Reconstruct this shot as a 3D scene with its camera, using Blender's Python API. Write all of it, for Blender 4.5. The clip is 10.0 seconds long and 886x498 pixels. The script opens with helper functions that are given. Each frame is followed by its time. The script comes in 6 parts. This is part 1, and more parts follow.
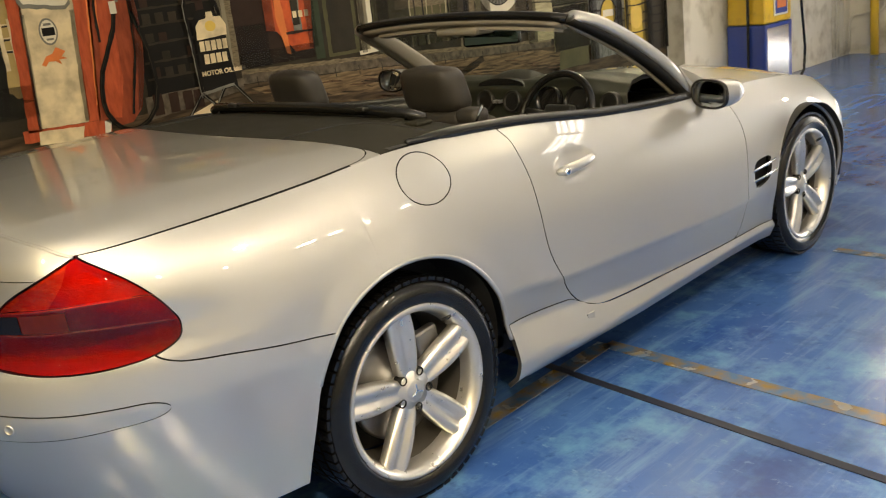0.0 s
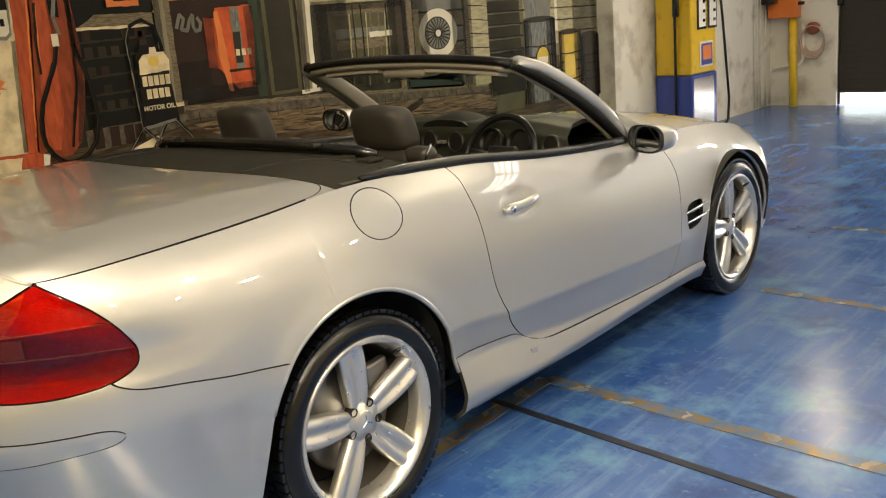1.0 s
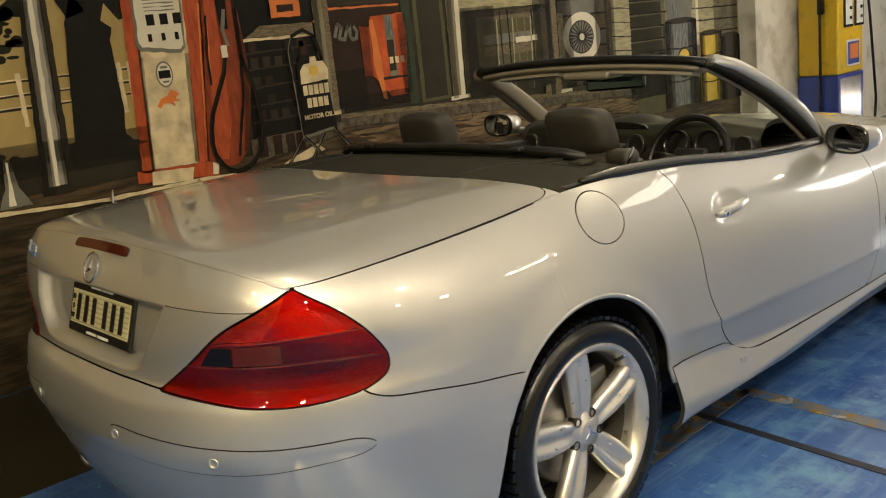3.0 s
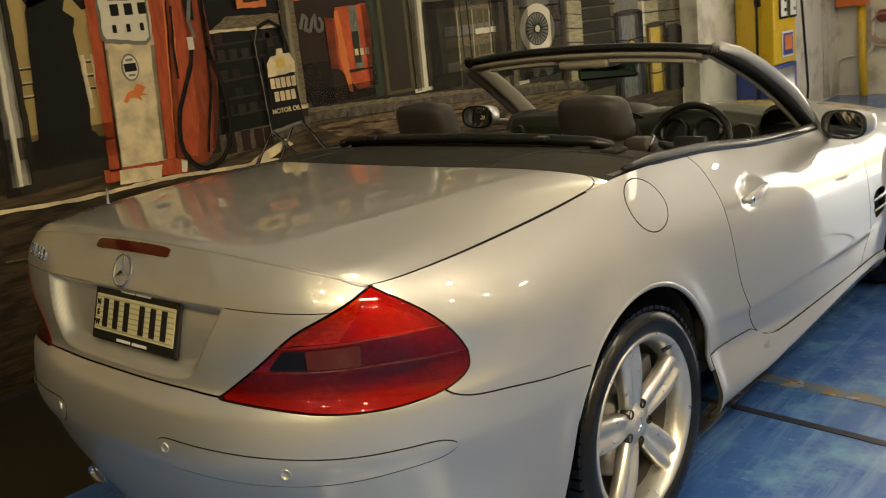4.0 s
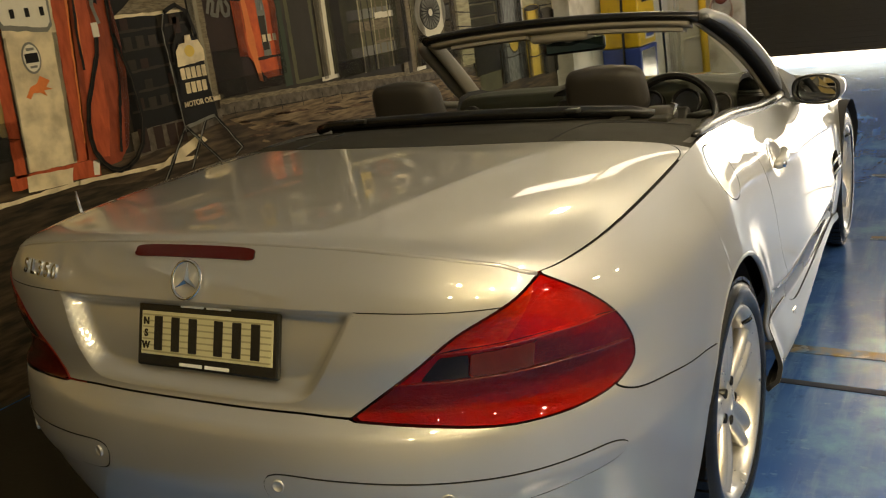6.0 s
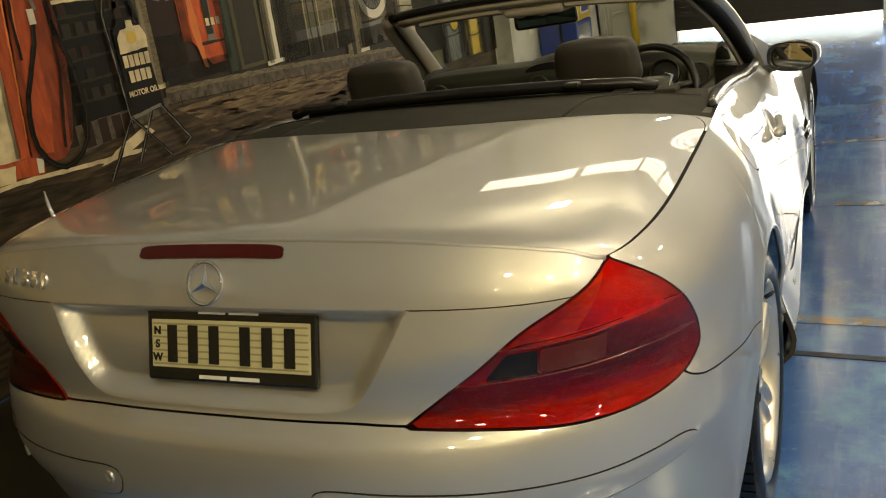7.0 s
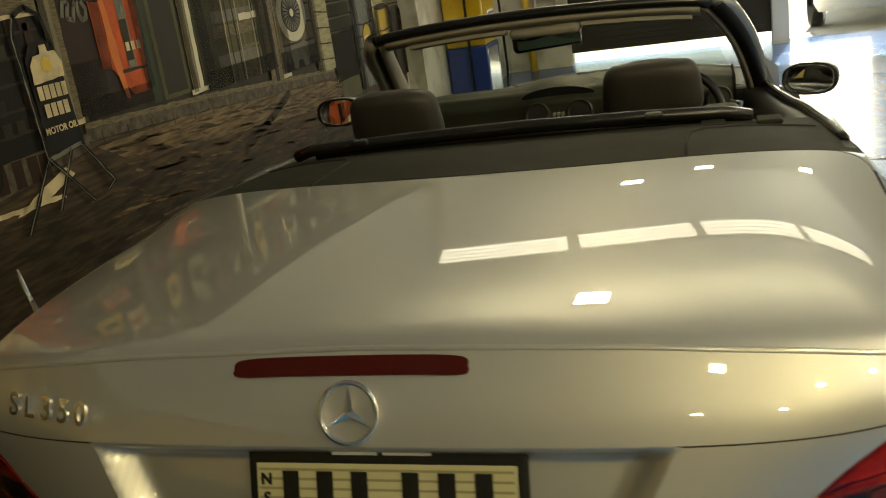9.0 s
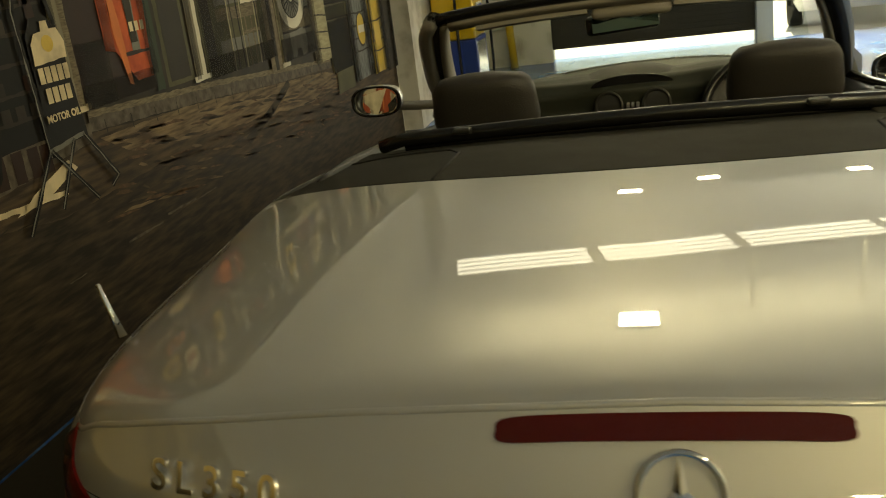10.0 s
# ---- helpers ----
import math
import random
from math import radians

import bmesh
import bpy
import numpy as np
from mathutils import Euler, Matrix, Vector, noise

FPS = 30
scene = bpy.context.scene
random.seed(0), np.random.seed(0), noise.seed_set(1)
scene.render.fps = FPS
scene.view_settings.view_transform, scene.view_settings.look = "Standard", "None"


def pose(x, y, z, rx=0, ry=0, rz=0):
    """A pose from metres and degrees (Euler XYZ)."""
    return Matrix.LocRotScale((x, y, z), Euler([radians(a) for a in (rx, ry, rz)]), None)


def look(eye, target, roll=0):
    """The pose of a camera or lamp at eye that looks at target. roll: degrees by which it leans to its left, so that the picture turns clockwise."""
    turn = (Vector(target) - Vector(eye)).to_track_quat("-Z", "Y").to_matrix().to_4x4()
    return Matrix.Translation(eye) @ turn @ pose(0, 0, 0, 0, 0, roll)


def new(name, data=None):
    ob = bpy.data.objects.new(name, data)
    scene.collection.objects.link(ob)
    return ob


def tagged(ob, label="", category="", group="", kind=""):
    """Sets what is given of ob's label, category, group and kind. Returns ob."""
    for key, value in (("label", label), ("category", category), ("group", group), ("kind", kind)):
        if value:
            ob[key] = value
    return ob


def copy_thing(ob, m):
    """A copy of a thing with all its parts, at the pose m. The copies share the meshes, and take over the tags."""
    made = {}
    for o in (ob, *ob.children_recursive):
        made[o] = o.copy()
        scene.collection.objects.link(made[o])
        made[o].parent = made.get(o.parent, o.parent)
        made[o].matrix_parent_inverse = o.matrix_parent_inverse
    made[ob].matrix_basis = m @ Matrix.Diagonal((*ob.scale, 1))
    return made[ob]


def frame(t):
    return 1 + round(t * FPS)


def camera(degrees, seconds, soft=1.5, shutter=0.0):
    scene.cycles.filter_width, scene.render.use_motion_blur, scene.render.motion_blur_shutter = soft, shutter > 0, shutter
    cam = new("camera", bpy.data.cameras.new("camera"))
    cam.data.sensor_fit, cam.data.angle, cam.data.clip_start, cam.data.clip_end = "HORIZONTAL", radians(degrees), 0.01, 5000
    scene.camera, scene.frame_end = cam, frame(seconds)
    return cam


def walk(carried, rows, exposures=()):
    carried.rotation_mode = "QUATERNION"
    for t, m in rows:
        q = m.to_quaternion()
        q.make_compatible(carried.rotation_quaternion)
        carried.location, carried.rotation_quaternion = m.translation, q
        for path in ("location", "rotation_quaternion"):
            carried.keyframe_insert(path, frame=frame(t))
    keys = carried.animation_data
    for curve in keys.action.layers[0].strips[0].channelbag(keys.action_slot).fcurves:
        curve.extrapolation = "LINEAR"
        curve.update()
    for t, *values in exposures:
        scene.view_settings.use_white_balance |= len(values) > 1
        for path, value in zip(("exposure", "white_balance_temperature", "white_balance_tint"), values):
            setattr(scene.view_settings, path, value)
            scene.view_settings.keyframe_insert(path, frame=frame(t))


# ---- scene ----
cam = camera(50.9, 10.0, soft=1.1, shutter=0.35)
PATH = [
    (0, (2.738, -1.579, 1.462), (1.331, -0.273, 0.898), -6.7),
    (0.5, (2.761, -1.66, 1.468), (1.408, -0.286, 0.939), -5.6),
    (1, (2.745, -1.676, 1.467), (1.437, -0.244, 0.974), -4.8),
    (1.5, (2.726, -1.687, 1.470), (1.423, -0.243, 1.004), -4.2),
    (2, (2.673, -1.702, 1.474), (1.279, -0.341, 1.023), -4.8),
    (2.5, (2.56, -1.787, 1.468), (1.095, -0.499, 1.026), -5.6),
    (3, (2.439, -1.88, 1.474), (0.982, -0.586, 1.018), -6.3),
    (4.5, (1.94, -2.155, 1.484), (0.707, -0.659, 0.992), -6.4),
    (5, (1.773, -2.204, 1.481), (0.607, -0.656, 0.988), -6.9),
    (5.5, (1.579, -2.236, 1.471), (0.49, -0.638, 0.963), -7.2),
    (6, (1.418, -2.274, 1.471), (0.415, -0.629, 0.935), -7.5),
    (7.5, (1.002, -2.215, 1.474), (0.217, -0.48, 0.864), -9.3),
    (8, (0.863, -2.156, 1.489), (0.148, -0.388, 0.887), -9.2),
    (8.5, (0.716, -2.094, 1.514), (0.068, -0.298, 0.918), -9.1),
    (9, (0.475, -1.979, 1.508), (-0.099, -0.156, 0.917), -8.5),
    (9.5, (0.233, -1.866, 1.492), (-0.283, -0.03, 0.890), -8.0),
    (10, (-0.011, -1.74, 1.469), (-0.47, 0.109, 0.862), -7.4),
]
walk(cam, [(t, look(eye, target, roll)) for t, eye, target, roll in PATH], exposures=[(0, 2.14, 7700, 14), (3, 1.83, 8000, 12), (6, 1.60, 8700, 11), (7.5, 1.66, 8300, 6), (9, 1.30, 8600, 0), (10, 1.30, 9000, -1)])

# ---- world and light ----
world = bpy.data.worlds.new("world")
scene.world = world
world.use_nodes = True
wn = world.node_tree.nodes
sky = wn.new("ShaderNodeTexSky")
sky.sky_type, sky.sun_disc = "NISHITA", False
sky.sun_elevation, sky.sun_rotation = radians(48), radians(25)
wn["Background"].inputs["Strength"].default_value = 0.12
world.node_tree.links.new(sky.outputs[0], wn["Background"].inputs["Color"])


def lamp(name, kind, m, energy, color=(1, 1, 1), **more):
    data = bpy.data.lights.new(name, kind)
    data.energy, data.color = energy, color
    for key, value in more.items():
        setattr(data, key, value)
    ob = new(name, data)
    ob.matrix_world = m
    return ob


sun = lamp("sun", "SUN", look((3, 25, 22), (0, 8, 0)), 5.0, (1.0, 0.95, 0.86), angle=radians(0.5))
# daylight of the open vehicle entrance
lamp("entrance_daylight", "AREA", look((1.80, 9.76, 1.30), (1.7, 0, 1.5)), 16.5, (1.0, 0.97, 0.90), shape="RECTANGLE", size=0.85, size_y=2.5)

CEILING, LAMP_Z = 3.50, 2.95  # ceiling raised so the added uplights spread evenly; lamps hang below it
WARM, TUBE = (1.0, 0.87, 0.52), (1.0, 0.95, 0.76)
ROW = [(x, 4.17 + 0.20 * x) for x in (-0.95, 0.01, 0.97, 1.93)]
ROW_TURN = 11.0  # the row stands at an angle to the car
SPOTS = [(-0.2, 2.98), (-0.3, 7.12), (0.48, 7.75), (1.88, 7.5)]
SPOTS += [(0.9, -2.7), (0.9, -4.5), (2.2, -2.7), (2.2, -4.5), (3.3, -1.8), (1.5, -0.9), (2.8, -0.7), (2.8, 0.9)]
# unseen lamps added along the right wall to brighten it for the flank
FILL_SPOTS = [(5.2, -3.0), (5.2, -0.9), (5.2, 1.2), (5.2, 2.8), (5.2, 4.4)]
for x, y in ROW:
    lamp("tube_light", "AREA", pose(x, y, LAMP_Z - 0.16, 0, 0, ROW_TURN), 0.36, (1.0, 0.98, 0.94), shape="RECTANGLE", size=0.90, size_y=0.42)
    # added lamp above each housing, brightens the ceiling
    lamp("ceiling_fill_up", "AREA", pose(x, y, LAMP_Z - 0.07, 180, 0, -ROW_TURN), 3.3, TUBE, shape="RECTANGLE", size=0.90, size_y=0.42)
for x, y in SPOTS + FILL_SPOTS:
    watts = 4.0 if x > 5 else (3.6 if x < 1 else 17.0) if y < -1.5 else (4.0 if x < 2 else 9.0) if y < 1 else 2.5
    lamp("spot_light", "AREA", pose(x, y, LAMP_Z - 0.035), watts, (1.0, 0.92, 0.72) if x > 1.4 and -2 < y < 5 else WARM, shape="SQUARE", size=0.18 if y > 2 else 0.12)

# ---- materials ----
def rgba(c):
    return (*c, 1.0)


def mat(name, col, rough=0.5, metal=0.0, var=0.12, scale=6.0, bump=0.0, bscale=90.0, coat=0.0, coat_rough=0.03, second=None, amount=0.0, sharp=0.2, detail=6.0, stretch=(1, 1, 1), spread=0.08, gleam=0.5, coat_ior=1.5):
    """A surface: base colour that drifts at two scales, a second colour in patches, roughness that drifts, fine relief."""
    m = bpy.data.materials.new(name)
    m.use_nodes = True
    t = m.node_tree
    n, l = t.nodes, t.links
    b = n["Principled BSDF"]
    co = n.new("ShaderNodeTexCoord")
    mp = n.new("ShaderNodeMapping")
    mp.inputs["Scale"].default_value = stretch
    l.new(co.outputs["Object"], mp.inputs["Vector"])

    def noise_tex(s, d=detail):
        x = n.new("ShaderNodeTexNoise")
        x.inputs["Scale"].default_value, x.inputs["Detail"].default_value = s, d
        l.new(mp.outputs[0], x.inputs["Vector"])
        return x

    def blend(fac, a, c):
        x = n.new("ShaderNodeMix")
        x.data_type = "RGBA"
        l.new(fac, x.inputs[0])
        for sock, v in ((x.inputs[6], a), (x.inputs[7], c)):
            if isinstance(v, tuple):
                sock.default_value = rgba(v)
            else:
                l.new(v, sock)
        return x.outputs[2]

    big, fine = noise_tex(scale), noise_tex(scale * 9)
    lo, hi = tuple(max(0, c * (1 - var)) for c in col), tuple(min(1, c * (1 + var)) for c in col)
    out = blend(big.outputs["Fac"], lo, hi)
    out2 = blend(fine.outputs["Fac"], tuple(c * (1 - var * 0.5) for c in col), tuple(min(1, c * (1 + var * 0.5)) for c in col))
    mixed = n.new("ShaderNodeMix")
    mixed.data_type = "RGBA"
    mixed.inputs[0].default_value = 0.45
    l.new(out, mixed.inputs[6]), l.new(out2, mixed.inputs[7])
    color = mixed.outputs[2]
    if second:
        patch = noise_tex(scale * 1.7)
        ramp = n.new("ShaderNodeMapRange")
        ramp.inputs["From Min"].default_value, ramp.inputs["From Max"].default_value = 0.62 - amount * 0.3 - sharp * 0.5, 0.62 - amount * 0.3 + sharp * 0.5
        l.new(patch.outputs["Fac"], ramp.inputs["Value"])
        color = blend(ramp.outputs[0], color, second)
    l.new(color, b.inputs["Base Color"])
    rr = n.new("ShaderNodeMapRange")
    rr.inputs["To Min"].default_value, rr.inputs["To Max"].default_value = max(0.0, rough - spread), min(1.0, rough + spread)
    l.new(big.outputs["Fac"], rr.inputs["Value"])
    l.new(rr.outputs[0], b.inputs["Roughness"])
    b.inputs["Metallic"].default_value = metal
    b.inputs["Specular IOR Level"].default_value, b.inputs["Coat IOR"].default_value = gleam, coat_ior
    b.inputs["Coat Weight"].default_value, b.inputs["Coat Roughness"].default_value = coat, coat_rough
    if bump:
        bt = noise_tex(bscale, 3)
        bp = n.new("ShaderNodeBump")
        bp.inputs["Strength"].default_value, bp.inputs["Distance"].default_value = bump, 0.004
        l.new(bt.outputs["Fac"], bp.inputs["Height"])
        l.new(bp.outputs[0], b.inputs["Normal"])
    return m


def glow(name, col, strength):
    m = bpy.data.materials.new(name)
    m.use_nodes = True
    b = m.node_tree.nodes["Principled BSDF"]
    b.inputs["Base Color"].default_value = rgba((0.8, 0.8, 0.8))
    b.inputs["Emission Color"].default_value, b.inputs["Emission Strength"].default_value = rgba(col), strength
    return m


PAINT = mat("silver_paint", (0.45, 0.447, 0.43), 0.43, 0.70, var=0.03, scale=300, coat=1.0, coat_rough=0.008, spread=0.02, coat_ior=2.15)
BLACK_TRIM = mat("black_trim", (0.010, 0.010, 0.010), 0.24, var=0.2)
RUBBER = mat("tyre_rubber", (0.004, 0.004, 0.004), 0.22, var=0.3, scale=12, bump=0.10, bscale=140, gleam=0.42)
RIM = mat("alloy_silver", (0.60, 0.59, 0.57), 0.30, 0.8, var=0.04, scale=40, coat=0.6, coat_rough=0.08)
# shade behind the spokes is put into this darker rim colour
BARREL = mat("shaded_rim_barrel", (0.13, 0.12, 0.105), 0.5, 0.4, var=0.3, scale=20)
DARK = mat("underbody_and_seam_black", (0.01, 0.01, 0.01), 0.8, var=0.2)
DULL_RING = mat("satin_grey_ring", (0.06, 0.06, 0.056), 0.35, 0.7, var=0.1, scale=40)
BRAKE_RED = mat("brake_lamp_red", (0.045, 0.003, 0.002), 0.4, var=0.4, scale=14, gleam=0.05, coat=0.8, coat_rough=0.01)
CHROME = mat("chrome", (0.85, 0.85, 0.85), 0.07, 1.0, var=0.02, spread=0.03)
RED_DARK = mat("brown_red_lens", (0.085, 0.009, 0.003), 0.2, var=0.4, scale=24, gleam=0.4, stretch=(6, 1, 1))
SMOKE = mat("smoked_lens", (0.006, 0.004, 0.005), 0.2, var=0.4, scale=30, gleam=0.3)
RIDGE = mat("pale_red_ridge", (0.24, 0.022, 0.014), 0.15, var=0.2, scale=30, coat=1.0)
# the orange glow of gathered light is put into this colour
BOWL = mat("orange_glow_reflector", (0.96, 0.50, 0.20), 0.34, 0.25, var=0.25, scale=30, second=(0.85, 0.14, 0.05), amount=0.12, sharp=0.30, bump=0.9, bscale=55, spread=0.1, stretch=(1, 1, 2.5))
CORNER = mat("lamp_corner_plastic", (0.70, 0.034, 0.022), 0.35, 0.10, var=0.30, scale=70, bump=0.6, bscale=130, stretch=(1, 1, 2))
GRID = mat("lamp_grid_plastic", (0.36, 0.014, 0.010), 0.35, 0.10, var=0.45, scale=60, bump=0.6, bscale=130, stretch=(1, 1, 2))


def red_glass():
    """Deep red clear plastic with a glossy face; paler tint spots imitate a glow."""
    m = bpy.data.materials.new("red_lens")
    m.use_nodes = True
    n, l = m.node_tree.nodes, m.node_tree.links
    tint, shine, mix, rim = n.new("ShaderNodeBsdfTransparent"), n.new("ShaderNodeBsdfGlossy"), n.new("ShaderNodeMixShader"), n.new("ShaderNodeFresnel")
    noise, ramp = n.new("ShaderNodeTexNoise"), n.new("ShaderNodeMix")
    noise.inputs["Scale"].default_value = 26
    ramp.data_type = "RGBA"
    ramp.inputs[6].default_value, ramp.inputs[7].default_value = (0.80, 0.19, 0.11, 1), (0.92, 0.34, 0.17, 1)
    # noise picks the paler spots that imitate the glow
    thin = n.new("ShaderNodeMapRange")
    thin.inputs["From Min"].default_value, thin.inputs["From Max"].default_value = 0.50, 0.74
    l.new(noise.outputs["Fac"], thin.inputs["Value"]), l.new(thin.outputs[0], ramp.inputs[0]), l.new(ramp.outputs[2], tint.inputs[0])
    shine.inputs["Roughness"].default_value, rim.inputs["IOR"].default_value = 0.012, 1.52
    l.new(rim.outputs[0], mix.inputs[0]), l.new(tint.outputs[0], mix.inputs[1]), l.new(shine.outputs[0], mix.inputs[2])
    l.new(mix.outputs[0], n["Material Output"].inputs["Surface"])
    return m


RED_LENS = red_glass()
COVER = mat("dark_grey_cover", (0.020, 0.019, 0.014), 0.7, var=0.12, scale=14, bump=0.15, bscale=320, gleam=0.14)
LEATHER = mat("charcoal_leather", (0.026, 0.023, 0.019), 0.55, var=0.1, scale=18, bump=0.25, bscale=260)
PLASTIC = mat("black_plastic", (0.008, 0.008, 0.007), 0.45, var=0.15, bump=0.15, bscale=300)
DISC = mat("brake_disc_steel", (0.25, 0.24, 0.23), 0.4, 0.9, var=0.2, scale=30)


def painted_floor():
    """Worn blue floor paint: pale scuffs, drag streaks, brown stains and chips, patchy gloss."""
    m = mat("blue_painted_concrete", (0.015, 0.060, 0.255), 0.23, gleam=0.6, var=0.45, scale=1.4, bump=0.12, bscale=34, spread=0.10, detail=9.0, second=(0.045, 0.125, 0.34), amount=0.45, sharp=0.5)
    n, l = m.node_tree.nodes, m.node_tree.links
    b = n["Principled BSDF"]
    co = n.new("ShaderNodeTexCoord")
    col = b.inputs["Base Color"].links[0].from_socket
    for name, stretch, scale, lo, hi, c, amount in (("scuff", (1, 1, 1), 2.6, 0.50, 0.66, (0.10, 0.25, 0.43), 0.75), ("drag", (7, 0.6, 1), 2.0, 0.50, 0.68, (0.11, 0.23, 0.43), 0.6), ("deep", (1, 1, 1), 1.7, 0.52, 0.66, (0.008, 0.030, 0.15), 0.75), ("chip", (1, 1.6, 1), 16.0, 0.60, 0.68, (0.13, 0.25, 0.42), 0.55), ("dirt", (1.4, 1, 1), 9.0, 0.60, 0.72, (0.008, 0.028, 0.13), 0.6), ("stain", (1, 1, 1), 6.5, 0.70, 0.76, (0.11, 0.07, 0.035), 0.6), ("speck", (1, 1, 1), 60.0, 0.74, 0.78, (0.30, 0.33, 0.36), 0.5)):
        mp = n.new("ShaderNodeMapping")
        mp.inputs["Scale"].default_value = stretch
        mp.inputs["Location"].default_value = (scale, 2 * scale, 0)
        mp.inputs["Rotation"].default_value = (0, 0, 0.35 if name == "drag" else 0.0)
        l.new(co.outputs["Object"], mp.inputs["Vector"])
        tex = n.new("ShaderNodeTexNoise")
        tex.inputs["Scale"].default_value, tex.inputs["Detail"].default_value, tex.inputs["Roughness"].default_value = scale, 10, 0.66
        l.new(mp.outputs[0], tex.inputs["Vector"])
        r = n.new("ShaderNodeMapRange")
        r.inputs["From Min"].default_value, r.inputs["From Max"].default_value, r.inputs["To Max"].default_value = lo, hi, amount
        l.new(tex.outputs["Fac"], r.inputs["Value"])
        x = n.new("ShaderNodeMix")
        x.data_type = "RGBA"
        l.new(r.outputs[0], x.inputs[0]), l.new(col, x.inputs[6])
        x.inputs[7].default_value = rgba(c)
        col = x.outputs[2]
    l.new(col, b.inputs["Base Color"])
    return m


FLOOR = painted_floor()
# darker than the pale render, for unseen walls the tail reflects
DIM_WALL = mat("dim_grey_render", (0.42, 0.40, 0.35), 0.75, var=0.12, scale=1.0, bump=0.3)
WHITE_WALL = mat("white_painted_render", (0.60, 0.58, 0.51), 0.6, var=0.07, scale=2.2, bump=0.4, bscale=26, second=(0.28, 0.25, 0.19), amount=-0.05, sharp=0.25)
CEIL_MAT = mat("ceiling_panel_offwhite", (0.84, 0.83, 0.78), 0.8, var=0.06, scale=1.2, bump=0.1)
GREY_WALL = mat("pale_render", (0.66, 0.65, 0.60), 0.75, var=0.12, scale=1.0, bump=0.3)

# ---- mesh helpers ----
def mesh(name, verts, faces, material=None, parent=None, label="", smooth=False):
    me = bpy.data.meshes.new(name)
    me.from_pydata([tuple(v) for v in verts], [], faces)
    me.update()
    if smooth:
        me.polygons.foreach_set("use_smooth", [True] * len(me.polygons))
    ob = new(name, me)
    for m in material if isinstance(material, (list, tuple)) else [material]:
        me.materials.append(m)
    if parent:
        ob.parent = parent
    if label:
        tagged(ob, label)
    return ob


def part(name, bm, material, parent=None, label="", smooth=False):
    me = bpy.data.meshes.new(name)
    bmesh.ops.recalc_face_normals(bm, faces=bm.faces)
    bm.to_mesh(me)
    bm.free()
    if smooth:
        me.polygons.foreach_set("use_smooth", [True] * len(me.polygons))
    for m in material if isinstance(material, (list, tuple)) else [material]:
        me.materials.append(m)
    ob = new(name, me)
    if parent:
        ob.parent = parent
    if label:
        tagged(ob, label)
    return ob


def add_box(bm, a, b, bevel=0.0, m=None, segments=2, slot=0):
    """A box from corner a to corner b, with rounded edges, turned by m."""
    c, s = [(p + q) / 2 for p, q in zip(a, b)], [abs(q - p) for p, q in zip(a, b)]
    made = bmesh.ops.create_cube(bm, size=1.0, matrix=Matrix.Translation(c) @ Matrix.Diagonal((*s, 1)))
    verts = made["verts"]
    if bevel:
        edges = list({e for v in verts for e in v.link_edges})
        r = bmesh.ops.bevel(bm, geom=edges, offset=min(bevel, min(s) * 0.49), segments=segments, profile=0.5, affect="EDGES")
        verts = list({v for f in r["faces"] for v in f.verts} | {v for v in verts if v.is_valid})
    faces = {f for v in verts for f in v.link_faces}
    for f in faces:
        f.material_index = slot
    if m is not None:
        bmesh.ops.transform(bm, matrix=m, verts=list({v for f in faces for v in f.verts}))
    return faces


def add_tube(bm, points, radius, sides=10, closed=False, slot=0):
    """A round bar along points; radius may be a list."""
    pts = [Vector(p) for p in points]
    rings = []
    side = None
    for i, p in enumerate(pts):
        a = pts[i - 1] if i or closed else p
        b = pts[(i + 1) % len(pts)] if i + 1 < len(pts) or closed else p
        d = (b - a).normalized()
        side = (side - d * side.dot(d)).normalized() if side is not None else d.orthogonal().normalized()
        up = d.cross(side)
        r = radius[i] if isinstance(radius, (list, tuple)) else radius
        rings.append([bm.verts.new(p + r * (math.cos(k) * side + math.sin(k) * up)) for k in (2 * math.pi * j / sides for j in range(sides))])
    n = len(rings)
    for i in range(n if closed else n - 1):
        a, b = rings[i], rings[(i + 1) % n]
        for j in range(sides):
            f = bm.faces.new((a[j], a[(j + 1) % sides], b[(j + 1) % sides], b[j]))
            f.smooth, f.material_index = True, slot
    if not closed:
        for ring in (rings[0], rings[-1]):
            bm.faces.new(ring).material_index = slot
    return rings


def add_lathe(bm, profile, m=Matrix(), steps=48, slot=0):
    """A turned body: profile of (radius, height) round the z axis, then moved by m."""
    rings = []
    for r, h in profile:
        rings.append([bm.verts.new(m @ Vector((r * math.cos(a), r * math.sin(a), h))) for a in (2 * math.pi * k / steps for k in range(steps))])
    for a, b in zip(rings, rings[1:]):
        for j in range(steps):
            f = bm.faces.new((a[j], a[(j + 1) % steps], b[(j + 1) % steps], b[j]))
            f.smooth, f.material_index = True, slot
    return rings


def box(name, a, b, material, parent=None, label="", bevel=0.0):
    bm = bmesh.new()
    add_box(bm, a, b, bevel)
    return part(name, bm, material, parent, label)


def empty(name, at=(0, 0, 0)):
    ob = new(name)
    ob.location = at
    return ob


def structure(ob, label, category):
    return tagged(ob, label, category, kind="structure")


# ---- the hall ----
MURAL_X, WHITE_X, FAR_Y = -2.165, -2.0, 9.8
structure(box("floor", (-2.6, -7.0, -0.2), (6.0, FAR_Y + 0.3, 0.0), FLOOR), "worn blue painted concrete floor with scuffs", "floor")
structure(box("wall_mural_side", (-2.5, -7.0, 0.0), (MURAL_X - 0.004, 6.15, CEILING), GREY_WALL), "wall that carries the printed mural", "wall")
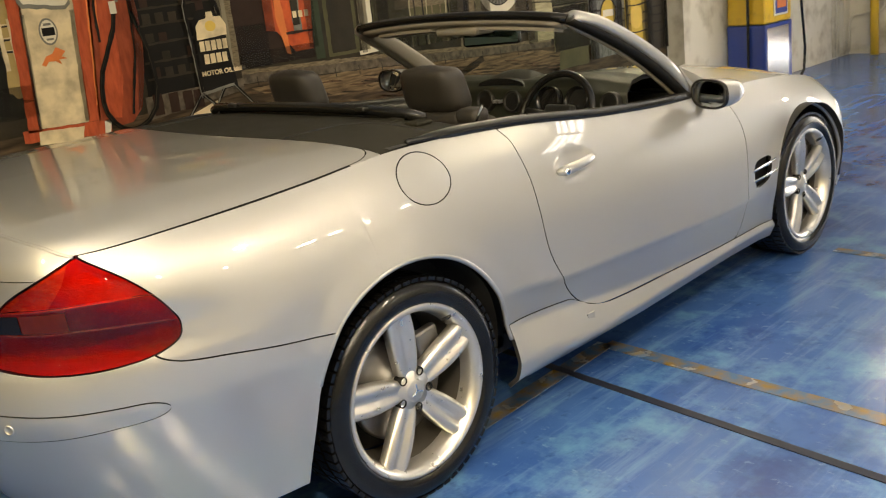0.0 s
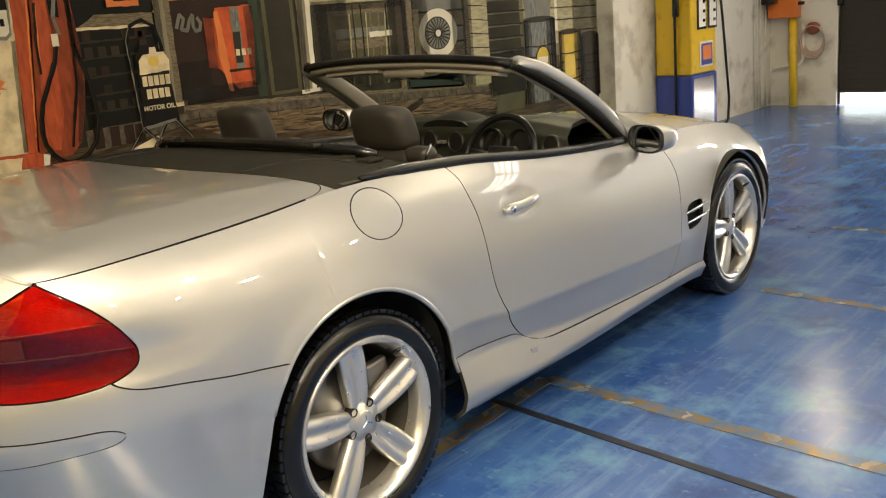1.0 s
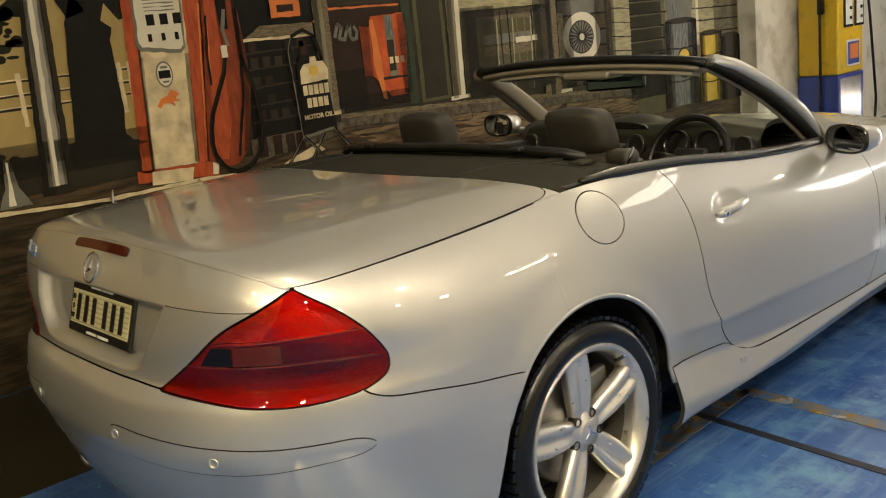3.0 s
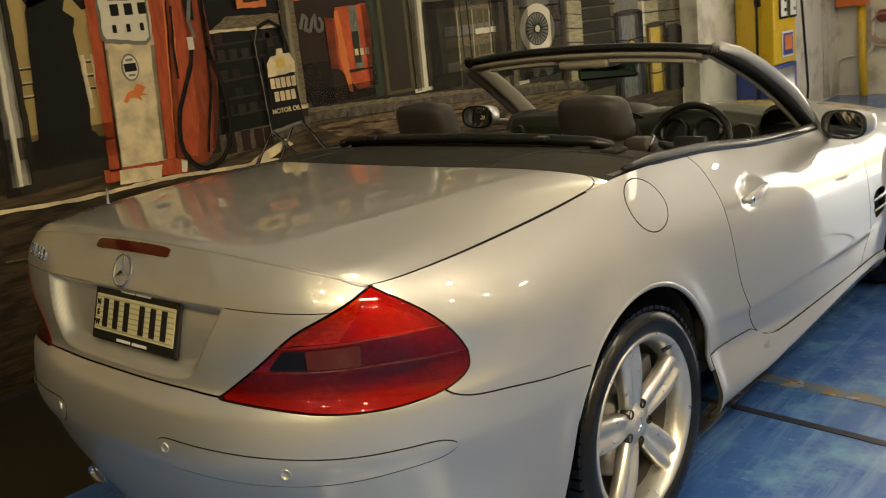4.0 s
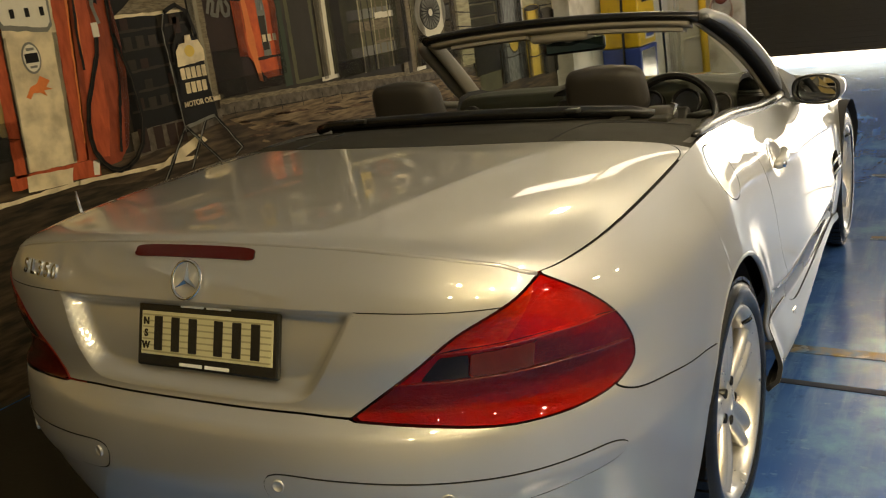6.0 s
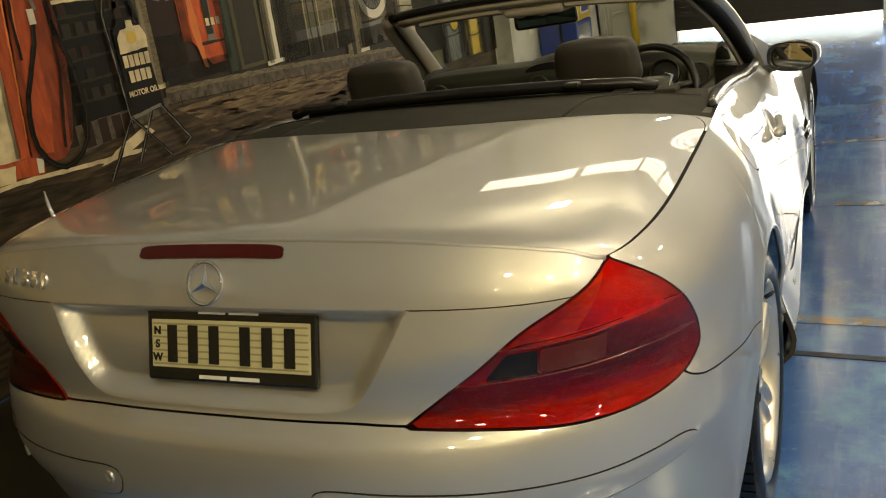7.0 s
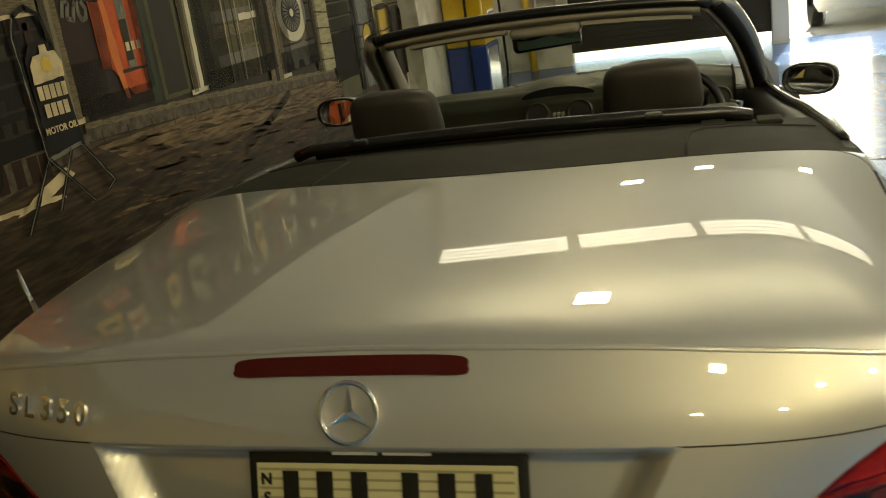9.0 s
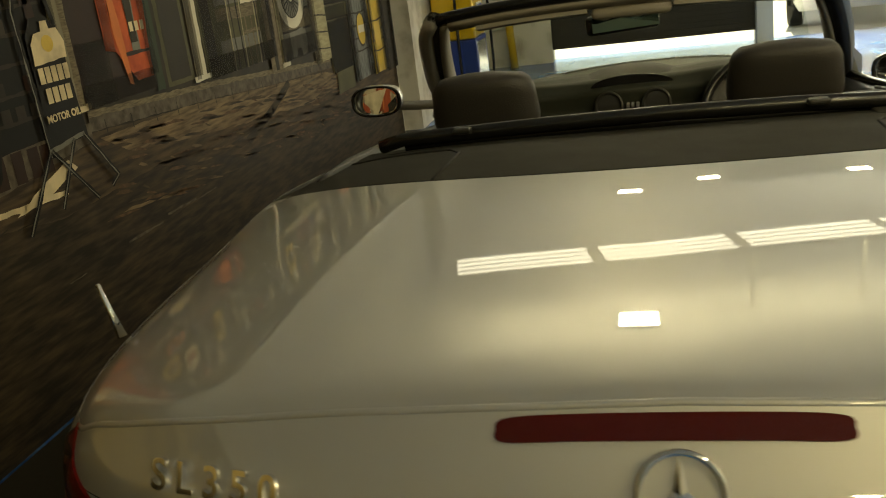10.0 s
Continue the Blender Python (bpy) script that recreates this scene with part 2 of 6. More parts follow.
structure(box("wall_white", (-2.5, 6.15, 0.0), (WHITE_X, FAR_Y, CEILING), WHITE_WALL), "rough white painted masonry wall", "wall")
structure(box("wall_far_pier", (-2.5, FAR_Y, 0.0), (-1.19, FAR_Y + 0.3, CEILING), WHITE_WALL), "white painted pier beside the roller door", "wall")
structure(box("wall_far_lintel", (-1.19, FAR_Y, 2.6), (6.0, FAR_Y + 0.3, CEILING), GREY_WALL), "grey lintel above the vehicle doors", "wall")
structure(box("wall_post", (1.18, FAR_Y - 0.05, 0.0), (1.36, FAR_Y + 0.3, 2.6), GREY_WALL), "grey post between roller door and open entrance", "wall")
# unseen walls; their pale and dark tones shape what the car reflects
structure(box("wall_right", (6.0, 0.3, 0.0), (6.2, FAR_Y + 0.3, CEILING), GREY_WALL), "unseen side wall, pale to brighten the flank", "wall")
structure(box("wall_right_back", (6.0, -7.0, 0.0), (6.2, 0.3, CEILING), DIM_WALL), "unseen side wall, darker for the tail's reflections", "wall")
structure(box("wall_far_right", (3.7, FAR_Y, 0.0), (6.0, FAR_Y + 0.3, 2.6), GREY_WALL), "unseen grey wall beside the open entrance", "wall")
structure(box("wall_back", (-2.5, -7.2, 0.0), (6.2, -7.0, CEILING), DIM_WALL), "unseen back wall, darker for the tail's reflections", "wall")
structure(box("ceiling", (-2.5, -7.2, CEILING), (6.2, FAR_Y + 0.3, CEILING + 0.2), CEIL_MAT), "off-white plain ceiling", "ceiling")
structure(box("ground", (-60, FAR_Y + 0.3, -0.2), (60, 120, -0.02), mat("sunlit_concrete", (0.55, 0.54, 0.50), 0.8, scale=0.7)), "sunlit concrete ground outside", "ground")

# ---- the car: body surface ----
def spline(xs, ys):
    """A monotone smooth curve through the given points."""
    xs, ys = np.array(xs, float), np.array(ys, float)
    h, d = np.diff(xs), np.diff(ys) / np.diff(xs)
    m = np.r_[d[0], np.where(d[:-1] * d[1:] > 0, 2 * d[:-1] * d[1:] / np.where(d[:-1] + d[1:] == 0, 1, d[:-1] + d[1:]), 0), d[-1]]

    def at(x):
        x = np.clip(x, xs[0], xs[-1])
        i = np.clip(np.searchsorted(xs, x) - 1, 0, len(h) - 1)
        t = (x - xs[i]) / h[i]
        return (1 + 2 * t) * (1 - t) ** 2 * ys[i] + t * (1 - t) ** 2 * h[i] * m[i] + t * t * (3 - 2 * t) * ys[i + 1] + t * t * (t - 1) * h[i] * m[i + 1]

    return at


YC, HALF = -0.25, math.pi / 2  # where the rear curve meets the straight flank
QY = HALF - YC  # q of a place on the flank is QY + y
half_width = spline([-0.6, -0.25, 0, 0.45, 1.2, 2.0, 2.56, 2.9, 3.15, 3.3, 3.4], [0.892, 0.892, 0.896, 0.880, 0.868, 0.842, 0.836, 0.815, 0.75, 0.64, 0.44])
top_q = spline([0, 0.4, 0.6, 0.75, 0.852, 1.1, HALF, 1.92, 2.42, 3.02, 3.48, 3.82, 4.2, 4.6, 4.9, 5.15, 5.25], [1.027, 1.021, 1.008, 0.985, 0.958, 0.966, 0.980, 1.003, 0.975, 0.905, 0.868, 0.855, 0.845, 0.808, 0.745, 0.66, 0.60])


def tuck(s):
    """The flank leans in slowly up to the shoulder line, then turns in more firmly."""
    turn = 0.075 * np.log1p(np.exp(np.clip((s - 0.76) / 0.075, -40, 40)))
    return 0.066 * s ** 2.2 + 0.25 * turn



crease = spline([0, 1.0, 1.5, 1.92, 2.30, 2.52, 3.01, 3.69, 4.3, 5.3], [0.580, 0.585, 0.575, 0.53, 0.494, 0.466, 0.439, 0.405, 0.40, 0.40])
lean = spline([0, 0.9, 1.2, 1.45, 1.77, 2.12, 5.3], [0.27, 0.24, 0.14, 0.12, 0.11, 0.15, 0.17])
flare_line = spline([2.12, 2.4, 2.75, 3.2, 3.72, 4.12], [0.40, 0.375, 0.325, 0.285, 0.258, 0.25])
sill_line = spline([2.12, 2.22, 2.52, 2.577, 2.642, 2.76, 3.17, 3.72, 4.12], [0.400, 0.397, 0.376, 0.354, 0.320, 0.294, 0.273, 0.252, 0.25])
tuck_scale = spline([0.6, 0.852, 1.0, 1.2, 1.63, 1.88, 2.47, 3.4, 3.9, 5.3], [0.74, 0.78, 0.88, 0.915, 0.955, 1.01, 1.12, 1.25, 1.35, 1.2])
rear_y = spline([0.18, 0.28, 0.40, 0.50, 0.575, 0.62, 0.69, 0.715, 0.73, 0.80, 0.90, 0.95, 0.99, 1.03], [-0.92, -0.98, -1.036, -1.072, -1.093, -1.089, -1.070, -1.04, -1.03, -1.02, -0.985, -0.962, -0.935, -0.905])
corner_n = spline([0.3, 0.6, 0.76, 0.86, 0.95, 1.02], [2.9, 2.9, 3.0, 3.7, 4.6, 4.8])


# the far flank stands a little wider
far_side = spline([0, 0.4, 0.7, 1.0, 1.5, 1.9, 2.5, 5.3], [1.0, 1.0, 1.012, 1.04, 1.068, 1.07, 1.05, 1.02])
LEFT = 1.07


def surface(q, z):
    """Places on the right half of the body: q runs from the middle of the tail round the corner and along the flank."""
    q, z = np.asarray(q, float), np.asarray(z, float)
    a = np.minimum(np.abs(q), HALF)
    y_flank = np.abs(q) - QY
    zc = crease(np.abs(q))
    s = np.clip((z - zc) / (top_q(np.abs(q)) - zc), 0, 1)
    w = half_width(np.maximum(y_flank, YC)) - tuck(s) * tuck_scale(np.abs(q)) - lean(np.abs(q)) * np.maximum(zc - z, 0)
    # the skirt flares below its seam and rolls under at the foot
    flare = np.clip((np.abs(q) - 1.95) / 0.25, 0, 1)
    w = w + flare * (0.46 * np.clip(flare_line(np.abs(q)) - z, 0, 0.12) - 0.9 * np.clip(0.225 - z, 0, 1))
    # a drawn line low on the door: the side swells down to it and breaks in below
    drawn = np.clip((np.abs(q) - 2.15) / 0.2, 0, 1) * np.clip((3.95 - np.abs(q)) / 0.25, 0, 1)
    w = w + 0.011 * drawn * np.where(z > zc, np.exp(-np.abs(z - zc) / 0.07), np.exp(-np.abs(z - zc) / 0.022))
    # swelling round the wheel openings
    for cy, r in ((0.0, 0.39), (2.575, 0.375)):
        d = np.hypot(y_flank - cy, z - 0.33) - r
        w = w + 0.009 * np.exp(-((d / 0.055) ** 2))
    n = corner_n(z)
    r = (np.sin(a) ** n + np.cos(a) ** n) ** (-1 / n)
    x = w * np.where(np.abs(q) > HALF, 1, r * np.sin(a))
    y = np.where(np.abs(q) > HALF, y_flank, YC + (rear_y(z) - YC) * r * np.cos(a))
    return np.stack([np.where(q < 0, -far_side(np.abs(q)), 1.0) * x, y, z], -1)


def grid_patch(q0, q1, nq, z0, z1, nz):
    """Quads over q and height; z0 and z1 are functions of q."""
    q = np.linspace(q0, q1, nq + 1)
    lo, hi = z0(q), z1(q)
    v = np.linspace(0, 1, nz + 1)
    pts = [(qq, a + (b - a) * t) for qq, a, b in zip(q, lo, hi) for t in v]
    k = nz + 1
    faces = [[i * k + j, (i + 1) * k + j, (i + 1) * k + j + 1, i * k + j + 1] for i in range(nq) for j in range(nz)]
    return [tuple(p) for p in pts], faces


def clip(patch, keep):
    """Cut a patch along keep = 0 and leave what lies above."""
    pts, faces = list(patch[0]), patch[1]
    val = list(keep(np.array(pts)))
    made, out = {}, []

    def cross(a, b):
        key = (min(a, b), max(a, b))
        if key not in made:
            t = val[a] / (val[a] - val[b])
            p = tuple(np.array(pts[a]) * (1 - t) + np.array(pts[b]) * t)
            made[key] = len(pts)
            pts.append(p), val.append(0.0)
        return made[key]

    for f in faces:
        signs = [val[i] >= 0 for i in f]
        if all(signs):
            out.append(f)
        elif any(signs):
            g = []
            for i, a in enumerate(f):
                b = f[(i + 1) % len(f)]
                if val[a] >= 0:
                    g.append(a)
                if (val[a] >= 0) != (val[b] >= 0) and val[a] != 0 and val[b] != 0:
                    g.append(cross(a, b))
            if len(g) > 2:
                out.append(g)
    used = sorted({i for f in out for i in f})
    at = {i: k for k, i in enumerate(used)}
    return [pts[i] for i in used], [[at[i] for i in f] for f in out]


def rounded(points, steps=6):
    """A closed smooth outline through corner points."""
    p = np.array(points, float)
    out = []
    for i in range(len(p)):
        a, b, c, d = p[i - 1], p[i], p[(i + 1) % len(p)], p[(i + 2) % len(p)]
        for t in np.arange(steps) / steps:
            out.append(0.5 * (2 * b + (c - a) * t + (2 * a - 5 * b + 4 * c - d) * t * t + (3 * b - a - 3 * c + d) * t ** 3))
    return np.array(out)


def inside(outline):
    """How far points lie inside a closed outline (outside: minus)."""
    a = np.array(outline)
    b = np.roll(a, -1, 0)

    def at(p):
        p = np.asarray(p)
        d = np.full(len(p), 1e9)
        odd = np.zeros(len(p), bool)
        for u, v in zip(a, b):
            e = v - u
            t = np.clip(((p - u) @ e) / max(e @ e, 1e-12), 0, 1)
            d = np.minimum(d, np.hypot(*(p - u - t[:, None] * e).T))
            if u[1] != v[1]:
                odd ^= ((u[1] > p[:, 1]) != (v[1] > p[:, 1])) & (p[:, 0] < (v[0] - u[0]) * (p[:, 1] - u[1]) / (v[1] - u[1]) + u[0])
        return np.where(odd, d, -d)

    return at


def skin(name, patch, material, parent, label="", depth=0.014, raise_by=0.0, mirror=False, both=False, place=surface):
    """A panel: the patch laid on the body, with an edge turned inwards."""
    pts = np.array(patch[0])
    e = 1e-4
    sg = -1.0 if mirror else 1.0
    pos = place(sg * pts[:, 0], pts[:, 1])
    du = place(sg * (pts[:, 0] + e), pts[:, 1]) - place(sg * (pts[:, 0] - e), pts[:, 1])
    dv = place(sg * pts[:, 0], pts[:, 1] + e) - place(sg * pts[:, 0], pts[:, 1] - e)
    nor = np.cross(du, dv) * sg
    nor /= np.maximum(np.linalg.norm(nor, axis=1, keepdims=True), 1e-12)
    pos = pos + nor * raise_by
    verts, faces = [tuple(v) for v in pos], [list(f) for f in patch[1]]
    edges = {}
    for f in faces:
        for i, a in enumerate(f):
            b = f[(i + 1) % len(f)]
            edges[(min(a, b), max(a, b))] = None if (min(a, b), max(a, b)) in edges else (a, b)
    back = {}
    n_top = len(faces)
    lead, inner_faces = {}, []
    for pair in edges.values():
        if pair:
            a, b = pair
            for i in (a, b):
                if i not in back:
                    lead[i] = len(verts)
                    verts.append(tuple(pos[i] - nor[i] * 0.0004))
                    back[i] = len(verts)
                    verts.append(tuple(pos[i] - nor[i] * depth))
            faces.append([b, a, lead[a], lead[b]])
            faces.append([lead[b], lead[a], back[a], back[b]])
            inner_faces.append(len(faces) - 1)
    if both:
        k = len(verts)
        widen = [float(w) for w in far_side(np.abs(np.array([pts[i][0] for i in range(len(pos))])))]
        extra = [0.0] * k
        for i in range(len(pos)):
            extra[i] = widen[i]
            if i in back:
                extra[lead[i]] = extra[back[i]] = widen[i]
        verts += [(-x * w, y, z) for (x, y, z), w in zip(verts, extra)]
        inner_faces += [i + len(faces) for i in inner_faces]
        faces += [[i + k for i in reversed(f)] for f in faces]
    if mirror:
        faces = [list(reversed(f)) for f in faces]
    ob = mesh(name, verts, faces, [material, DARK], parent, label)
    # turned-in edges are coloured black to give the seams their shade
    for i in inner_faces:
        ob.data.polygons[i].material_index = 1
    ob.data.polygons.foreach_set("use_smooth", [len(f) > 0 for f in faces])
    sharp = ob.data.attributes.new("sharp_edge", "BOOLEAN", "EDGE")
    edge_set = {p for p in edges if edges[p]}
    half = len(pos)
    flags = []
    for ed in ob.data.edges:
        a, b = sorted(ed.vertices)
        if both and a >= len(verts) // 2:
            a, b = a - len(verts) // 2, b - len(verts) // 2
        flags.append((a, b) in edge_set)
    sharp.data.foreach_set("value", flags)
    return ob


def both_sides(name, patch, material, parent, label="", **more):
    return [skin(name, patch, material, parent, label, mirror=side, **more) for side in (False, True)]


car = empty("car")
tagged(car, "silver two-door convertible with its roof down, on a blue workshop floor", "car")
GAP = 0.0019
def const(v): return lambda q: np.full(len(q), v)
lamp_outline = rounded([(0.43, 0.714), (0.43, 0.714), (0.553, 0.796), (0.645, 0.868), (0.742, 0.914), (0.852, 0.955), (0.852, 0.955), (0.942, 0.902), (1.012, 0.845), (1.056, 0.792), (1.066, 0.762), (1.054, 0.732), (1.0, 0.707), (0.93, 0.697), (0.85, 0.693), (0.74, 0.695), (0.59, 0.706)])
in_lamp = inside(lamp_outline)
seam_z = spline([0, 0.3, 0.45, 0.5, 0.97, 0.99, 1.03, 1.08, 1.2, 1.37, 1.65], [0.722, 0.722, 0.718, 0.730, 0.730, 0.712, 0.693, 0.678, 0.662, 0.636, 0.604])
door_edge = rounded([(QY + 0.592, 1.05), (QY + 0.59, 0.93), (QY + 0.588, 0.86), (QY + 0.597, 0.72), (QY + 0.612, 0.58), (QY + 0.655, 0.48), (QY + 0.7, 0.412), (QY + 0.757, 0.357), (QY + 0.822, 0.322), (QY + 0.94, 0.296), (QY + 1.35, 0.275), (QY + 1.8, 0.255), (QY + 1.9, 0.262), (QY + 1.94, 0.32), (QY + 1.975, 0.5), (QY + 2.01, 0.72), (QY + 2, 0.9), (QY + 1.8, 1.05), (QY + 1.2, 1.1)])
in_door = inside(door_edge)
sill_top = sill_line
sill_foot = spline([QY + 0.3, QY + 2.3], [0.195, 0.17])


def off_wheel(cy, r):
    return lambda p: np.hypot(p[:, 0] - QY - cy, p[:, 1] - 0.33) - r


ARCH_R, ARCH_F = off_wheel(0.0, 0.394), off_wheel(2.575, 0.376)
flap = lambda p: (np.hypot((p[:, 0] - QY - 0.158) / 1.42, p[:, 1] - 0.916) - 0.0705)

# bumper
bumper_lo = spline([0, 0.6, 1.2, 1.7], [0.235, 0.23, 0.22, 0.235])
bumper_patch = grid_patch(0, QY + 0.05, 110, bumper_lo, lambda q: seam_z(q) + 0.03, 40)
strip_edge = rounded([(0.27, 0.613), (0.40, 0.611), (0.6, 0.604), (0.777, 0.599), (0.908, 0.600), (0.99, 0.598), (1.034, 0.580), (1.0, 0.561), (0.898, 0.552), (0.757, 0.540), (0.6, 0.537), (0.4, 0.542), (0.28, 0.552), (0.245, 0.585)])
in_strip = inside(strip_edge)
for keep in (lambda p: seam_z(p[:, 0]) - GAP - p[:, 1], ARCH_R, lambda p: np.where(p[:, 1] < 0.5, QY - p[:, 0] - 0.356 - (0.5 - p[:, 1]) * 0.36, 1), lambda p: -in_lamp(p) - 0.0012, lambda p: -in_strip(p) - 0.0030):
    bumper_patch = clip(bumper_patch, keep)
skin("bumper", bumper_patch, PAINT, car, "silver rear bumper", depth=0.03, both=True)
strip_patch = clip(grid_patch(0.22, 1.08, 90, const(0.52), const(0.632), 22), in_strip)
both_sides("bumper_strip", strip_patch, PAINT, car, "silver rubbing strip", raise_by=0.0012, depth=0.02)

# rear quarter panels
quarter = grid_patch(0.38, QY + 0.85, 170, lambda q: np.where(q > QY - 0.1, 0.34, seam_z(q) - 0.02), top_q, 60)
for keep in (lambda p: np.where(p[:, 0] < QY + 0.1, p[:, 1] - seam_z(p[:, 0]) - GAP, 1), ARCH_R, lambda p: -in_lamp(p) - 0.0028, lambda p: -in_door(p) - GAP, lambda p: p[:, 0] - 0.852 - GAP, lambda p: np.where(p[:, 0] > QY + 0.1, p[:, 1] - sill_top(p[:, 0]) - GAP, 1), lambda p: flap(p) - 0.0016):
    quarter = clip(quarter, keep)
both_sides("quarter_panel", quarter, PAINT, car, "silver rear quarter panel")
flap_patch = clip(grid_patch(QY + 0.03, QY + 0.29, 44, const(0.83), const(1.0), 36), lambda p: -flap(p) - 0.0016)
skin("fuel_flap", flap_patch, PAINT, car, "round silver fuel filler flap")

# doors
def door_at(q, z):
    """The flank with the hollow behind the handle."""
    p = surface(q, z)
    d = np.clip(1 - ((np.abs(q) - QY - 0.838) / 0.118) ** 2 - ((z - 0.808) / 0.050) ** 2, 0, 1)
    p[..., 0] -= np.sign(q) * 0.017 * d ** 0.75
    return p


door_patch = grid_patch(QY + 0.57, QY + 2.03, 160, const(0.235), top_q, 70)
for keep in (lambda p: in_door(p) - GAP,):
    door_patch = clip(door_patch, keep)
doors = both_sides("door", door_patch, PAINT, car, "silver car door with a pull handle", place=door_at)

# sills and front wings
sill_patch = grid_patch(QY + 0.3, QY + 2.3, 120, sill_foot, sill_top, 14)
for keep in (ARCH_R, ARCH_F):
    sill_patch = clip(sill_patch, keep)
both_sides("sill", sill_patch, PAINT, car, "silver side skirt", raise_by=0.004, depth=0.014)
vent_edge = rounded([(QY + 2.05, 0.540), (QY + 2.165, 0.553), (QY + 2.19, 0.53), (QY + 2.16, 0.455), (QY + 2.06, 0.435), (QY + 2.035, 0.46)])
in_vent = inside(vent_edge)
wing = grid_patch(QY + 1.85, QY + 3.38, 110, const(0.235), top_q, 36)
for keep in (lambda p: -in_door(p) - GAP, ARCH_F, lambda p: p[:, 0] - QY - 1.90, lambda p: -in_vent(p), lambda p: np.where(p[:, 0] < QY + 2.3, p[:, 1] - sill_top(p[:, 0]) - GAP, 1)):
    wing = clip(wing, keep)
both_sides("front_wing", wing, PAINT, car, "silver front wing with an air outlet")

# tail lamps
lamp_patch = clip(grid_patch(0.40, 1.12, 70, const(0.69), const(0.97), 50), lambda p: in_lamp(p) - 0.0012)
tail_lamps = both_sides("tail_lamp", lamp_patch, RED_LENS, car, "red wrap-around tail lamp", raise_by=0.002, depth=0.05)

# boot lid: rear faces
tray_edge = rounded([(0.0, 0.735), (0.2, 0.735), (0.31, 0.742), (0.36, 0.775), (0.405, 0.84), (0.445, 0.905), (0.45, 0.917), (0.3, 0.919), (0.0, 0.92), (-0.3, 0.919), (-0.45, 0.917), (-0.445, 0.905), (-0.405, 0.84), (-0.36, 0.775), (-0.31, 0.742), (-0.2, 0.735)], 4)
in_tray = inside(tray_edge)
lid_upper = grid_patch(-0.86, 0.86, 150, const(0.917), lambda q: top_q(np.abs(q)), 16)
lid_lower = grid_patch(-0.86, 0.86, 150, lambda q: seam_z(np.abs(q)), const(0.915), 30)
for keep in (lambda p: -in_lamp(np.c_[np.abs(p[:, 0]), p[:, 1]]) - 0.0032, lambda p: 0.852 - GAP - np.abs(p[:, 0])):
    lid_upper, lid_lower = clip(lid_upper, keep), clip(lid_lower, keep)
lid_lower = clip(clip(lid_lower, lambda p: p[:, 1] - seam_z(np.abs(p[:, 0])) - GAP), lambda p: -in_tray(p))
lid = skin("boot_lid", lid_upper, PAINT, car, "silver boot lid")
skin("boot_lid_panel", lid_lower, PAINT, lid, "silver lower lid face")


def recess(q, z):
    """The number plate hollow, pushed forwards from the lid face."""
    p = surface(q, z)
    d = np.clip(inside(tray_edge)(np.c_[np.ravel(q), np.ravel(z)]) / 0.035, 0, 1)
    p[..., 1] += 0.038 * d * d * (3 - 2 * d)
    return p


tray_patch = clip(grid_patch(-0.47, 0.47, 90, const(0.73), const(0.925), 40), in_tray)
skin("plate_recess", tray_patch, PAINT, lid, "silver hollow behind the number plate", place=recess)

# boot lid: top, spanned between the lip, the flanks and the cover edge
Q_LIP, Q_DECK = 0.852, QY + 0.06


def edge_at(q):
    return surface(q, top_q(np.abs(q)))


def front_edge(u):
    corner = edge_at(np.array([Q_DECK]))[0]
    return np.stack([u * corner[0] * np.where(u < 0, LEFT, 1.0), corner[1] - 0.10 * (1 - np.abs(u) ** 2.4), corner[2] + 0.045 * (1 - np.abs(u) ** 5)], -1)


def lid_top(u, v):
    """Coons patch; u across (-1 to 1), v from the lip forwards (0 to 1)."""
    shape = np.broadcast(u, v).shape
    u, v = np.broadcast_to(u, shape), np.broadcast_to(v, shape)
    lip, front = edge_at(u * Q_LIP), front_edge(u)
    side = edge_at(Q_LIP + (Q_DECK - Q_LIP) * v)
    left = edge_at(-(Q_LIP + (Q_DECK - Q_LIP) * v))
    s = ((u + 1) / 2)[..., None]
    w = v[..., None]
    c = [edge_at(np.full(shape, -Q_LIP)), edge_at(np.full(shape, Q_LIP)), front_edge(np.full(shape, -1.0)), front_edge(np.full(shape, 1.0))]
    p = (1 - w) * lip + w * front + (1 - s) * left + s * side - ((1 - s) * (1 - w) * c[0] + s * (1 - w) * c[1] + (1 - s) * w * c[2] + s * w * c[3])
    crown = (1 - np.abs(u) ** 5) * np.sin(np.pi * np.clip(v, 0, 1)) ** 0.8
    p[..., 2] += 0.010 * crown + 0.010 * (1 - np.abs(u) ** 6) * (1 - np.exp(-v / 0.02))
    # one even sweep from the lip to the front edge
    run = (p[..., 1] - lip[..., 1]) / (front[..., 1] - lip[..., 1])
    even = lip[..., 2] + 0.010 * (1 - np.exp(-v / 0.02)) + (front[..., 2] - lip[..., 2] - 0.010) * run + 0.030 * run * (1 - run)
    hold = 1 - np.abs(u) ** 10
    p[..., 2] = p[..., 2] * (1 - hold) + even * hold
    return p


lid_sheet = grid_patch(-0.992, 0.992, 90, const(0.0015), const(0.996), 60)


def lid_corner(p):
    """Plus inside the lid, whose two front corners are rounded."""
    a, b = np.clip((np.abs(p[:, 0]) - 0.915) / 0.077, 0, None), np.clip((p[:, 1] - 0.90) / 0.098, 0, None)
    return 0.05 * (1 - np.hypot(a, b))


skin("boot_lid_top", clip(lid_sheet, lambda p: lid_corner(p) - 0.0009), PAINT, lid, "silver boot lid top", place=lid_top, depth=0.012)
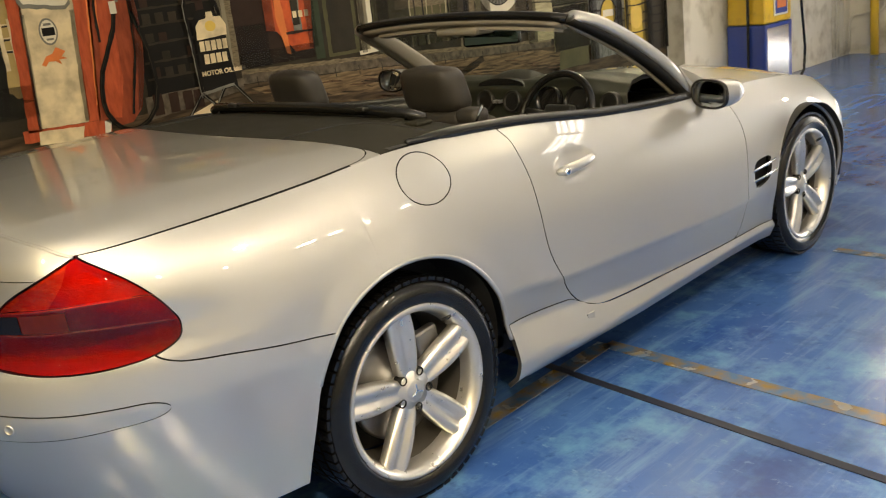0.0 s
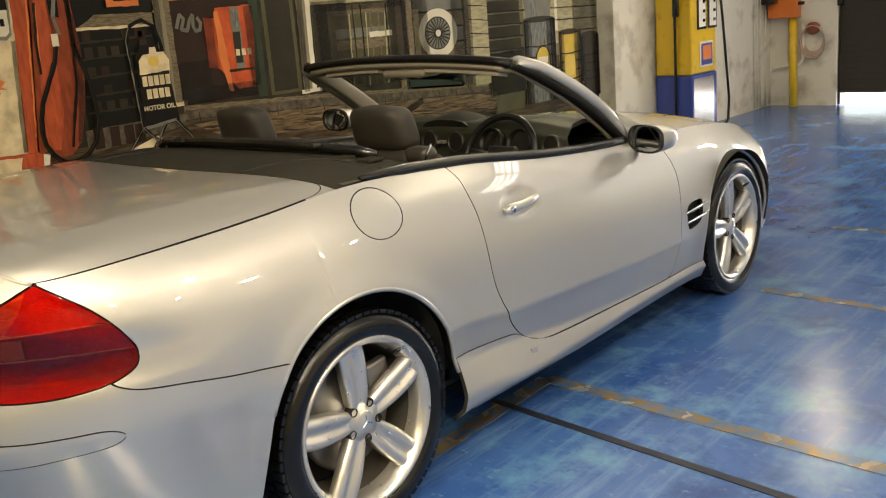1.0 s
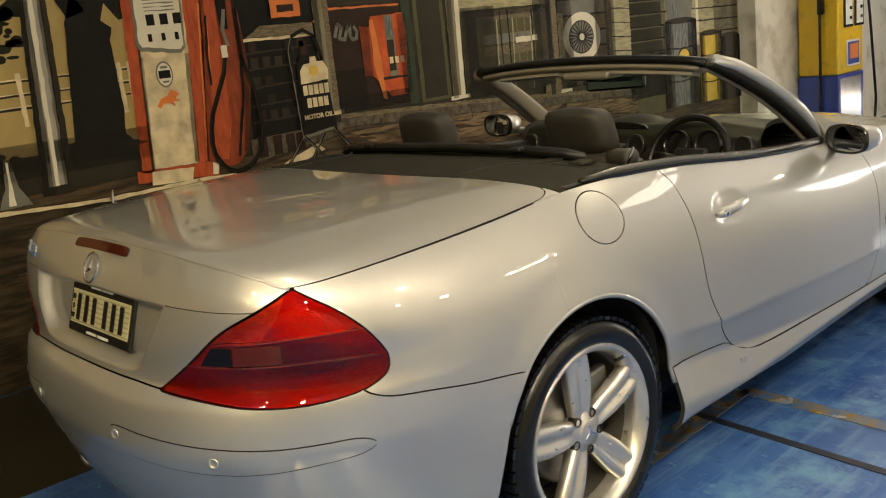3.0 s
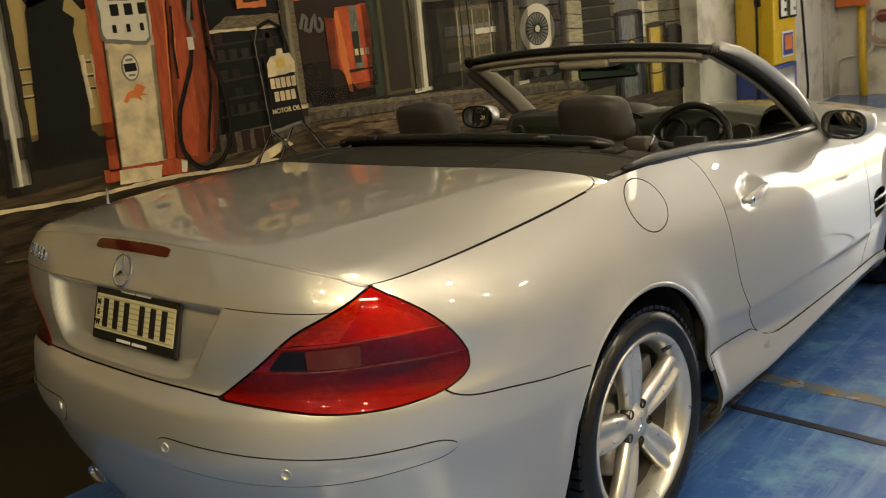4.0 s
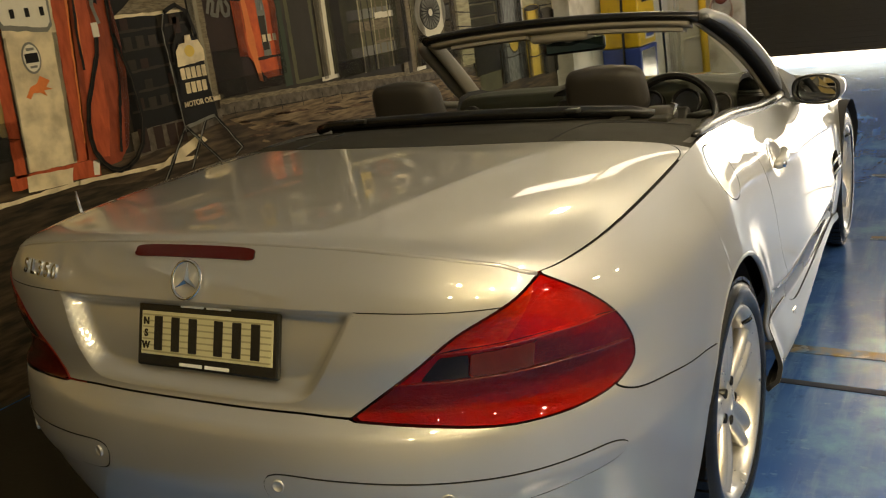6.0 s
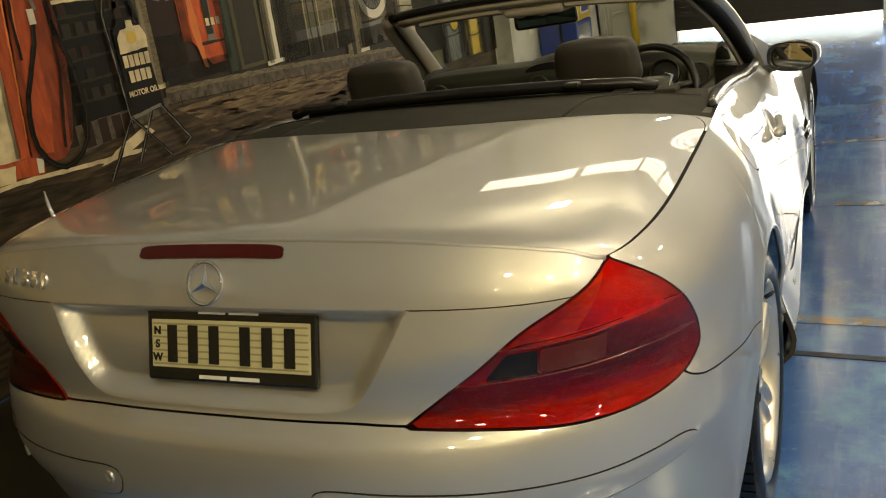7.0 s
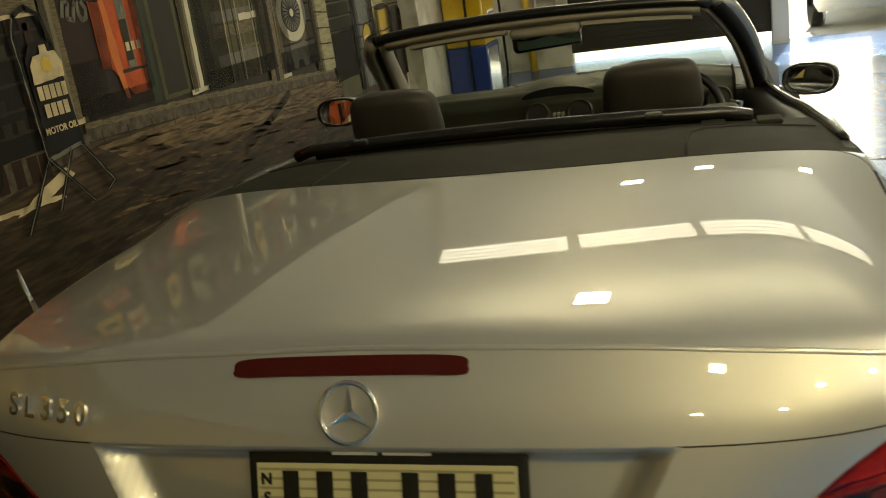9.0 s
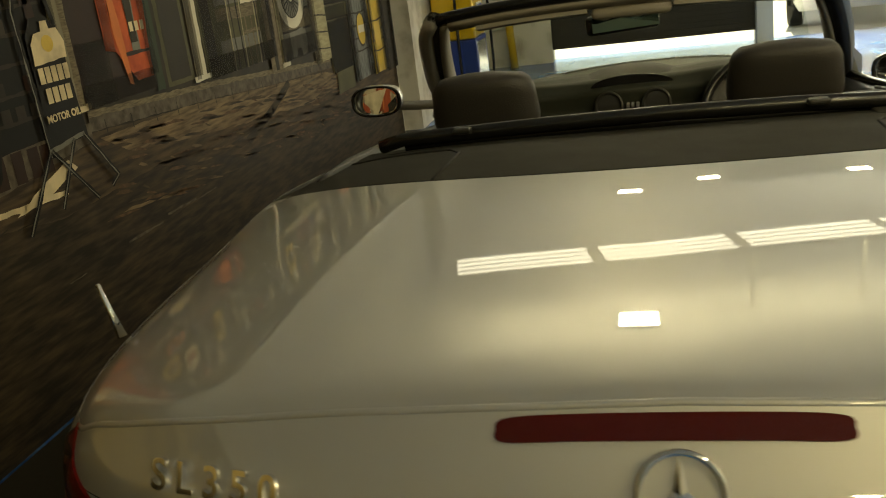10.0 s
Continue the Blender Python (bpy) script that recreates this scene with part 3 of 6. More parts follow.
for side in (1, -1):
    ear = clip(clip(grid_patch(side * 0.90, side * 0.999, 30, const(0.89), const(0.998), 30), lambda p: -lid_corner(p) - 0.0009), lambda p: 0.998 - p[:, 1])
    if side < 0:
        ear = (ear[0], [list(reversed(f)) for f in ear[1]])
    skin("lid_corner", ear, PAINT, car, "silver panel corner beside the boot lid", place=lid_top, depth=0.012)

bm = bmesh.new()
add_tube(bm, [tuple(q) for q in edge_at(np.linspace(-0.844, 0.844, 90)) + np.array([0, 0.0030, -0.0026])], 0.0055, 10)
part("lid_lip", bm, PAINT, lid, "crisp trailing edge of the lid", True)

# rounded lips round the wheel openings
for side in (1, -1):
    for cy, r, a0, a1 in ((0.0, 0.395, 0.05, math.pi - 0.42), (2.575, 0.377, -0.25, math.pi + 0.2)):
        bm = bmesh.new()
        pts = []
        for a in np.linspace(a0, a1, 44):
            y, z = cy + r * math.cos(a), 0.33 + r * math.sin(a)
            p = surface(np.array([side * (QY + y)]), np.array([z]))[0]
            pts.append((p[0] - side * 0.0072, p[1], p[2]))
        add_tube(bm, pts, 0.0085, 12)
        part("arch_lip", bm, PAINT, car, "silver wheel-arch lip", True)

# ---- wheels ----
def build_wheel():
    """A wheel whose outer face looks along +x, its hub at the origin."""
    w = empty("wheel")
    w.parent = car
    turn = Matrix.Rotation(HALF, 4, "Y")
    bm = bmesh.new()
    prof = [(0.246, -0.215), (0.262, -0.225), (0.285, -0.235), (0.312, -0.228), (0.326, -0.205), (0.330, -0.12), (0.330, -0.06), (0.326, -0.015), (0.314, 0.006), (0.290, 0.014), (0.272, 0.012), (0.2585, 0.004), (0.250, -0.006)]
    add_lathe(bm, prof, turn, 72)
    tyre = part("tyre", bm, RUBBER, w, "black road tyre with a shiny sidewall", True)
    # tread blocks
    bm = bmesh.new()
    for k in range(64):
        a = 2 * math.pi * k / 64
        for h, sk in ((-0.19, 0.03), (-0.135, -0.02), (-0.075, 0.02), (-0.022, -0.03)):
            m = turn @ Matrix.Rotation(a + sk, 4, "Z") @ Matrix.Translation((0.3285, 0, h))
            add_box(bm, (-0.006, -0.0125, -0.021), (0.0045, 0.0125, 0.021), m=m)
    part("tread", bm, RUBBER, tyre, "tread blocks")
    bm = bmesh.new()
    add_lathe(bm, [(0.247, -0.012), (0.2565, -0.004), (0.2585, 0.003), (0.254, 0.007), (0.246, 0.004), (0.236, -0.006), (0.228, -0.03), (0.224, -0.06)], turn, 72)
    rim = part("rim", bm, RIM, w, "silver alloy rim with a polished lip", True)
    bm = bmesh.new()
    add_lathe(bm, [(0.224, -0.06), (0.226, -0.14), (0.228, -0.20)], turn, 48)
    part("rim_barrel", bm, BARREL, rim, "inner barrel, dark for the shade behind the spokes", True)
    # five twin-ribbed spokes
    for k in range(5):
        bm = bmesh.new()
        rows = []
        for i in range(13):
            t = i / 12
            r = 0.045 + 0.200 * t
            half = 0.033 + 0.013 * t + 0.007 * math.sin(math.pi * t)
            face = -0.028 + 0.018 * math.sin(math.pi * 0.62 * t) - 0.003 * t * t
            cols = []
            for c, lift in ((-1, -0.032), (-0.97, -0.008), (-0.82, 0.0), (-0.6, 0.004), (-0.38, 0.001), (-0.16, -0.008), (0, -0.0105), (0.16, -0.008), (0.38, 0.001), (0.6, 0.004), (0.82, 0.0), (0.97, -0.008), (1, -0.032)):
                taper = 1 - 0.4 * max(0, (t - 0.85) / 0.15)
                groove = lift if lift < -0.02 or abs(c) > 0.4 else lift * min(1, t * 3) * taper
                cols.append(bm.verts.new((face + groove, half * c, r)))
            rows.append(cols)
        for a, b in zip(rows, rows[1:]):
            for j in range(len(a) - 1):
                bm.faces.new((a[j], a[j + 1], b[j + 1], b[j])).smooth = True
        bm.faces.new([v[0] for v in rows] + [v[-1] for v in reversed(rows)])
        bmesh.ops.rotate(bm, verts=bm.verts, cent=(0, 0, 0), matrix=Matrix.Rotation(2 * math.pi * k / 5, 3, "X"))
        part("spoke", bm, RIM, rim, smooth=False)
    bm = bmesh.new()
    add_lathe(bm, [(0.064, -0.06), (0.064, -0.034), (0.058, -0.026), (0.040, -0.023), (0.036, -0.019), (0.030, -0.016), (0.0005, -0.014)], turn, 40)
    part("hub", bm, RIM, w, "silver wheel centre", True)
    bm = bmesh.new()
    for k in range(3):
        a = 2 * math.pi * k / 3
        add_box(bm, (-0.0145, -0.002, 0.0), (-0.0115, 0.002, 0.022), m=Matrix.Rotation(a, 4, "X"))
    part("hub_emblem", bm, CHROME, w, "chrome emblem")
    for k in range(5):
        a = 2 * math.pi * (k + 0.5) / 5
        bm = bmesh.new()
        add_lathe(bm, [(0.0135, -0.05), (0.0135, -0.021), (0.0115, -0.019), (0.0100, -0.030), (0.0005, -0.030)], Matrix.Rotation(a, 4, "X") @ Matrix.Translation((0, 0, 0.056)) @ turn, 12)
        # black stands for the shade inside the bolt hole
        part("wheel_bolt", bm, BLACK_TRIM, w, "wheel bolt, blackened to stand for its shaded hole")
    bm = bmesh.new()
    add_lathe(bm, [(0.165, -0.115), (0.165, -0.095), (0.155, -0.09), (0.085, -0.09), (0.08, -0.07), (0.0005, -0.07)], turn, 48)
    part("brake_disc", bm, DISC, w, "bare steel brake disc", True)
    bm = bmesh.new()
    add_lathe(bm, [(0.225, -0.205), (0.0005, -0.205)], turn, 32)
    part("inner_disc", bm, DARK, w)
    bm = bmesh.new()
    add_box(bm, (-0.085, 0.07, 0.03), (-0.055, 0.16, 0.135), 0.01)
    part("brake_caliper", bm, DISC, w)
    bm = bmesh.new()
    add_tube(bm, [(-0.012, 0.150, 0.155), (0.004, 0.158, 0.163), (0.012, 0.163, 0.168)], [0.006, 0.006, 0.004], 8)
    part("tyre_valve", bm, BLACK_TRIM, w)
    return w


wheel = build_wheel()
wheel.matrix_basis = pose(0.872, 0.0, 0.33, 7)
copy_thing(wheel, pose(0.822, 2.57, 0.33, 10, 0, 1.5))
copy_thing(wheel, pose(-0.872, 0.0, 0.33, 50, 0, 180))
copy_thing(wheel, pose(-0.872, 2.56, 0.33, 20, 0, 180))

# ---- car: cabin, glass and fittings ----
def sheet(name, at, nu, nv, material, parent, label="", depth=0.012):
    """A panel given by a function of u and v, both 0 to 1."""
    return skin(name, grid_patch(0, 1, nu, const(0.0), const(1.0), nv), material, parent, label, depth=depth, place=at)


def lerp(a, b, t):
    return a + (b - a) * t


# folded-roof cover behind the seats
def cover_at(u, v):
    s = u * 2 - 1
    lo = front_edge(s * 0.999) + np.array([0, 0.004, 0.0])
    side = edge_at(np.full(np.shape(u), QY + 0.50))
    hi = np.stack([s * 0.70, 0.45 - 0.02 * s ** 2, side[..., 2] + 0.042 - 0.012 * s ** 4], -1)
    p = lo + (hi - lo) * v[..., None]
    p[..., 2] += 0.012 * np.sin(np.pi * v) * (1 - s ** 4)
    return p


cover = sheet("roof_cover", cover_at, 60, 24, COVER, car, "dark grey folded-roof cover panel", 0.02)
for side in (-1, 1):
    bm = bmesh.new()
    line = [cover_at(np.array([0.5 + side * u]), np.array([v]))[0] + np.array([0, 0, 0.0008]) for u, v in ((0.27, 0.0), (0.275, 0.25), (0.285, 0.5), (0.31, 0.62), (0.37, 0.66), (0.43, 0.68), (0.485, 0.7))]
    add_tube(bm, line, 0.0035, 6)
    part("cover_seam", bm, DARK, cover, "dark joint")
bm = bmesh.new()
add_tube(bm, [cover_at(np.array([u]), np.array([0.82]))[0] + np.array([0, 0, -0.001]) for u in np.linspace(0.06, 0.94, 20)], 0.003, 6)
part("cover_seam", bm, DARK, cover, "dark joint")

# belt mouldings
for side in (1, -1):
    bm = bmesh.new()
    pts = [edge_at(np.array([q]))[0] * np.array([side, 1, 1]) + np.array([-side * 0.014, 0, 0.009]) for q in np.linspace(Q_DECK + 0.115, QY + 1.80, 36)]
    add_tube(bm, pts, [0.021 * min(1.0, 0.42 + 0.58 * k / 4) for k in range(36)], 12)
    part("belt_moulding", bm, BLACK_TRIM if side > 0 else PLASTIC, car, "glossy black belt moulding", True)
    bm = bmesh.new()
    rows = []
    for q in np.linspace(QY + 0.1, QY + 1.86, 28):
        e = edge_at(np.array([q]))[0] * np.array([side, 1, 1])
        rows.append([bm.verts.new(e + np.array(d)) for d in ((-side * 0.008, 0, 0.004), (-side * 0.05, 0, 0.010), (-side * 0.085, 0, -0.005), (-side * 0.10, 0, -0.10), (-side * 0.08, 0, -0.55))])
    for a, b in zip(rows, rows[1:]):
        for j in range(4):
            bm.faces.new((a[j], a[j + 1], b[j + 1], b[j])).smooth = True
    part("door_lining", bm, PLASTIC, car, "black door lining")

CX = -0.06  # the cabin's middle
# tub, floor and rear bulkhead
box("cabin_floor", (-0.74, 0.42, 0.24), (0.74, 2.0, 0.30), DARK, car)
box("rear_bulkhead", (-0.74, 0.44, 0.26), (0.74, 0.50, 0.985), PLASTIC, car)
box("underbody", (-0.60, -0.85, 0.20), (0.60, 3.0, 0.26), DARK, car)
box("boot_floor", (-0.60, -0.85, 0.24), (0.60, 0.44, 0.62), DARK, car)
for side in (1, -1):
    for cy, well in ((0.0, 0.396), (2.575, 0.379)):
        bm = bmesh.new()
        rings = []
        for x in (0.56, 0.845):
            rings.append([bm.verts.new((side * (x if x < 0.6 else x - 0.03 * max(0.0, 1 - 2.0 * math.sin(a))), cy + well * math.cos(a), 0.33 + well * math.sin(a))) for a in np.linspace(-0.12, math.pi + 0.12, 40)])
        for i in range(39):
            bm.faces.new((rings[0][i], rings[0][i + 1], rings[1][i + 1], rings[1][i])).smooth = True
        bm.faces.new(rings[0])
        part("wheel_well", bm, DARK, car, "black wheel-arch liner")

# wind deflector bar
bm = bmesh.new()
add_tube(bm, [(-0.66, 0.40, 1.035), (-0.60, 0.385, 1.052), (-0.3, 0.375, 1.062), (0.0, 0.375, 1.066), (0.3, 0.39, 1.060), (0.50, 0.41, 1.048), (0.56, 0.43, 1.030)], 0.017, 12)
add_tube(bm, [(-0.60, 0.40, 1.030), (0.0, 0.395, 1.042), (0.52, 0.43, 1.028)], 0.013, 8)
bar = part("roll_bar", bm, BLACK_TRIM, car, "glossy black folded roll bar", True)
for x in (-0.45, 0.33):
    bm = bmesh.new()
    add_box(bm, (x - 0.022, 0.350, 1.058), (x + 0.022, 0.385, 1.072), 0.005)
    part("bar_clip", bm, PLASTIC, bar)
for x in (0.47, 0.60):
    bm = bmesh.new()
    add_box(bm, (x - 0.03, 0.33, 1.022), (x + 0.03, 0.40, 1.036), 0.006)
    part("latch_cover", bm, COVER, car, "small hinged latch cover")


# seats
def seat(x, y):
    s = empty("seat")
    s.parent = car
    tagged(s, "charcoal leather bucket seat")
    bm = bmesh.new()
    rows = []
    n, k = 18, 14
    for i in range(k + 1):
        v = -1 + 2 * i / k
        ring = []
        for j in range(28):
            a = 2 * math.pi * j / 28
            cx, cy = math.copysign(abs(math.cos(a)) ** 0.55, math.cos(a)), math.copysign(abs(math.sin(a)) ** 0.7, math.sin(a))
            r = (1 - abs(v) ** 4.5) ** 0.32 if abs(v) < 1 else 0.05
            ring.append(bm.verts.new((x + 0.138 * cx * (0.9 + 0.1 * r) * (0.25 + 0.75 * r) * (1 - 0.06 * v), y + 0.066 * cy * r - 0.02 * v, 1.072 + 0.087 * v)))
        rows.append(ring)
    for a, b in zip(rows, rows[1:]):
        for j in range(28):
            bm.faces.new((a[j], a[(j + 1) % 28], b[(j + 1) % 28], b[j])).smooth = True
    bm.faces.new(rows[0]), bm.faces.new(rows[-1])
    part("headrest", bm, LEATHER, s, "rounded charcoal leather headrest", True)
    bm = bmesh.new()
    add_box(bm, (x - 0.23, y - 0.05, 0.42), (x + 0.23, y + 0.12, 0.975), 0.06, segments=4)
    add_box(bm, (x - 0.15, y - 0.045, 0.93), (x + 0.15, y + 0.045, 1.0), 0.03, segments=3)
    part("backrest", bm, LEATHER, s, smooth=True)
    bm = bmesh.new()
    add_box(bm, (x - 0.25, y + 0.02, 0.32), (x + 0.25, y + 0.58, 0.52), 0.06, segments=4)
    part("seat_cushion", bm, LEATHER, s, smooth=True)
    bm = bmesh.new()
    add_box(bm, (x + 0.13, y - 0.05, 0.955), (x + 0.235, y + 0.03, 1.012), 0.022, segments=3)
    part("belt_guide", bm, LEATHER, s, "padded belt guide", True)
    bm = bmesh.new()
    add_tube(bm, [(x + 0.225, y - 0.045, 0.96), (x + 0.24, y - 0.02, 1.015), (x + 0.215, y + 0.01, 1.016)], 0.005, 8)
    part("belt_loop", bm, CHROME, s)


seat(0.308, 0.728)
seat(-0.445, 0.672)

# dashboard
dash_prof = [(1.97, 0.875), (1.88, 0.935), (1.74, 0.972), (1.62, 0.980), (1.545, 0.970), (1.51, 0.935), (1.515, 0.87), (1.49, 0.82), (1.50, 0.72), (1.55, 0.55)]


def dash_at(u, v):
    i = np.linspace(0, 1, len(dash_prof))
    y, z = np.interp(v, i, [p[0] for p in dash_prof]), np.interp(v, i, [p[1] for p in dash_prof])
    x = CX + (u * 2 - 1) * np.where(u < 0.5, 0.665, 0.605)
    hump = np.exp(-(((x - 0.29) / 0.17) ** 4)) * np.exp(-(((v - 0.36) / 0.22) ** 2))
    mid = np.exp(-(((x - CX) / 0.20) ** 4)) * np.exp(-(((v - 0.5) / 0.3) ** 2))
    edge = np.abs(u * 2 - 1) ** 6
    return np.stack([x, y - 0.03 * hump - 0.02 * mid + 0.05 * edge, z + 0.020 * hump + 0.008 * mid - 0.02 * edge], -1)


dash = sheet("dashboard", dash_at, 80, 36, mat("dark_green_grey_dash", (0.016, 0.019, 0.011), 0.55, var=0.1, bump=0.2, bscale=300), car, "dark olive-grey moulded dashboard", 0.02)
for x, y, z, r in ((CX - 0.105, 1.486, 0.893, 0.047), (CX + 0.055, 1.486, 0.893, 0.047), (0.495, 1.51, 0.888, 0.044), (-0.64, 1.51, 0.888, 0.044)):
    bm = bmesh.new()
    face = Matrix.Translation((x, y, z)) @ Matrix.Rotation(radians(80), 4, "X")
    add_lathe(bm, [(r * 0.8, 0.0), (r * 0.86, 0.012), (r, 0.014), (r * 1.05, 0.004), (r * 1.05, -0.02)], face, 28)
    ring = part("air_vent", bm, DULL_RING, dash, "round air vent with a satin grey ring", True)
    bm = bmesh.new()
    add_lathe(bm, [(r * 0.82, 0.004), (0.0005, 0.004)], face, 24)
    part("vent_core", bm, PLASTIC, ring)
    for k in (-1, 0, 1):
        bm = bmesh.new()
        add_box(bm, (-r * 0.7, k * r * 0.4 - 0.002, 0.004), (r * 0.7, k * r * 0.4 + 0.002, 0.010), m=face)
        part("vent_vane", bm, PLASTIC, ring)
bm = bmesh.new()
rows = []
for t in np.linspace(-1, 1, 25):
    x = CX - 0.025 + 0.15 * t
    h = 0.034 * (1 - t * t)
    rows.append([bm.verts.new((x, 1.56 - 0.045, 0.955)), bm.verts.new((x, 1.565, 0.975 + h * 0.8)), bm.verts.new((x, 1.64, 0.985 + h * 0.8))])
for a, b in zip(rows, rows[1:]):
    for j in range(2):
        bm.faces.new((a[j], a[j + 1], b[j + 1], b[j])).smooth = True
part("dash_hood", bm, PLASTIC, dash, "arched black display hood")
# black face put in for the shaded recess under the hood
bm = bmesh.new()
arc = [(CX - 0.025 + 0.138 * math.cos(a), 1.506, 0.955 + 0.036 * math.sin(a)) for a in np.linspace(0, math.pi, 22)]
front = [bm.verts.new(p) for p in arc]
rear = [bm.verts.new((x, y + 0.03, z)) for x, y, z in arc]
bm.faces.new(front), bm.faces.new(rear)
for j in range(22):
    bm.faces.new((front[j], front[(j + 1) % 22], rear[(j + 1) % 22], rear[j]))
part("display", bm, BLACK_TRIM, dash, "half-round black face for the dark hood recess")
for k in range(3):
    bm = bmesh.new()
    add_box(bm, (CX - 0.045 + k * 0.016, 1.462, 0.886), (CX - 0.035 + k * 0.016, 1.49, 0.900), 0.002)
    part("dash_button", bm, RIM, dash, "pale push button")
for x in (0.22, 0.37):
    bm = bmesh.new()
    face = Matrix.Translation((x, 1.462, 0.905)) @ Matrix.Rotation(radians(72), 4, "X")
    add_lathe(bm, [(0.047, -0.02), (0.054, 0.016), (0.058, 0.016), (0.060, -0.02)], face, 28)
    add_lathe(bm, [(0.048, 0.0), (0.0005, 0.0)], face, 24)
    part("instrument_dial", bm, [BLACK_TRIM], dash, "black round instrument", True)

# steering wheel
sw = Matrix.Translation((0.325, 1.37, 0.855)) @ Matrix.Rotation(radians(66), 4, "X")
bm = bmesh.new()
add_tube(bm, [sw @ Vector((0.180 * math.cos(a), 0.180 * math.sin(a), 0)) for a in np.linspace(0, 2 * math.pi, 40, endpoint=False)], 0.0155, 10, closed=True)
wheel_rim = part("steering_wheel", bm, BLACK_TRIM, car, "black leather steering wheel", True)
bm = bmesh.new()
add_box(bm, (-0.075, -0.06, -0.035), (0.075, 0.055, 0.0), 0.02, m=sw, segments=3)
for a in (0.15, math.pi - 0.15, -0.8, math.pi + 0.8):
    add_tube(bm, [sw @ Vector((0.05 * math.cos(a), 0.05 * math.sin(a), -0.02)), sw @ Vector((0.176 * math.cos(a), 0.176 * math.sin(a), -0.003))], [0.018, 0.012], 8)
part("wheel_boss", bm, PLASTIC, wheel_rim, "black steering wheel boss", True)
bm = bmesh.new()
add_tube(bm, [sw @ Vector((0, 0, -0.02)), (0.30, 1.60, 0.80)], 0.035, 10)
part("steering_column", bm, PLASTIC, car)

# windscreen frame
HEAD_L, HEAD_R = Vector((-0.672, 1.245, 1.250)), Vector((0.482, 1.30, 1.240))
BASE_L, BASE_R = Vector((-0.80, 1.90, 0.862)), Vector((0.640, 1.865, 0.842))


def header_line(t, dz=0.0, dy=0.0):
    p = HEAD_L.lerp(HEAD_R, t)
    b = 4 * t * (1 - t)
    return Vector((p.x, p.y - 0.035 * b + dy, p.z + 0.034 * b ** 0.8 + dz))


def bar_between(name, rows, material, parent, label=""):
    """A flattened beam: rows of closed sections."""
    bm = bmesh.new()
    rings = [[bm.verts.new(p) for p in r] for r in rows]
    k = len(rings[0])
    for a, b in zip(rings, rings[1:]):
        for j in range(k):
            bm.faces.new((a[j], a[(j + 1) % k], b[(j + 1) % k], b[j])).smooth = True
    bm.faces.new(rings[0]), bm.faces.new(rings[-1])
    return part(name, bm, material, parent, label, True)


def oval(c, du, dv, a, b, n=12):
    return [c + du * (a * math.copysign(abs(math.cos(t)) ** 0.8, math.cos(t))) + dv * (b * math.copysign(abs(math.sin(t)) ** 0.8, math.sin(t))) for t in (2 * math.pi * k / n for k in range(n))]


FRAME_BLACK = mat("satin_black_frame", (0.008, 0.008, 0.008), 0.5, var=0.2, gleam=0.3)
SILL_GREY = mat("grey_frame_lining", (0.27, 0.245, 0.20), 0.6, var=0.1, bump=0.2, bscale=260)
frame_thing = empty("windscreen")
frame_thing.parent = car
tagged(frame_thing, "raked windscreen in a black and silver frame")
ts = np.linspace(0, 1, 25)
bar_between("header_rail", [oval(header_line(t, 0.004, 0.0), Vector((0, 0.045, -0.012)).normalized(), Vector((0, 0.26, 0.96)).normalized(), 0.040, 0.020) for t in ts], BLACK_TRIM, frame_thing, "black windscreen header")
bar_between("header_lining", [oval(header_line(t, -0.024, 0.004), Vector((0, 1, -0.35)).normalized(), Vector((0, 0.35, 1)).normalized(), 0.034, 0.011) for t in np.linspace(0.03, 0.97, 25)], SILL_GREY, frame_thing, "grey header lining")
bar_between("header_skin", [oval(header_line(t, -0.002, 0.036), Vector((0, 1, -0.6)).normalized(), Vector((0, 0.6, 1)).normalized(), 0.030, 0.010) for t in ts], PAINT, frame_thing, "silver header skin")
for head, base, side in ((HEAD_R, BASE_R, 1), (HEAD_L, BASE_L, -1)):
    rows_a, rows_b, rows_c = [], [], []
    for t in np.linspace(0, 1, 16):
        bow = 0.030 * math.sin(math.pi * t)
        c = head.lerp(base, t) + Vector((side * (0.012 + bow * 0.5), -0.01, bow + 0.012))
        along = (base - head).normalized()
        out = Vector((side, 0.15, 0.25)).normalized()
        up = along.cross(out).normalized()
        rows_a.append(oval(c + up * 0.009, out, up, 0.025, 0.018 + 0.004 * t))
        k = min(1.0, t / 0.15) * (1 - 0.9 * max(0.0, (t - 0.72) / 0.28))
        rows_b.append(oval(c + out * (0.004 + 0.018 * k) - up * (0.004 + 0.014 * k), out, up, 0.027, 0.026))
        rows_c.append(oval(c + Vector((-side * 0.034, 0.012, -0.006)), out, up, 0.014, 0.030 + 0.012 * t))
    bar_between("pillar", rows_a, FRAME_BLACK, frame_thing, "black windscreen pillar")
    bar_between("pillar_skin", rows_b, PAINT, frame_thing, "silver pillar skin")
    bar_between("pillar_lining", rows_c, SILL_GREY, frame_thing, "grey pillar lining")
GLASS = bpy.data.materials.new("clear_glass")
GLASS.use_nodes = True
gn, gl = GLASS.node_tree.nodes, GLASS.node_tree.links
mixer, clear, gloss = gn.new("ShaderNodeMixShader"), gn.new("ShaderNodeBsdfTransparent"), gn.new("ShaderNodeBsdfGlossy")
clear.inputs[0].default_value = (0.80, 0.84, 0.78, 1)
gloss.inputs["Roughness"].default_value = 0.02
mixer.inputs[0].default_value = 0.06
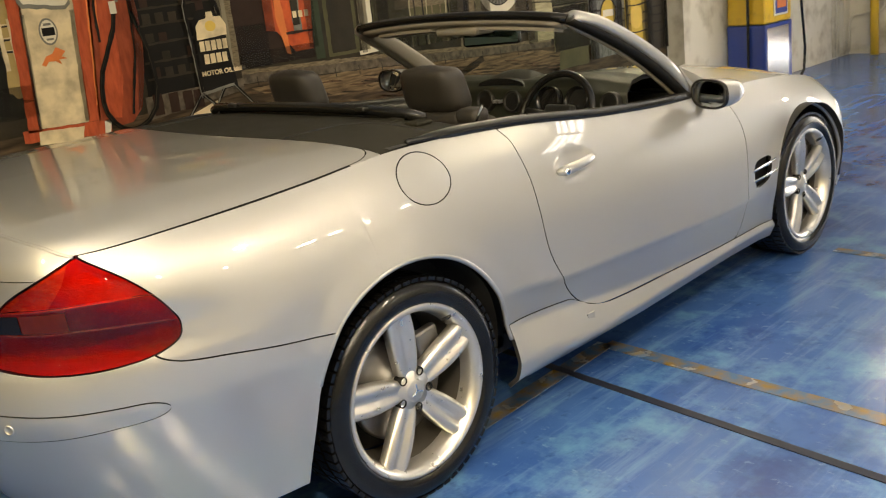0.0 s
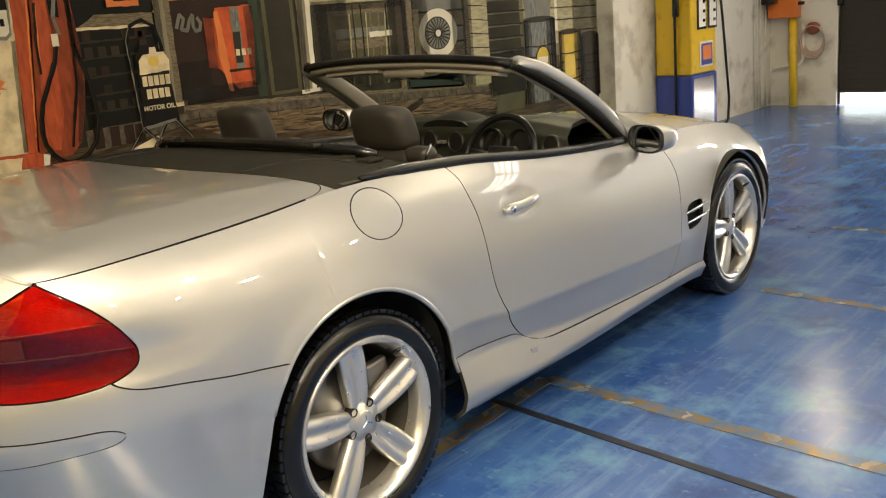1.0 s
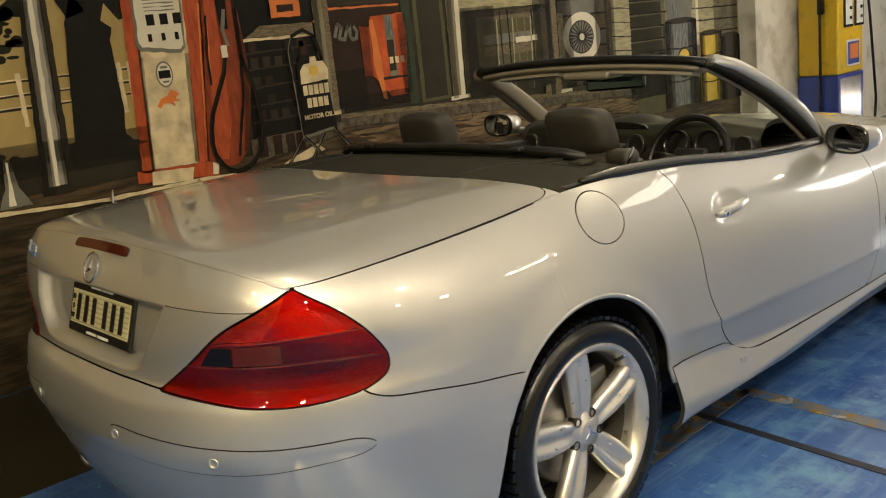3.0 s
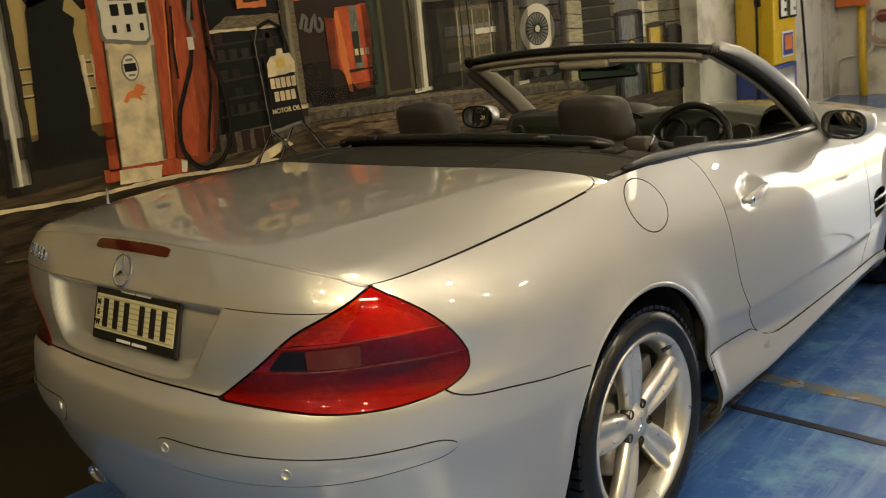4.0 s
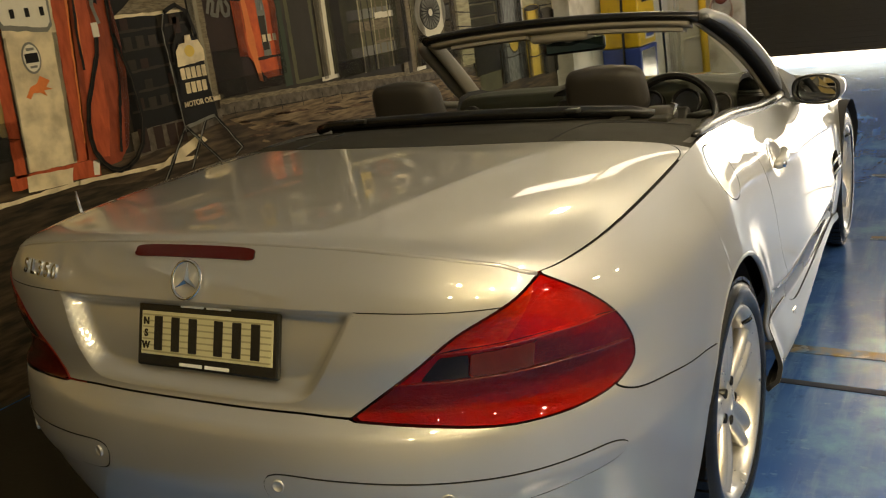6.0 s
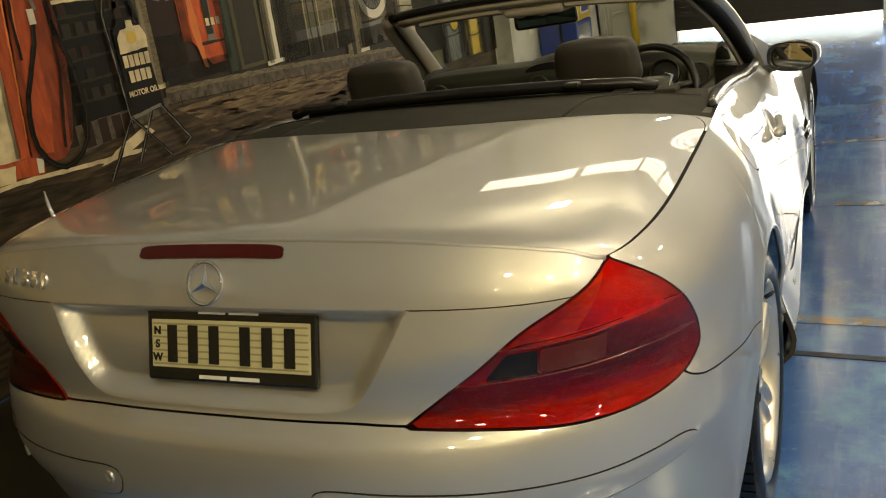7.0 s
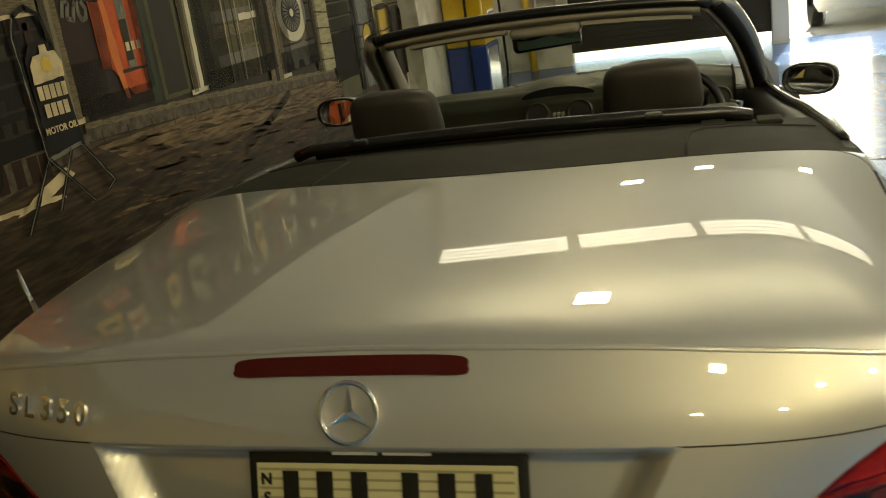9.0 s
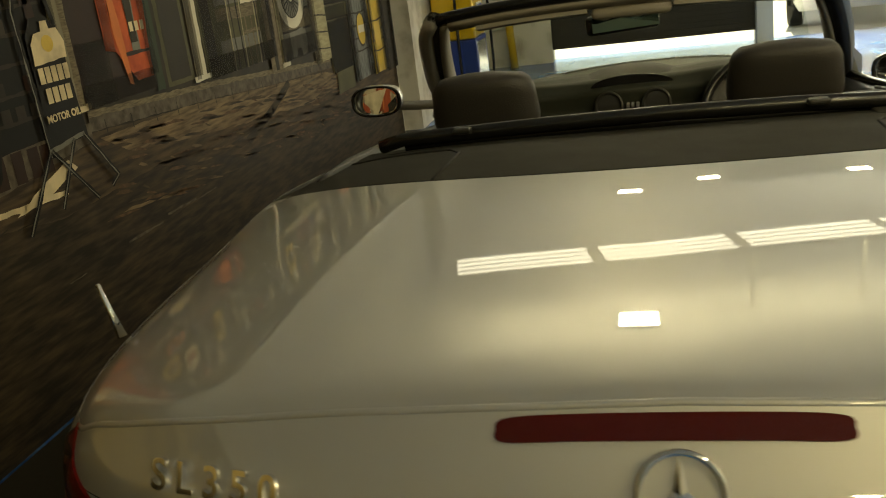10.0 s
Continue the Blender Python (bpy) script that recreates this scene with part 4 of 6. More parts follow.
gl.new(clear.outputs[0], mixer.inputs[1]), gl.new(gloss.outputs[0], mixer.inputs[2])
gl.new(mixer.outputs[0], gn["Material Output"].inputs["Surface"])


def screen_at(u, v):
    out = []
    for a, b in zip(np.ravel(u), np.ravel(v)):
        top, low = header_line(a, -0.004, 0.03), BASE_L.lerp(BASE_R, a) + Vector((0, 0.12 * 4 * a * (1 - a), 0.012))
        out.append(top.lerp(low, b) + Vector((0, 0, 0.03 * math.sin(math.pi * b))))
    return np.array(out)


pane = sheet("windscreen_pane", screen_at, 20, 12, GLASS, frame_thing, "clear windscreen glass", 0.004)
pane.visible_shadow = False
for x0, x1 in ((-0.55, -0.20), (0.06, 0.42)):
    bm = bmesh.new()
    a, b = [(x - HEAD_L.x) / (HEAD_R.x - HEAD_L.x) for x in (x0, x1)]
    rows = [[bm.verts.new(header_line(t, -0.035, -0.005)), bm.verts.new(header_line(t, -0.045, 0.05)), bm.verts.new(header_line(t, -0.058, 0.05)), bm.verts.new(header_line(t, -0.048, -0.007))] for t in np.linspace(a, b, 8)]
    for p, q in zip(rows, rows[1:]):
        for j in range(4):
            bm.faces.new((p[j], p[(j + 1) % 4], q[(j + 1) % 4], q[j]))
    bm.faces.new(rows[0]), bm.faces.new(rows[-1])
    part("sun_visor", bm, SILL_GREY, frame_thing, "grey folded sun visor")
# roof console, map lamps and the inner mirror
bm = bmesh.new()
add_box(bm, (-0.19, 1.235, 1.205), (0.055, 1.36, 1.243), 0.018, segments=3)
part("roof_console", bm, SILL_GREY, frame_thing, "grey overhead console", True)
FROST = mat("frosted_lens", (0.42, 0.36, 0.28), 0.3, var=0.1, coat=0.6)
for x in (-0.150, -0.055):
    bm = bmesh.new()
    add_lathe(bm, [(0.026, 0.0), (0.025, 0.006), (0.017, 0.012), (0.0005, 0.015)], Matrix.Translation((x, 1.330, 1.209)) @ Matrix.Rotation(math.pi, 4, "X"), 20)
    part("map_lamp", bm, FROST, frame_thing, "frosted map lamp", True)
glance = pose(-0.098, 1.488, 1.170, -6, 0, 27)
bm = bmesh.new()
add_box(bm, (-0.132, -0.012, -0.033), (0.132, 0.026, 0.033), 0.024, segments=4, m=glance)
inner = part("inner_mirror", bm, BLACK_TRIM, frame_thing, "black rear-view mirror", True)
MIRROR = mat("mirror_glass", (0.75, 0.78, 0.78), 0.02, 1.0, var=0.01, spread=0.0)
DIMMED = mat("dimmed_mirror_glass", (0.08, 0.12, 0.115), 0.02, 1.0, var=0.01, spread=0.0)
bm = bmesh.new()
add_box(bm, (-0.120, -0.0145, -0.025), (0.120, -0.0115, 0.025), 0.001, m=glance)
part("mirror_pane", bm, DIMMED, inner)
bm = bmesh.new()
add_tube(bm, [(-0.085, 1.49, 1.195), (-0.075, 1.44, 1.235), (-0.07, 1.36, 1.245)], 0.012, 8)
part("mirror_stalk", bm, BLACK_TRIM, inner)


# door mirrors
def door_mirror(x, y, z, side):
    m = empty("door_mirror")
    m.parent = car
    tagged(m, "silver oval door mirror")
    bm = bmesh.new()
    rings = []
    for d, r in ((-0.045, 0.86), (-0.05, 0.97), (-0.035, 1.0), (0.0, 0.98), (0.04, 0.88), (0.075, 0.66), (0.095, 0.35), (0.10, 0.05)):
        rings.append([bm.verts.new((x + side * 0.012 * d + 0.098 * r * math.copysign(abs(math.cos(a)) ** 0.75, math.cos(a)), y + d, z + 0.059 * r * math.copysign(abs(math.sin(a)) ** 0.75, math.sin(a)))) for a in (2 * math.pi * k / 28 for k in range(28))])
    for a, b in zip(rings, rings[1:]):
        for j in range(28):
            bm.faces.new((a[j], a[(j + 1) % 28], b[(j + 1) % 28], b[j])).smooth = True
    bm.faces.new(rings[-1])
    shell = part("mirror_shell", bm, PAINT, m, "silver mirror shell", True)
    bm = bmesh.new()
    ring = [[bm.verts.new((x + r * 0.098 * math.copysign(abs(math.cos(a)) ** 0.75, math.cos(a)), y + d, z + r * 0.059 * math.copysign(abs(math.sin(a)) ** 0.75, math.sin(a)))) for a in (2 * math.pi * k / 28 for k in range(28))] for r, d in ((1.0, -0.036), (1.01, -0.0495), (0.93, -0.054), (0.86, -0.044))]
    for a, b in zip(ring, ring[1:]):
        for j in range(28):
            bm.faces.new((a[j], a[(j + 1) % 28], b[(j + 1) % 28], b[j])).smooth = True
    part("mirror_rim", bm, BLACK_TRIM, m, "black rim", True)
    bm = bmesh.new()
    bm.faces.new([bm.verts.new((x + 0.0850 * math.copysign(abs(math.cos(a)) ** 0.75, math.cos(a)), y - 0.034 - side * (0.03 if side > 0 else -0.22) * 0.0850 * math.cos(a) + 0.0077 * math.sin(a), z + 0.0516 * math.copysign(abs(math.sin(a)) ** 0.75, math.sin(a)))) for a in (2 * math.pi * k / 28 for k in range(28))])
    part("mirror_pane", bm, MIRROR, m)
    bm = bmesh.new()
    root = Vector((side * 0.70 + (CX if side < 0 else 0.0), y + 0.07, z - 0.062))
    add_tube(bm, [root, root + Vector((side * 0.05, 0, 0.01)), (x - side * 0.05, y + 0.03, z - 0.035)], [0.020, 0.018, 0.018], 10)
    part("mirror_arm", bm, PAINT, m, "silver mirror arm", True)
    bm = bmesh.new()
    corners = [Vector((0.650, 1.770, 0.995)), Vector((0.712, 1.865, 0.930)), Vector((0.722, 1.910, 0.800)), Vector((0.712, 1.830, 0.825))]
    corners = [c if side > 0 else Vector((-0.16 - c.x, c.y + 0.03, c.z + 0.02)) for c in corners]
    a = [bm.verts.new(p + Vector((side * 0.006, 0, 0))) for p in corners]
    b = [bm.verts.new(p - Vector((side * 0.022, 0, 0))) for p in corners]
    bm.faces.new(a), bm.faces.new(b)
    for j in range(4):
        bm.faces.new((a[j], a[(j + 1) % 4], b[(j + 1) % 4], b[j]))
    part("mirror_gusset", bm, PAINT, m, "silver triangle at the pillar foot")
    if side > 0:
        yaw_in = Matrix.Translation((x, y, z)) @ Matrix.Rotation(radians(-17), 4, "Z") @ Matrix.Translation((-x, -y, -z))
        for head in m.children:
            if head.name.split(".")[0] in ("mirror_shell", "mirror_rim", "mirror_pane"):
                head.data.transform(yaw_in)


door_mirror(0.832, 1.762, 0.893, 1)
door_mirror(-1.055, 1.755, 0.948, -1)


# bonnet
def bonnet_at(u, v):
    q = QY + 1.93 + v * 1.42
    e = edge_at(q)
    s = u * 2 - 1
    crown = (0.022 + 0.035 * np.sin(np.pi * np.minimum(v * 1.1, 1))) * (1 - np.abs(s) ** 2.2)
    return np.stack([s * (e[..., 0] - 0.004), e[..., 1] + 0.10 * (1 - s * s) * v, e[..., 2] + crown - 0.05 * v ** 4], -1)


sheet("bonnet", bonnet_at, 60, 50, PAINT, car, "silver bonnet", 0.02)
box("scuttle", (-0.74, 1.86, 0.70), (0.66, 2.02, 0.862), PLASTIC, car, "black scuttle panel below the windscreen", 0.02)
# nose
box("front_bumper", (-0.55, 3.18, 0.22), (0.55, 3.40, 0.56), PAINT, car, "silver front bumper", 0.05)

# door handles, side vents and sill jack cap
for side, door in ((1, doors[0]), (-1, doors[1])):
    bm = bmesh.new()
    pts = []
    for t in np.linspace(0, 1, 12):
        p = surface(np.array([QY + 0.72 + 0.215 * t]), np.array([0.805 + 0.012 * t]))[0]
        pts.append((side * (p[0] + 0.012 + 0.014 * math.sin(math.pi * t) ** 0.6), p[1], p[2]))
    add_tube(bm, pts, [0.010, 0.0165, 0.018, 0.0175, 0.017, 0.0165, 0.016, 0.0155, 0.015, 0.014, 0.012, 0.006], 12)
    handle = part("door_handle", bm, PAINT, door, "silver pull handle", True)
    bm = bmesh.new()
    face = Matrix.Translation((side * (pts[1][0] * side + 0.0165), pts[1][1] + 0.004, pts[1][2])) @ Matrix.Rotation(side * HALF, 4, "Y")
    add_lathe(bm, [(0.0115, -0.006), (0.0115, 0.003), (0.009, 0.004), (0.0005, 0.004)], face, 16)
    part("door_lock", bm, CHROME, handle, "chrome lock barrel", True)
    bm = bmesh.new()
    face = Matrix.Translation((side * (pts[1][0] * side + 0.021), pts[1][1] + 0.004, pts[1][2])) @ Matrix.Rotation(side * HALF, 4, "Y")
    add_box(bm, (-0.0045, -0.0015, -0.001), (0.0045, 0.0015, 0.001), m=face)
    part("key_slot", bm, DARK, handle)
    for z0, dz in ((0.512, 0.020), (0.468, 0.018)):
        bm = bmesh.new()
        a, b = surface(np.array([QY + 2.03]), np.array([z0]))[0], surface(np.array([QY + 2.215]), np.array([z0 + dz]))[0]
        add_tube(bm, [(side * (a[0] - 0.002), a[1], a[2]), (side * (lerp(a[0], b[0], 0.5) + 0.007), lerp(a[1], b[1], 0.5), lerp(a[2], b[2], 0.5)), (side * (b[0] + 0.003), b[1], b[2])], [0.006, 0.0075, 0.005], 8)
        part("vent_fin", bm, CHROME, car, "chrome fin in the wing air outlet", True)
    bm = bmesh.new()
    c = surface(np.array([QY + 2.11]), np.array([0.495]))[0]
    add_box(bm, (side * (c[0] - 0.06), c[1] - 0.1, 0.41), (side * (c[0] - 0.035), c[1] + 0.1, 0.58))
    part("vent_mesh", bm, DARK, car)
    bm = bmesh.new()
    c = surface(np.array([QY + 0.80]), np.array([0.285]))[0]
    add_box(bm, (side * (c[0] + 0.001), c[1] - 0.020, 0.272), (side * (c[0] + 0.006), c[1] + 0.020, 0.300), 0.002)
    part("jack_cap", bm, PAINT, car, "square jacking point cap")

# high brake lamp, emblem, model badge and number plate
lamp3 = rounded([(-0.213, 1.0155), (-0.118, 1.0185), (0.082, 1.0185), (0.177, 1.0155), (0.187, 1.006), (0.177, 0.9965), (0.082, 0.997), (-0.118, 0.997), (-0.213, 0.9965), (-0.223, 1.006)], 5)
skin("high_brake_lamp", clip(grid_patch(-0.24, 0.20, 60, const(0.99), const(1.022), 16), inside(lamp3)), BRAKE_RED, lid, "dark red high-level brake lamp", raise_by=0.003)
star_c = surface(np.array([-0.008]), np.array([0.960]))[0]
star_m = Matrix.Translation((star_c[0], star_c[1] - 0.010, star_c[2])) @ Matrix.Rotation(radians(68), 4, "X")
bm = bmesh.new()
add_tube(bm, [star_m @ Vector((0.040 * math.cos(a), 0.040 * math.sin(a), 0)) for a in np.linspace(0, 2 * math.pi, 40, endpoint=False)], 0.0036, 8, closed=True)
for k in range(3):
    a = HALF + 2 * math.pi * k / 3
    d, s = Vector((math.cos(a), math.sin(a), 0)), Vector((-math.sin(a), math.cos(a), 0))
    tip, base = star_m @ (d * 0.038), [star_m @ (s * 0.007), star_m @ Vector((0, 0, 0.006)), star_m @ (s * -0.007)]
    vs = [bm.verts.new(p) for p in base] + [bm.verts.new(tip)]
    bm.faces.new((vs[0], vs[1], vs[3])), bm.faces.new((vs[1], vs[2], vs[3]))
part("lid_emblem", bm, CHROME, lid, "round chrome emblem")


def lettering(name, text, size, m, material, parent, depth=0.002, label="", bold=0.0, spacing=1.0):
    cu = bpy.data.curves.new(name, "FONT")
    cu.body, cu.size, cu.extrude, cu.align_x, cu.offset = text, size, depth, "CENTER", bold
    cu.space_character = spacing
    tmp = bpy.data.objects.new(name, cu)
    me = bpy.data.meshes.new_from_object(tmp)
    me.materials.clear()
    me.materials.append(material)
    bpy.data.objects.remove(tmp)
    ob = new(name, me)
    ob.parent = parent
    ob.matrix_basis = m
    return tagged(ob, label) if label else ob


b0, b1 = surface(np.array([-0.70]), np.array([0.945]))[0], surface(np.array([-0.50]), np.array([0.945]))[0]
yaw = math.degrees(math.atan2(b1[1] - b0[1], b1[0] - b0[0]))
lettering("lid_badge", "SL350", 0.049, pose(*(surface(np.array([-0.538]), np.array([0.958]))[0] + np.array([-0.004, -0.012, -0.012])), 68, 0, yaw), CHROME, lid, 0.003, "chrome raised model badge", 0.0008, 1.5)

plate_m = pose(0.027, -0.978, 0.840, 72, 0, 0)
plate = empty("number_plate")
plate.parent = car
tagged(plate, "pale number plate with dark bars in a black frame")
bm = bmesh.new()
add_box(bm, (-0.198, -0.073, -0.010), (0.198, 0.073, 0.002), 0.008, m=plate_m)
part("plate_frame", bm, BLACK_TRIM, plate, "black plastic plate frame")
bm = bmesh.new()
add_box(bm, (-0.184, -0.047, 0.0), (0.184, 0.046, 0.0035), 0.001, m=plate_m)
part("plate_face", bm, mat("pale_yellow_plate", (0.46, 0.43, 0.27), 0.4, var=0.05, coat=0.3), plate, "pale yellow reflective plate")
STRIPE = mat("plate_stripe", (0.24, 0.22, 0.13), 0.4, var=0.05)
for k in range(7):
    bm = bmesh.new()
    add_box(bm, (-0.180, -0.042 + k * 0.0130, 0.0036), (0.180, -0.0385 + k * 0.0130, 0.0042), m=plate_m)
    part("plate_stripe", bm, STRIPE, plate)
for k in range(6):
    x = -0.132 + k * 0.050 + (0.022 if k > 2 else 0)
    bm = bmesh.new()
    add_box(bm, (x - 0.012, -0.037, 0.004), (x + 0.012, 0.036, 0.0062), 0.003, m=plate_m)
    part("plate_bar", bm, BLACK_TRIM, plate)
for letter, z in (("N", 0.017), ("S", -0.009), ("W", -0.035)):
    lettering("plate_letter", letter, 0.022, plate_m @ Matrix.Translation((-0.169, z, 0.0045)), BLACK_TRIM, plate, 0.001, "", 0.0006)
PALE = mat("pale_print", (0.6, 0.6, 0.58), 0.5)
for z, w in ((0.058, 0.070), (-0.066, 0.070)):
    bm = bmesh.new()
    add_box(bm, (-w, z, 0.0022), (-w * 0.08, z + 0.007, 0.003), m=plate_m)
    add_box(bm, (w * 0.04, z, 0.0022), (w, z + 0.007, 0.003), m=plate_m)
    part("frame_print", bm, PALE, plate)

# inner pieces of the tail lamps: reflector bowls behind the lens, shelves between them, small windows in the lens
Z_HIGH, Z_LOW = spline([0.5, 0.65, 0.85, 1.1], [0.838, 0.842, 0.850, 0.845]), spline([0.5, 0.65, 0.85, 1.1], [0.781, 0.784, 0.788, 0.775])


def sunk(depth):
    """Places behind the lens."""
    def at(q, z):
        p = surface(q, z)
        inward = np.stack([-0.75 * np.sign(q) * np.clip(np.abs(q) - 0.3, 0.1, 1), 0.8 + 0 * q, 0 * q], -1)
        cup = np.clip(in_lamp(np.c_[np.abs(np.ravel(q)), np.ravel(z)]) / 0.03, 0.12, 1).reshape(np.shape(q)) if depth > 0 else 1 + 0 * q
        return p + inward / np.linalg.norm(inward, axis=-1, keepdims=True) * (depth * cup)[..., None]
    return at


LAMP_CASE = mat("red_lamp_case", (0.20, 0.008, 0.006), 0.3, var=0.2, coat=0.5)
for ob, side in zip(tail_lamps, (False, True)):
    ob.data.materials[1] = LAMP_CASE
    sign = -1 if side else 1
    full = clip(grid_patch(0.42, 1.10, 60, const(0.69), const(0.96), 44), lambda p: in_lamp(p) - 0.0022)
    for name, keeps, m, deep, label in (
        ("upper_bowl", (lambda p: p[:, 1] - Z_HIGH(p[:, 0]), lambda p: 0.735 + 0.9 * (p[:, 1] - 0.84) - p[:, 0]), BOWL, 0.020, "reflector behind the red lens, orange glow in its colour"),
        ("corner_bowl", (lambda p: p[:, 1] - Z_HIGH(p[:, 0]), lambda p: p[:, 0] - 0.735 - 0.9 * (p[:, 1] - 0.84)), CORNER, 0.020, "prismed backing behind the red lens"),
        ("middle_bowl", (lambda p: Z_HIGH(p[:, 0]) - p[:, 1], lambda p: p[:, 1] - Z_LOW(p[:, 0])), CORNER, 0.012, "prismed backing behind the red lens"),
        ("lower_bowl", (lambda p: Z_LOW(p[:, 0]) - p[:, 1],), GRID, 0.014, "prismed backing behind the red lens"),
    ):
        patch = full
        for keep in keeps:
            patch = clip(patch, keep)
        skin(name, patch, m, ob, label, mirror=side, depth=0.004, place=sunk(deep))
    for line, q0, q1 in ((Z_HIGH, 0.60, 1.02), (Z_LOW, 0.53, 1.055)):
        q = np.linspace(q0, q1, 30)
        front, back = surface(sign * q, line(q)), sunk(0.03)(sign * q, line(q))
        mesh("shelf", np.r_[front, back], [[i, i + 1, 31 + i, 30 + i] for i in range(29)], BOWL, ob)
        bm = bmesh.new()
        add_tube(bm, [tuple(p) for p in sunk(-0.0022)(sign * q, line(q))], [0.0003 + 0.0006 * math.sin(math.pi * i / 29) for i in range(30)], 6)
        part("lens_ridge", bm, RIDGE, ob, "pale ridge moulded into the lens", True)
    reverse = inside(rounded([(0.580, 0.789), (0.580, 0.789), (0.672, 0.791), (0.672, 0.791), (0.672, 0.836), (0.672, 0.836), (0.618, 0.834), (0.618, 0.834)], 4))
    turn = inside(rounded([(0.676, 0.791), (0.676, 0.791), (0.80, 0.794), (0.80, 0.794), (0.80, 0.842), (0.80, 0.842), (0.676, 0.837), (0.676, 0.837)], 4))
    for name, g, m, label in (("reverse_window", reverse, SMOKE, "smoked reversing light window"), ("turn_window", turn, RED_DARK, "brownish turn signal window")):
        skin(name, clip(grid_patch(0.56, 0.90, 50, const(0.75), const(0.90), 30), g), m, ob, label, mirror=side, raise_by=0.0028, depth=0.002)

# parking sensors, aerial
for q in (0.28, 0.635, -0.28, -0.635):
    c = surface(np.array([q]), np.array([0.570 if abs(q) > 0.6 else 0.592]))[0]
    out = Vector((c[0] * 0.8, c[1] + 0.25, 0)).normalized()
    bm = bmesh.new()
    add_lathe(bm, [(0.0135, -0.01), (0.0135, 0.003), (0.0105, 0.0045), (0.0100, 0.003), (0.0005, 0.003)], Matrix.Translation(c) @ out.to_track_quat("Z", "Y").to_matrix().to_4x4(), 20)
    part("parking_sensor", bm, PAINT, car, "round painted parking sensor", True)
bm = bmesh.new()
add_tube(bm, [(-0.845, -0.53, 0.955), (-0.864, -0.52, 1.0), (-0.884, -0.505, 1.035)], [0.008, 0.005, 0.004], 8)
part("aerial", bm, CHROME, car, "short retracted chrome aerial", True)
for side in (1, -1):
    bm = bmesh.new()
    add_lathe(bm, [(0.026, -0.05), (0.036, -0.05), (0.038, 0.06), (0.034, 0.064), (0.030, 0.05)], Matrix.Translation((side * 0.50, -0.86, 0.245)) @ Matrix.Rotation(HALF, 4, "X") @ Matrix.Diagonal((1.4, 0.8, 1, 1)), 24)
    part("exhaust_tip", bm, CHROME, car, "oval chrome exhaust tip", True)

# ---- the printed mural ----
def ink(name, col, var=0.35, scale=7.0, second=None, amount=0.2, stretch=(1, 1, 1)):
    def strength(c):
        return 1.30 * max(c) ** 0.22

    col, second = tuple(v * strength(col) for v in col), second and tuple(v * strength(second) for v in second)
    return mat("print_" + name, col, 0.55, gleam=0.16, var=min(0.85, var * 1.9), scale=scale, second=second, amount=amount, sharp=0.3, stretch=stretch, spread=0.05)


